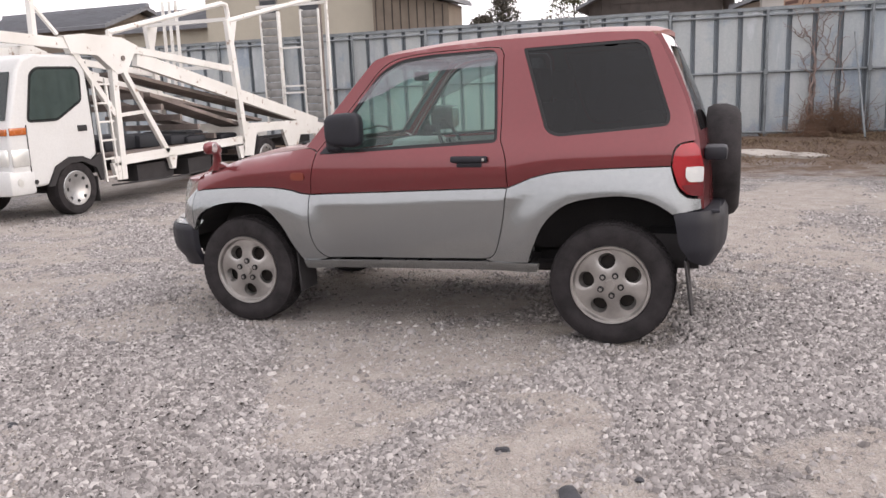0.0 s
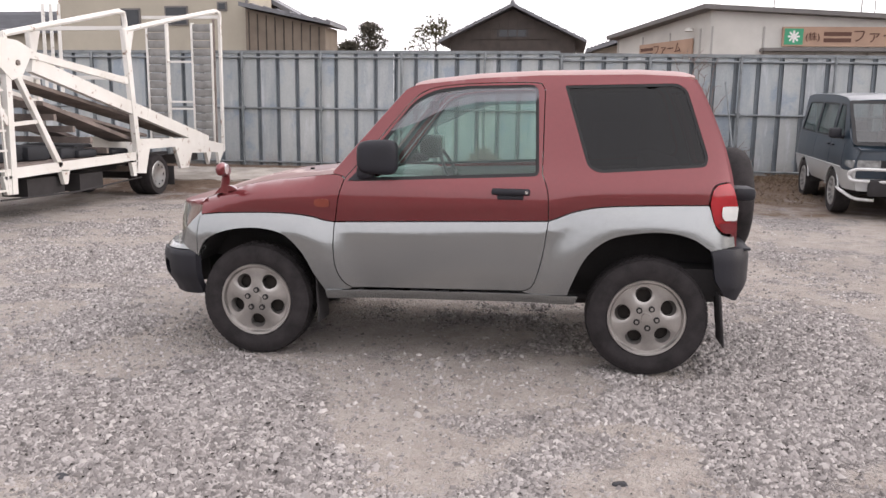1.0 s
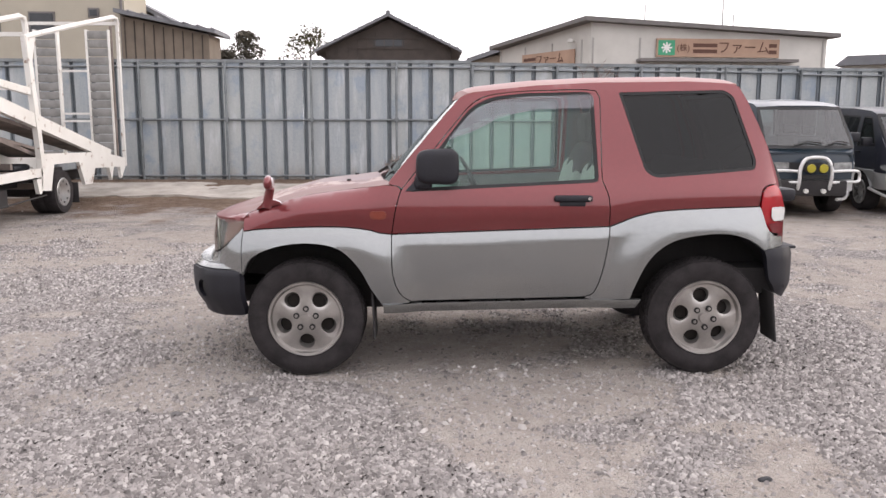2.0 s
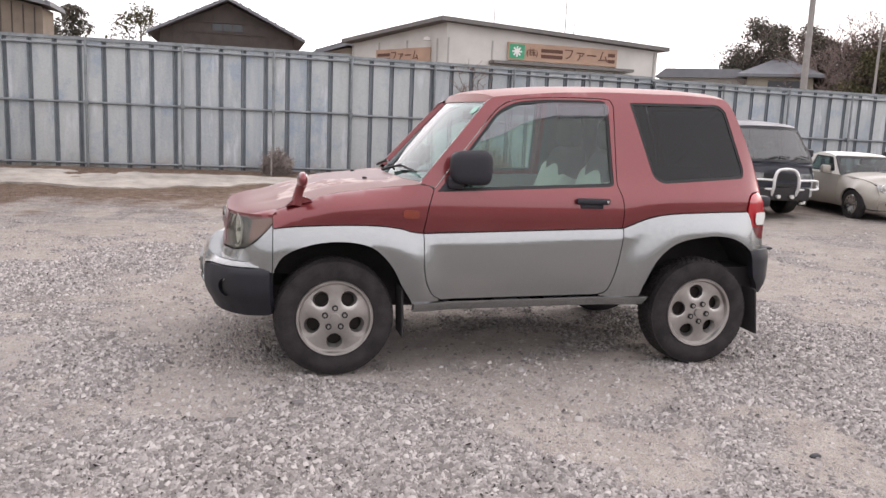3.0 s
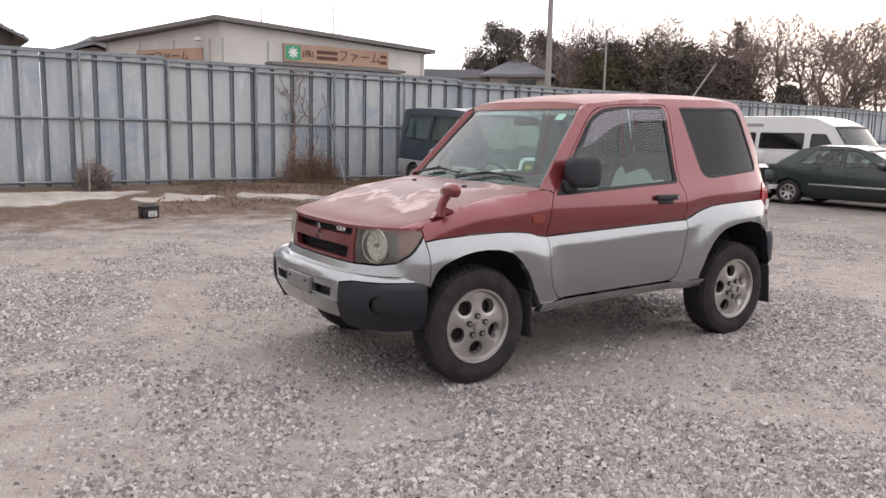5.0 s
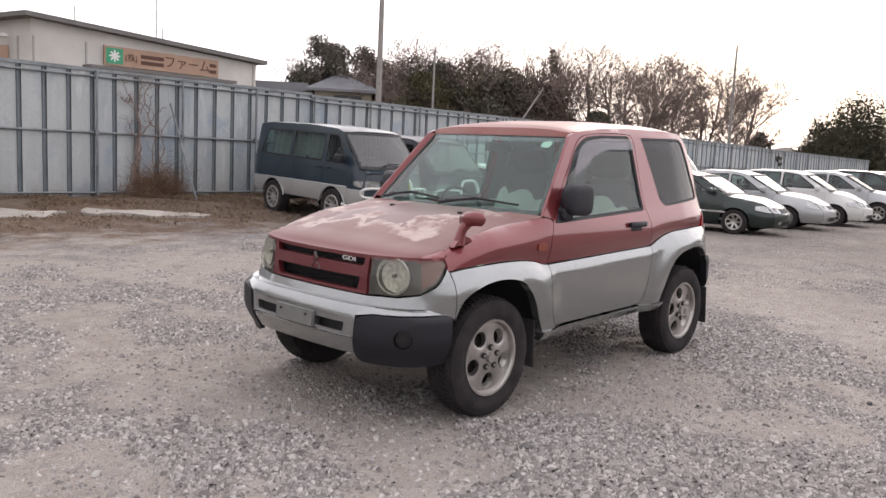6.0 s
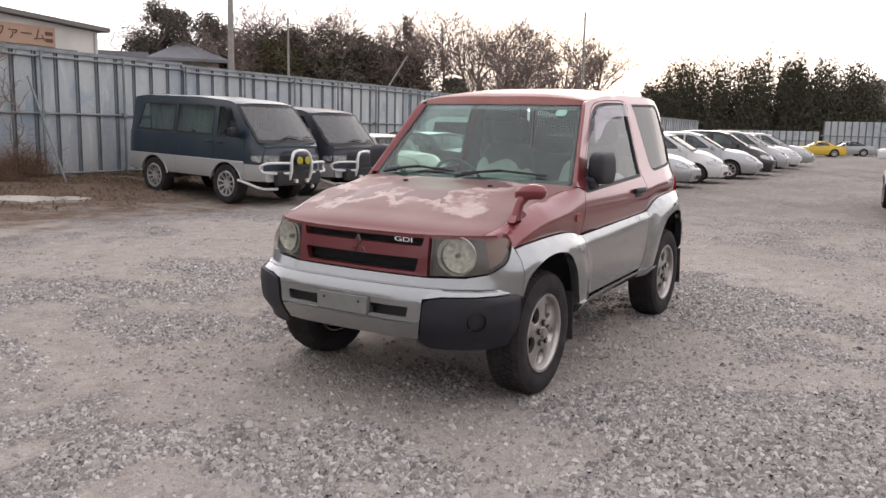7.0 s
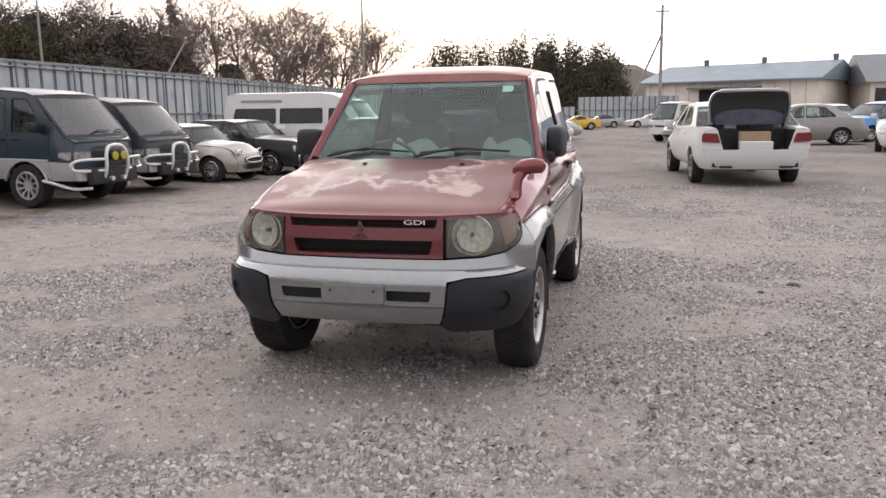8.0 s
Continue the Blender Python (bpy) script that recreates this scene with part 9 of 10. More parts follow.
build_pole(22.7, 25.1, 11.5, 0.16, "grey concrete utility pole behind the fence")
build_pole(25.5, 24.2, 6.3, 0.07, "thin grey pole behind the fence")
build_pole(33.2, 12.35, 6.9, 0.07, "thin tall pole behind the fence")
build_pole(58.5, -1.75, 8.8, 0.14, "utility pole with a leaning stay", True)
lean_pole = link_mesh("leaning_stick", cyl(bmesh.new(), (21.0, 15.6, 2.2), (22.0, 15.0, 4.0), 0.035, 0.03, 6), M_POLE)
tagged(lean_pole, "thin pale pole leaning behind the fence", "pole")
part("lower_length", cyl(bmesh.new(), (19.8, 16.3, 0), (21.0, 15.6, 2.2), 0.035, 0.035, 6), M_POLE, lean_pole)

# ---- trees ----
M_BARK = plain("grey_brown_bark", (0.11, 0.088, 0.08), 0.95, 0, 0.3, 3, 0.3)
M_TWIG = plain("brown_twigs", (0.25, 0.195, 0.175), 0.95, 0, 0.25, 3)


def leaf_mat(name, stops):
    m, n, b = node_mat(name)
    n.links.new(ramp(n, island_random(n), stops), b.inputs["Base Color"])
    set_in(b, Roughness=0.85)
    b.inputs["Specular IOR Level"].default_value = 0.2
    return m


M_EVERGREEN = leaf_mat("dark_evergreen_leaves", [(0.0, (0.058, 0.056, 0.046)), (0.5, (0.098, 0.090, 0.073)), (1.0, (0.15, 0.133, 0.105))])
M_OLIVE = leaf_mat("olive_leaves", [(0.0, (0.045, 0.045, 0.024)), (0.6, (0.09, 0.083, 0.045)), (1.0, (0.14, 0.118, 0.066))])
M_BAMBOO = leaf_mat("bamboo_leaves", [(0.0, (0.05, 0.05, 0.036)), (0.5, (0.078, 0.075, 0.053)), (1.0, (0.115, 0.105, 0.072))])
M_BRUSH = leaf_mat("brown_underwood", [(0.0, (0.095, 0.073, 0.062)), (0.6, (0.175, 0.135, 0.115)), (1.0, (0.27, 0.21, 0.178))])
M_DRYGRASS = leaf_mat("dry_grass", [(0.0, (0.09, 0.06, 0.042)), (0.5, (0.18, 0.13, 0.09)), (1.0, (0.28, 0.215, 0.15))])


def mesh_from(name, verts, faces, mat):
    me = bpy.data.meshes.new(name)
    me.from_pydata([tuple(v) for v in verts], [], faces)
    me.materials.append(mat)
    return me


def branch_mesh(name, segs, mat):
    """Tapered three- or five-sided lengths of wood."""
    vs, fs = [], []
    for p, q, r0, r1 in segs:
        d = q - p
        if d.length < 1e-5:
            continue
        a = d.cross(Vector((0.3, 0.1, 1) if abs(d.z) < 0.9 * d.length else (1, 0.2, 0))).normalized()
        c = d.cross(a).normalized()
        n = 5 if r0 > 0.04 else 3
        b = len(vs)
        for e, r in ((p, r0), (q, r1)):
            for j in range(n):
                t = 2 * math.pi * j / n
                vs.append(e + r * (math.cos(t) * a + math.sin(t) * c))
        for j in range(n):
            fs.append((b + j, b + (j + 1) % n, b + n + (j + 1) % n, b + n + j))
    return mesh_from(name, vs, fs, mat)


def grow(rng, segs, p, d, length, r, depth):
    """A limb that bends upwards and forks, down to fine twigs."""
    n = 4 if depth > 1 else 3
    for k in range(n):
        d = (d + Vector((rng.uniform(-1, 1), rng.uniform(-1, 1), rng.uniform(-0.5, 0.8))) * 0.2).normalized()
        q = p + d * length / n
        segs.append((p.copy(), q.copy(), max(r, 0.009), max(r * 0.85, 0.0068)))
        r *= 0.85
        p = q
        if depth > 0 and (k > 0 or depth < 3):
            for _ in range(rng.choice((1, 2, 2)) if depth < 3 else rng.choice((0, 1, 1, 2))):
                s = Vector((rng.uniform(-1, 1), rng.uniform(-1, 1), rng.uniform(-0.35, 0.75))).normalized()
                nd = (d * 0.55 + s * 0.75).normalized()
                grow(rng, segs, p.copy(), nd, length * rng.uniform(0.5, 0.72), r * rng.uniform(0.5, 0.7), depth - 1)


def bare_tree(seed, x, y, h, spread=0.30, label="bare winter tree with fine branches"):
    rng = random.Random(seed)
    t = thing("bare_tree", label, "tree", pose(x, y, 0), "trees beyond the fence")
    segs, trunk = [], []
    p = Vector((0, 0, -0.2))
    d = Vector((rng.uniform(-0.12, 0.12), rng.uniform(-0.12, 0.12), 1)).normalized()
    r = h * 0.020
    for k in range(6):
        q = p + d * h * 0.09
        trunk.append((p.copy(), q.copy(), r, r * 0.88))
        r *= 0.88
        p = q
        d = (d + Vector((rng.uniform(-0.16, 0.16), rng.uniform(-0.16, 0.16), 0.1))).normalized()
        if k > 1:
            for _ in range(2):
                a = rng.uniform(0, 6.28)
                nd = Vector((math.cos(a), math.sin(a), rng.uniform(0.35, 1.1))).normalized()
                grow(rng, segs, p.copy(), nd, h * spread * rng.uniform(0.8, 1.15), r * 0.6, 3)
    for _ in range(3):
        nd = (d + Vector((rng.uniform(-0.6, 0.6), rng.uniform(-0.6, 0.6), 0.3))).normalized()
        grow(rng, segs, p.copy(), nd, h * rng.uniform(0.26, 0.32), r * 0.8, 3)
    tops = sorted(s[1].z for s in segs)
    k = h / tops[int(len(tops) * 0.985)]
    for ob, nm, mat in ((trunk, "trunk", M_BARK), (segs, "crown", M_TWIG)):
        me = branch_mesh(nm, ob, mat)
        for v in me.vertices:
            v.co = v.co * k
        o = new(nm, me)
        o.parent = t
    return t


def leaf_cloud(rng, blobs, count, size, droop=0.3):
    """Small folded leaf clumps scattered in and on the blobs."""
    vs, fs = [], []
    weights = [b[1] * b[1] for b in blobs]
    for _ in range(count):
        c, r, sz = rng.choices(blobs, weights)[0]
        u = Vector((rng.gauss(0, 1), rng.gauss(0, 1), rng.gauss(0, 1))).normalized() * r * rng.uniform(0.45, 1.08)
        p = c + Vector((u.x, u.y, u.z * sz))
        a = Vector((rng.uniform(-1, 1), rng.uniform(-1, 1), rng.uniform(-0.8, 0.4) - droop)).normalized()
        b = a.cross(Vector((rng.uniform(-1, 1), rng.uniform(-1, 1), rng.uniform(-1, 1)))).normalized()
        s = size * rng.uniform(0.5, 1.3)
        i = len(vs)
        vs += [p - a * s, p + b * s * 0.4, p + a * s, p - b * s * 0.4]
        fs.append((i, i + 1, i + 2, i + 3))
    return vs, fs


def evergreen(seed, x, y, h, shape, mat, label, count=6000, size=0.12, wide=0.27):
    rng = random.Random(seed)
    t = thing("evergreen_tree", label, "tree", pose(x, y, 0), "trees beyond the fence")
    blobs = []
    if shape == "cone":
        for k in range(24):
            f = k / 23
            for _ in range(4):
                a = rng.uniform(0, 6.28)
                rad = h * 0.22 * (1 - f) ** 0.6 * rng.uniform(0.2, 1.0)
                blobs.append((Vector((rad * math.cos(a), rad * math.sin(a), h * (0.12 + 0.86 * f))), h * 0.05 * (1.3 - f) + 0.05, 0.7))
    else:
        for _ in range(34):
            a, f = rng.uniform(0, 6.28), rng.random()
            rad = h * wide * math.sqrt(rng.random()) * math.sqrt(max(0.08, 1 - (1.7 * (f - 0.35)) ** 2))
            blobs.append((Vector((rad * math.cos(a), rad * math.sin(a), h * (0.36 + 0.56 * f))), h * rng.uniform(0.065, 0.115), 0.7))
    vs, fs = leaf_cloud(rng, blobs, int(count * 1.6), size * 0.78)
    segs = [(Vector((0, 0, -0.2)), Vector((0.05, 0, h * 0.5)), h * 0.02, h * 0.013), (Vector((0.05, 0, h * 0.5)), Vector((0, 0.05, h * 0.93)), h * 0.013, 0.01)]
    for c, r, sz in blobs[::2]:
        segs.append((Vector((0.03, 0, max(0.3, c.z - h * 0.08))), c, h * 0.006, 0.006))
    for nm, me in (("trunk", branch_mesh("trunk", segs, M_BARK)), ("crown", mesh_from("crown", vs, fs, mat))):
        o = new(nm, me)
        o.parent = t
    return t


BARE = [(26.9, 36.6, 7.7), (30.7, 31.9, 7.4), (32.9, 31.4, 8.0), (32.1, 29.0, 7.4), (33.8, 28.5, 7.6), (33.1, 26.2, 7.4), (35.4, 25.0, 7.4), (34.7, 22.3, 7.1), (36.1, 22.0, 7.5),
        (35.9, 20.4, 7.3), (35.8, 18.9, 6.9), (37.0, 18.5, 6.6), (36.7, 16.8, 6.4), (38.1, 16.1, 6.5), (37.7, 14.8, 5.9), (38.4, 13.7, 5.6), (29.3, 33.2, 7.2), (38.0, 20.0, 6.6), (37.4, 15.6, 6.5), (38.7, 14.3, 6.1), (36.5, 19.6, 7.1), (35.3, 23.2, 7.5), (36.9, 17.6, 6.9)]
for k, (tx, ty, th) in enumerate(BARE):
    bare_tree(100 + k, tx, ty, th * 1.05, 0.22 if k == 0 else 0.27)
evergreen(1, 28.6, 36.9, 8.7, "round", M_EVERGREEN, "dark broad pine behind the tiled house", 9000, wide=0.22)
evergreen(2, 30.6, 35.0, 8.0, "round", M_EVERGREEN, "dark evergreen tree beside the pine", 6500, wide=0.17)
evergreen(3, 31.6, 29.9, 6.9, "round", M_EVERGREEN, "dark rounded evergreen in the wood", 6000, wide=0.2)
evergreen(4, 34.9, 23.9, 7.5, "cone", M_EVERGREEN, "tall dark cypress at the wood's edge", 8000, 0.11)
evergreen(5, 33.9, 19.9, 4.1, "round", M_EVERGREEN, "low dark evergreen bush", 3500)
evergreen(6, 30.3, 29.3, 6.3, "round", M_OLIVE, "olive green tree in the wood", 4500)
evergreen(7, 32.4, 25.6, 6.1, "round", M_EVERGREEN, "dark evergreen near the wood's edge", 5000)
evergreen(8, 38.6, 12.9, 3.3, "round", M_EVERGREEN, "small dark tree by the fence's end", 2500)
evergreen(9, -8.35, 36.0, 6.3, "round", M_EVERGREEN, "dark conifer beside the barn", 4500, 0.12, 0.13)
evergreen(10, -6.6, 46.5, 7.8, "round", M_OLIVE, "thin olive-leaved tree beside the barn", 2600, 0.14)
evergreen(11, -9.7, 36.5, 5.3, "round", M_EVERGREEN, "low dark tree beside the barn", 4000, wide=0.16)
evergreen(12, -17.5, 30.0, 8.0, "round", M_EVERGREEN, "dark evergreen behind the carrier", 5000)
evergreen(13, -4.2, 47.5, 6.0, "round", M_OLIVE, "small leafy tree by the barn", 1800, 0.14)


def build_underwood():
    """The thicket behind the fence, in clumps of evergreen, olive and brown."""
    rng = random.Random(77)
    clumps = {0: [], 1: [], 2: []}
    line = [(0.0, 28.6, 39.0, 6.6), (0.1, 31.0, 35.4, 6.9), (0.2, 31.6, 32.4, 6.8), (0.35, 31.4, 29.0, 6.6), (0.5, 32.6, 26.4, 6.4), (0.80, 34.2, 23.8, 5.6), (0.90, 35.0, 21.6, 3.9), (0.96, 35.8, 19.0, 2.8), (1.0, 38.2, 13.6, 2.3)]
    for k in range(400):
        t = rng.random()
        lx, ly, lz = (lerp_table([(q[0], q[j]) for q in line], t) for j in (1, 2, 3))
        top = lz * rng.uniform(0.6, 1.08)
        x, y = lx + rng.uniform(-0.8, 1.6), ly + rng.uniform(-0.8, 1.6)
        kind = rng.choices((0, 1, 2), (3, 2, 8))[0]
        z = top - 0.55
        while z > 0.8:
            clumps[kind].append((Vector((x + rng.uniform(-0.3, 0.3), y + rng.uniform(-0.3, 0.3), z)), rng.uniform(0.5, 0.85), 0.9))
            z -= 0.8
    for kind, m, lab in ((0, M_EVERGREEN, "dense dark evergreen underwood behind the fence"), (1, M_OLIVE, "olive green underwood behind the fence"), (2, M_BRUSH, "brown winter underwood behind the fence")):
        v, f = leaf_cloud(rng, clumps[kind], 150 * len(clumps[kind]), 0.085)
        o = new("underwood", mesh_from("underwood", v, f, m))
        tagged(o, lab, "underwood", kind="stuff")


build_underwood()


def build_bamboo():
    """Close-set culms with leafy, nodding plumes."""
    rng = random.Random(9)
    vs, fs, segs = [], [], []
    tops = sorted([(22.6, 4.6), (21.4, 5.6), (19.6, 7.0), (18.0, 8.3), (17.0, 7.0), (16.0, 7.5), (14.6, 8.1), (13.6, 7.2), (12.6, 7.9), (11.8, 7.4), (10.8, 8.6), (9.8, 7.3), (8.7, 8.1), (7.4, 7.0), (6.2, 7.4), (5.0, 6.6), (3.9, 7.4), (2.9, 6.6), (2.0, 6.0), (1.3, 4.6)])
    for k in range(260):
        y = rng.uniform(1.2, 22.4)
        h = lerp_table(tops, y) * (rng.uniform(0.94, 1.08) if k % 2 == 0 else rng.uniform(0.55, 0.95))
        x = 72.5 + rng.uniform(-1.5, 3)
        nod = Vector((rng.uniform(-0.3, 0.2), rng.uniform(-0.5, 0.5), 0))
        blobs = []
        for j in range(12):
            f = j / 11
            c = Vector((x, y, 0.6 + (h - 0.75) * f)) + nod * f * f
            blobs.append((c + Vector((rng.uniform(-0.25, 0.25), rng.uniform(-0.3, 0.3), 0)) * (1.2 - f), 0.85 * (1.1 - f) ** 0.6 + 0.30, 0.8))
        v, q = leaf_cloud(rng, blobs, 760, 0.125, 0.5)
        b = len(vs)
        vs += v
        fs += [tuple(i + b for i in g) for g in q]
        segs.append((Vector((x, y, 0)), Vector((x, y, h * 0.8)) + nod * 0.6, 0.04, 0.015))
        segs.append((Vector((x, y, h * 0.8)) + nod * 0.6, Vector((x, y, h)) + nod, 0.015, 0.006))
    o = new("bamboo_grove", mesh_from("bamboo_grove", vs, fs, M_BAMBOO))
    tagged(o, "tall dark bamboo grove behind the yard", "bamboo", kind="stuff")
    s = new("bamboo_stems", branch_mesh("bamboo_stems", segs, M_OLIVE))
    s.parent = o


build_bamboo()
hill = bmesh.new()
hv0 = []
for k in range(180):
    yy = -120 + k * 2.0
    hh = 7.0 + 3.0 * noise.noise(Vector((yy * 0.03, 1.3, 0))) + 1.2 * noise.noise(Vector((yy * 0.2, 4, 0))) + 7.5 * math.exp(-((yy - 14) / 18) ** 2) + 1.2 * noise.noise(Vector((yy * 0.7, 8, 0)))
    hv0.append([hill.verts.new((230 + 10 * j, yy, hh * math.sin(min(1, j / 3) * math.pi / 2) - (0.5 if j == 0 else 0))) for j in range(4)])
for a, b in zip(hv0, hv0[1:]):
    for j in range(3):
        hill.faces.new((a[j], a[j + 1], b[j + 1], b[j]))
far_hill = link_mesh("far_woods", hill, leaf_mat("hazy_far_woods", [(0.0, (0.13, 0.115, 0.10)), (1.0, (0.16, 0.14, 0.12))]))
tagged(far_hill, "low hazy woods on the horizon", "woods", kind="stuff")

# ---- small things in the yard ----


def broken_slab(outline, seed, label, lift=0.022):
    rng = random.Random(seed)
    pts = []
    for p in densify(outline, 0.22):
        pts.append((p[0] + rng.uniform(-0.06, 0.06), p[1] + rng.uniform(-0.07, 0.07) + 0.26 * noise.noise(Vector((p[0] * 1.7, p[1] * 1.7, seed)))))
    bm = sheet(pts, [], lambda x, y: (x, y, ground_z(x, y) + lift + 0.035 * noise.noise(Vector((x * 1.3, y * 1.3, seed))) + 0.02 * noise.noise(Vector((x * 5, y * 5, seed)))), lambda x, y: (0, 0, -0.10), 0.11, 0)
    tagged(link_mesh("concrete_slab", bm, M_CONCRETE, None, "", 30), label, "concrete slab", kind="structure")


broken_slab([(-14, 9.9), (-9, 9.55), (-4.4, 9.62), (-2.6, 9.38), (-1.2, 9.75), (0.2, 10.25), (0.9, 10.9), (-4, 11.2), (-14, 11.3)], 3, "broken pale concrete strip along the fence")
broken_slab([(2.3, 9.95), (3.2, 9.45), (4.15, 9.22), (4.35, 9.5), (3.4, 9.95), (2.5, 10.3)], 4, "broken concrete slab in dry grass", 0.04)
broken_slab([(0.4, 9.9), (1.6, 9.75), (2.1, 10.0), (1.2, 10.5)], 6, "small broken concrete slab", 0.025)


def build_battery():
    b = thing("car_battery", "old black car battery with a white label", "battery", pose(0.36, 8.36, 0.0, 0, 0, 18) @ Matrix.Scale(0.72, 4))
    part("case", box(bmesh.new(), -0.19, 0.19, -0.10, 0.10, 0.0, 0.21, 0.012), M_BLACKTRIM, b, "black ribbed case", 40)
    part("lid", box(bmesh.new(), -0.20, 0.20, -0.105, 0.105, 0.215, 0.27, 0.012), M_SEAL, b, "black lid", 40)
    part("label", new_box(-0.07, 0.13, -0.106, -0.102, 0.04, 0.16), M_PLATE, b, "white paper label")
    for k in range(3):
        part("label_bar", new_box(-0.05, 0.10, -0.109, -0.1065, 0.06 + 0.03 * k, 0.07 + 0.03 * k), M_SEAL, b)
    part("handle", tube(bmesh.new(), [(-0.16, 0, 0.265), (-0.15, 0, 0.30), (0.15, 0, 0.30), (0.16, 0, 0.265)], 0.01, 6), M_SEAL, b)
    for sx in (-0.13, 0.13):
        part("terminal", cyl(bmesh.new(), (sx, 0.05, 0.265), (sx, 0.05, 0.29), 0.014, seg=8), M_STEEL, b)


build_battery()


M_DRYTWIG = plain("red_brown_dry_stems", (0.20, 0.125, 0.085), 0.95, 0, 0.3, 4)


def build_climber():
    """A dead climber: twisted main stem, a few forks, and a dry heap at its foot."""
    rng = random.Random(21)
    c = thing("climbing_vine", "bare brown climber on the steel fence", "vine")

    def stem(pts, r0, r1, wob=0.03, name="stem"):
        path = curve_pts(pts, 6)
        out = []
        for k, (x, z) in enumerate(path):
            out.append((x + rng.uniform(-wob, wob), FENCE_Y - 0.07 - rng.uniform(0, 0.05), z))
        rad = [r0 + (r1 - r0) * k / (len(out) - 1) for k in range(len(out))]
        part(name, tube(bmesh.new(), out, rad, 5), M_TWIG, c, "", 60)
        return path

    stem([(4.27, 0.15), (4.31, 0.6), (4.27, 1.0), (4.33, 1.4), (4.30, 1.85)], 0.034, 0.022, 0.02)
    stem([(4.40, 0.15), (4.30, 0.7), (4.36, 1.2), (4.29, 1.6)], 0.026, 0.015, 0.03)
    stem([(4.22, 0.2), (4.25, 0.9), (4.29, 1.5)], 0.03, 0.018, 0.03)
    forks = [
        [(4.30, 1.75), (4.25, 2.0), (4.15, 2.2), (4.05, 2.36), (4.0, 2.5)],
        [(4.30, 1.8), (4.31, 2.1), (4.36, 2.4), (4.34, 2.62)],
        [(4.32, 1.45), (4.48, 1.62), (4.62, 1.85), (4.70, 2.15), (4.74, 2.4), (4.80, 2.62)],
        [(4.62, 0.2), (4.66, 0.8), (4.60, 1.2), (4.70, 1.6), (4.75, 2.05)],
        [(4.70, 1.6), (4.55, 1.75), (4.52, 2.0), (4.60, 2.3)],
        [(4.30, 1.4), (4.18, 1.5), (4.12, 1.7)],
        [(4.75, 0.9), (4.85, 1.2), (4.80, 1.5), (4.92, 1.8)],
        [(4.33, 1.9), (4.42, 2.1), (4.45, 2.35), (4.55, 2.5)],
        [(4.15, 2.2), (4.08, 2.1), (3.95, 2.2)],
        [(4.05, 0.25), (4.12, 0.6), (4.2, 0.95)],
    ]
    for f in forks:
        path = stem(f, 0.014, 0.006, 0.02)
        for _ in range(5):
            x, z = path[rng.randrange(2, len(path))]
            sg = rng.choice((-1, 1))
            stem([(x, z), (x + sg * rng.uniform(0.06, 0.14), z + rng.uniform(0.02, 0.16)), (x + sg * rng.uniform(0.12, 0.26), z + rng.uniform(0.1, 0.3))], 0.007, 0.003, 0.012, "twig")
    heap = []
    for _ in range(1700):
        h = abs(rng.gauss(0, 0.26))
        p = Vector((rng.gauss(4.62, 0.30) + 0.1 * h, FENCE_Y - 0.12 - abs(rng.gauss(0, 0.22)) * (1 - min(0.8, h)), 0.2 + h))
        d = Vector((rng.uniform(-1, 1), rng.uniform(-0.6, 0.3), rng.uniform(-0.3, 1))).normalized() * rng.uniform(0.1, 0.32)
        heap.append((p, p + d, 0.0045, 0.002))
    h = new("dry_heap", branch_mesh("dry_heap", heap, M_DRYTWIG))
    tagged(h, "reddish brown dry tangle at the climber's foot", "dry stems", kind="stuff")


build_climber()


M_BRUSHWOOD = plain("grey_brushwood", (0.26, 0.22, 0.20), 0.95, 0, 0.3, 4)


def build_brush_bundle():
    rng = random.Random(31)
    c = thing("brushwood_heap", "heap of grey dry brushwood by the fence", "brushwood")
    segs = []
    for _ in range(1800):
        a = rng.uniform(0, 6.28)
        r = 0.30 * math.sqrt(rng.random())
        p = Vector((0.12 + r * math.cos(a), 11.45 + 0.6 * r * math.sin(a), 0.2 + rng.uniform(0, 0.62) * (1 - r / 0.6)))
        d = Vector((rng.uniform(-1, 1), rng.uniform(-1, 1), rng.uniform(-0.5, 1))).normalized() * rng.uniform(0.06, 0.16)
        segs.append((p, p + d, 0.006, 0.003))
    o = new("brushwood", branch_mesh("brushwood", segs, M_BRUSHWOOD))
    o.parent = c
    part("stake", cyl(bmesh.new(), (0.0, 11.15, 0.1), (0.0, 11.17, 0.78), 0.014, seg=6), M_CONCRETE, c, "pale wooden stake")


build_brush_bundle()
prop = link_mesh("prop_pole", cyl(bmesh.new(), (5.16, 11.2, 0.15), (4.98, 11.98, 2.15), 0.02, 0.02, 8), M_STEEL)
tagged(prop, "thin steel prop leaning on the fence", "pole")


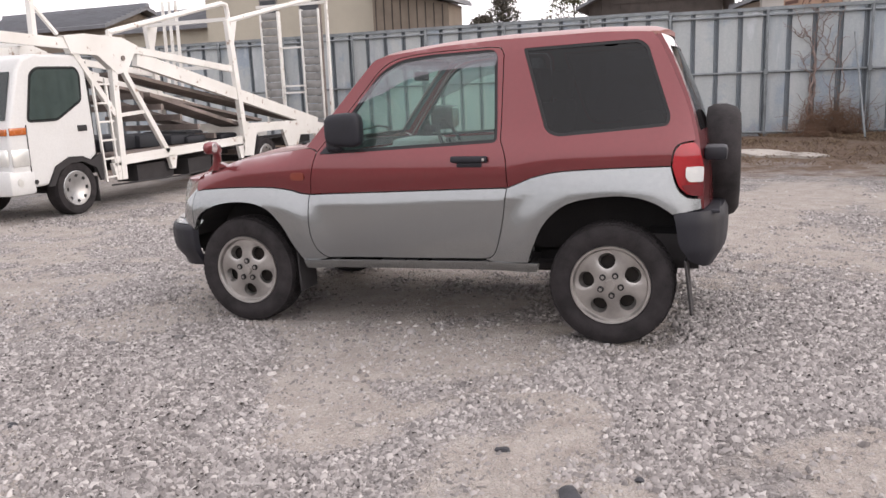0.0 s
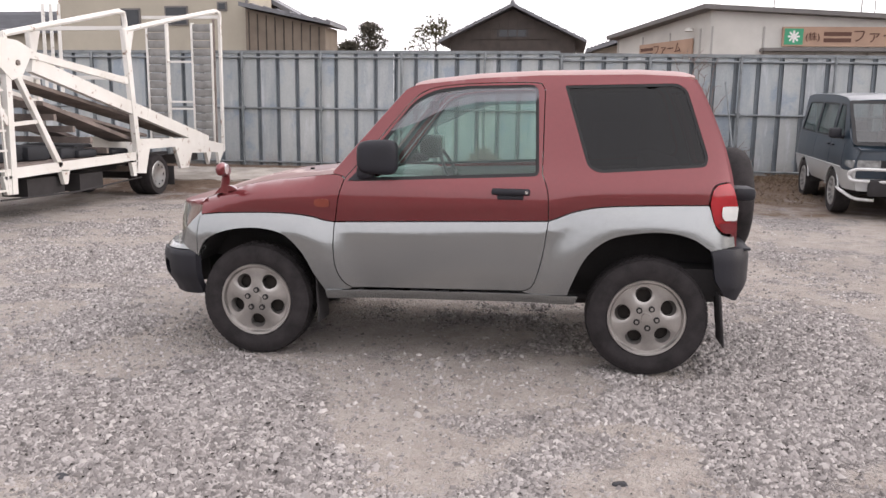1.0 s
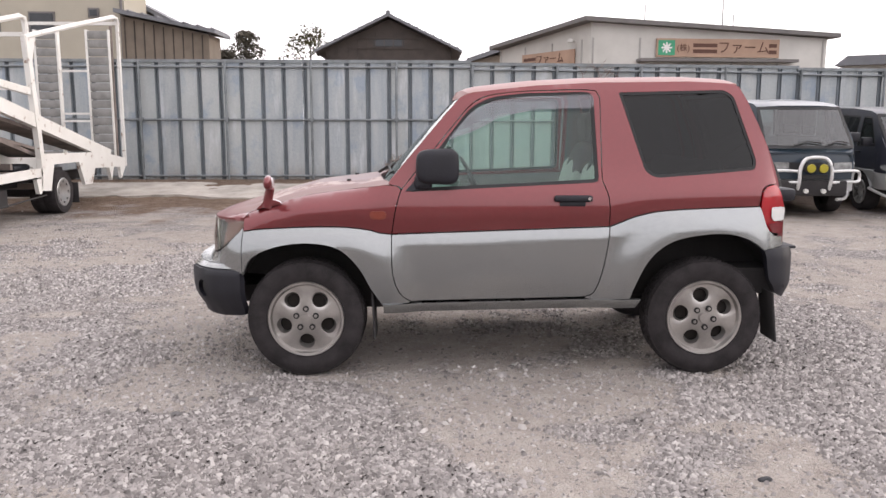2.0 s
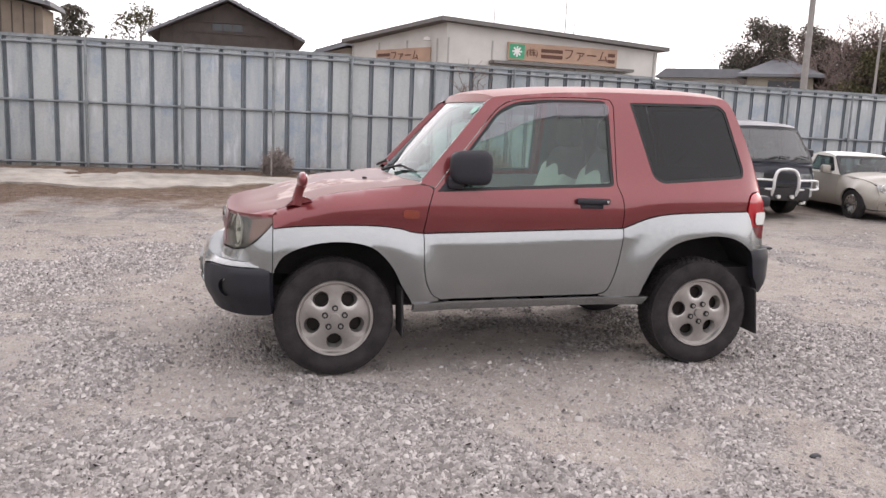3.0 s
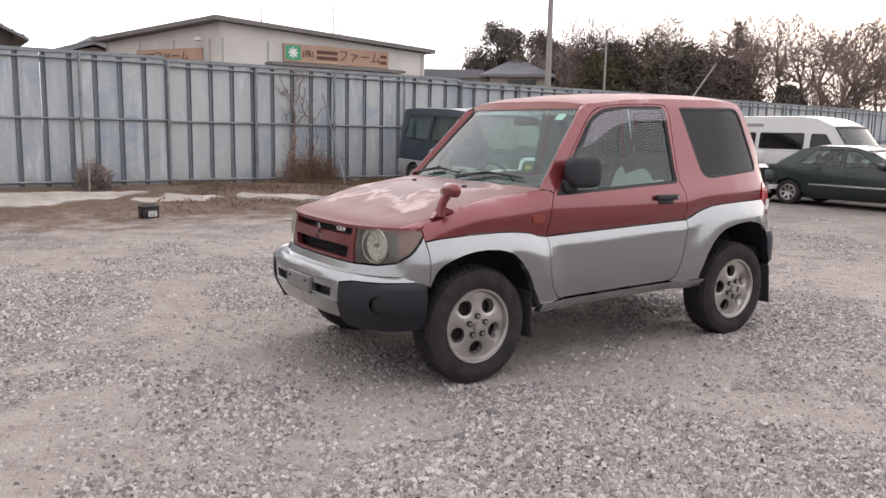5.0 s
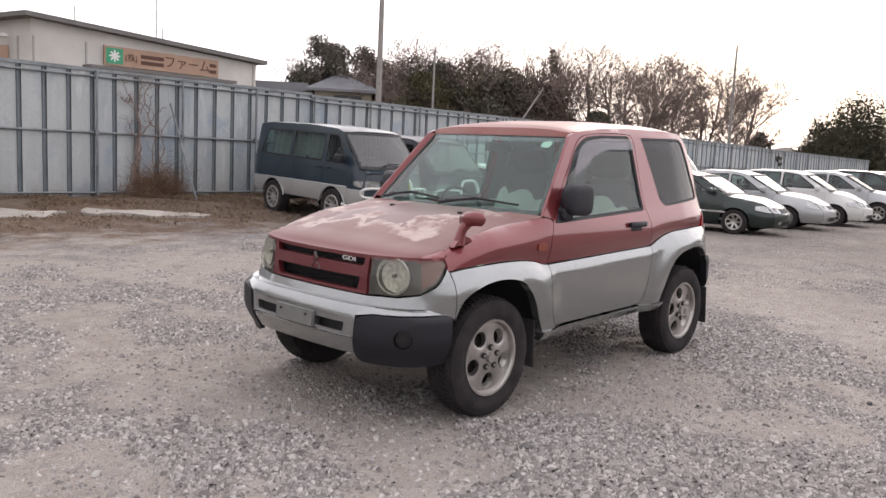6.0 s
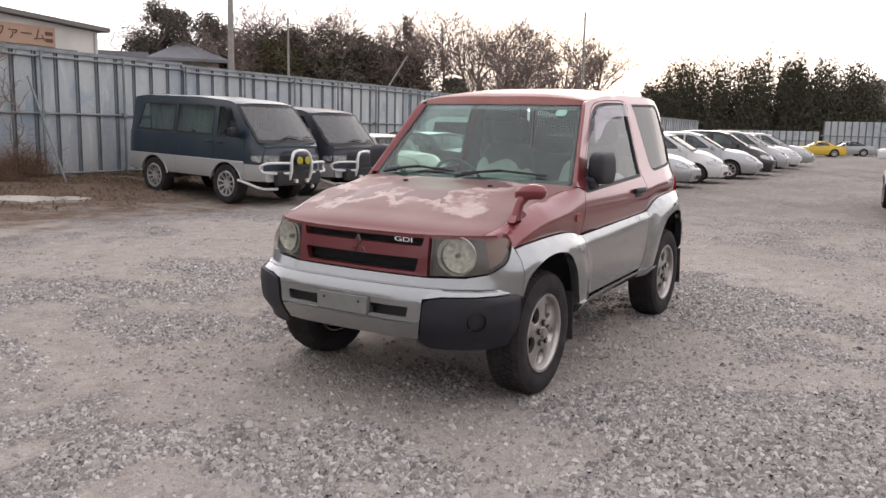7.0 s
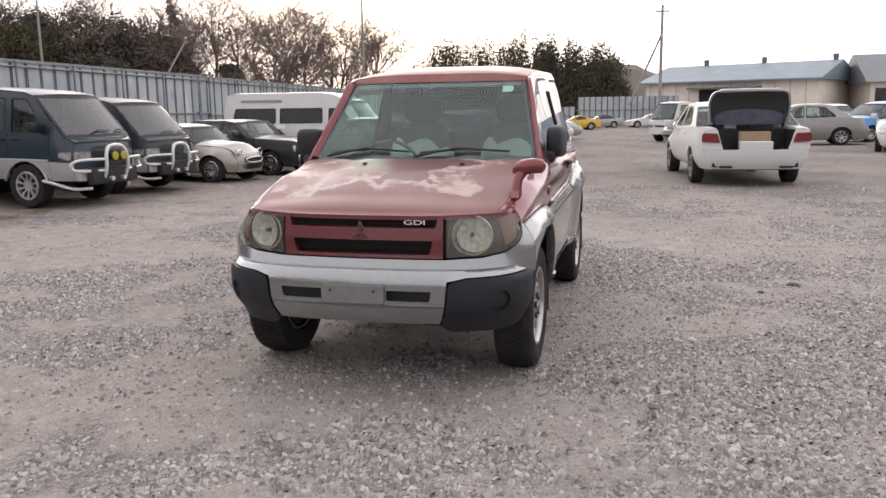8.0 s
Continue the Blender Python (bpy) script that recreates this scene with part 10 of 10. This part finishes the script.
def build_dry_grass():
    rng = random.Random(41)
    vs, fs = [], []
    for _ in range(15000):
        if rng.random() < 0.9:
            x = rng.uniform(1.6, 8.6)
            y = 12.0 - abs(rng.gauss(0, 0.8))
        else:
            x, y = rng.uniform(0.8, 6.2), rng.uniform(8.6, 10.2)
        if noise.noise(Vector((x * 1.1, y * 1.1, 3))) < -0.12:
            continue
        z = ground_z(x, y)
        a = rng.uniform(0, 6.28)
        h = rng.uniform(0.02, 0.085)
        lean = Vector((math.cos(a), math.sin(a), 0)) * h * rng.uniform(0.3, 1.4)
        w = Vector((-math.sin(a), math.cos(a), 0)) * 0.0032
        b = len(vs)
        p = Vector((x, y, z - 0.01))
        vs += [p - w, p + w, p + lean * 0.5 + Vector((0, 0, h * 0.8)) + w * 0.7, p + lean + Vector((0, 0, h * 0.9))]
        fs += [(b, b + 1, b + 2), (b, b + 2, b + 3)]
    o = new("dry_grass", mesh_from("dry_grass", vs, fs, M_DRYGRASS))
    tagged(o, "dry brown grass along the fence", "grass", kind="stuff")


build_dry_grass()


def stone_shapes(rng, n):
    """Angular crushed stones: a crooked foot of four corners under a short ridge."""
    out = []
    for _ in range(n):
        sx, sy, sz = rng.uniform(0.85, 1.55), rng.uniform(0.55, 1.0), rng.uniform(0.5, 1.0)
        foot = [(x * sx * rng.uniform(0.6, 1.0), y * sy * rng.uniform(0.6, 1.0), -0.45) for x, y in ((-1, -1), (1, -1), (1, 1), (-1, 1))]
        r, off = rng.uniform(0.15, 0.6), rng.uniform(-0.35, 0.35)
        top = [(-r * sx, off * sy, sz * rng.uniform(0.7, 1.0)), (r * sx, -off * sy + rng.uniform(-0.2, 0.2), sz * rng.uniform(0.7, 1.0))]
        out.append(foot + top)
    return np.array(out)


STONE_FACES = np.array([(0, 1, 5), (0, 5, 4), (1, 2, 5), (2, 3, 4), (2, 4, 5), (3, 0, 4)])


def build_gravel(count):
    rng = random.Random(55)
    gen = np.random.default_rng(55)
    spots = []
    while len(spots) < count:
        x, y = rng.uniform(-6.5, 11.0), rng.uniform(-5.2, 8.6)
        d = math.hypot(x + 0.4, (y + 1.9) * 1.1)
        keep = 1.0 / (1.0 + (d / 4.6) ** 4)
        if rng.random() > keep:
            continue
        g = gravelly(x, y)
        lot = min(1.0, max(0.06, 1.35 * g - 0.06))
        if 0.0 < x < 2.6 and -0.8 < y < 0.8:
            lot *= 0.5
        # the earth by the fence is swept of stones
        lot *= min(1.0, max(0.1, (7.0 - y) / 2.5))
        if rng.random() > lot:
            continue
        # heaped stones ride on one another
        spots.append((x, y, g, ground_z(x, y) + rng.random() * 0.014 * min(1.0, max(0.0, g - 0.35))))
    P = np.array(spots)
    coarse = 0.88 + 0.34 * np.clip(P[:, 2], 0.0, 1.0)
    P = P[:, [0, 1, 3]]
    kinds = stone_shapes(rng, 60)
    V = kinds[gen.integers(0, 60, count)]
    size = np.where(gen.random(count) < 0.6, gen.uniform(0.005, 0.0105, count), gen.uniform(0.0105, 0.0185, count))
    size = np.where(gen.random(count) < 0.003, gen.uniform(0.018, 0.030, count), size * coarse)
    a, t = gen.uniform(0, 6.28, count), gen.normal(0, 0.28, count)
    ca, sa, ct, st = np.cos(a), np.sin(a), np.cos(t), np.sin(t)
    zero = np.zeros(count)
    R = np.stack([np.stack([ca, -sa * ct, sa * st], 1), np.stack([sa, ca * ct, -ca * st], 1), np.stack([zero, st, ct], 1)], 1)
    V = np.einsum("nij,nkj->nki", R, V * size[:, None, None])
    P[:, 2] += size * 0.18
    V = (V + P[:, None, :]).reshape(-1, 3)
    F = (STONE_FACES[None] + (np.arange(count) * 6)[:, None, None]).reshape(-1, 3)
    me = bpy.data.meshes.new("gravel")
    me.vertices.add(len(V))
    me.vertices.foreach_set("co", V.ravel())
    me.loops.add(F.size)
    me.loops.foreach_set("vertex_index", F.ravel().astype(np.int32))
    me.polygons.add(len(F))
    me.polygons.foreach_set("loop_start", np.arange(0, F.size, 3, dtype=np.int32))
    me.update(calc_edges=True)
    me.materials.append(M_STONE)
    tagged(new("gravel", me), "loose grey crushed gravel over the yard", "gravel", kind="stuff")


build_gravel(230000)


def build_rock(x, y, r, squash, mat, label, seed):
    """A single lump of stone, broken along a few flat faces."""
    rng = random.Random(seed)
    bm = bmesh.new()
    bmesh.ops.create_icosphere(bm, subdivisions=3, radius=1.0)
    cuts = [(Vector((rng.gauss(0, 1), rng.gauss(0, 1), rng.gauss(0, 0.8))).normalized(), rng.uniform(0.55, 0.85)) for _ in range(9)]
    for v in bm.verts:
        for nrm, d in cuts:
            over = v.co.dot(nrm) - d
            if over > 0:
                v.co -= nrm * over * 0.93
        v.co *= 1 + 0.06 * noise.noise(v.co * 3.0 + Vector((seed, 0, 0)))
        v.co = Vector((v.co.x * r * 1.35, v.co.y * r, v.co.z * r * squash))
    bmesh.ops.rotate(bm, verts=bm.verts, cent=(0, 0, 0), matrix=Matrix.Rotation(rng.uniform(0, 3.1), 3, "Z"))
    me = bpy.data.meshes.new("rock")
    bm.to_mesh(me)
    bm.free()
    me.materials.append(mat)
    me.polygons.foreach_set("use_smooth", [True] * len(me.polygons))
    me.set_sharp_from_angle(angle=radians(22))
    o = new("rock", me)
    o.location = (x, y, ground_z(x, y) + r * squash * 0.45)
    tagged(o, label, "rock", "loose rocks on the gravel")


M_DARKROCK = plain("dark_stone", (0.05, 0.05, 0.056), 0.75, 0, 0.5, 30, 0.4)
M_PALEROCK = plain("pale_stone", (0.50, 0.48, 0.46), 0.85, 0, 0.3, 30, 0.4)
M_GREYROCK = plain("grey_stone", (0.16, 0.15, 0.148), 0.85, 0, 0.4, 30, 0.4)
for k, (x, y, r, q, mat, label) in enumerate((
        (2.06, -2.2, 0.024, 0.55, M_DARKROCK, "small dark angular stone lying on bare dirt"),
        (2.38, -2.48, 0.045, 0.35, M_DARKROCK, "flat dark lump of stone sunk in gravel"),
        (2.60, -2.31, 0.018, 0.6, M_DARKROCK, "small dark angular stone among the gravel"),
        (-0.14, -2.52, 0.026, 0.5, M_DARKROCK, "small dark stone in the loose gravel"),
        (-0.81, -2.04, 0.022, 0.6, M_PALEROCK, "small pale stone in the loose gravel"),
        (0.48, -2.3, 0.024, 0.6, M_PALEROCK, "small pale stone in the loose gravel"),
        (-1.93, -0.2, 0.022, 0.6, M_PALEROCK, "small pale stone on the trodden dirt"),
        (-0.22, -1.22, 0.034, 0.5, M_GREYROCK, "rounded grey stone at the edge of the gravel"),
        (-0.55, -1.42, 0.03, 0.5, M_GREYROCK, "rounded grey stone in the loose gravel"))):
    build_rock(x, y, r, q, mat, label, k + 3)
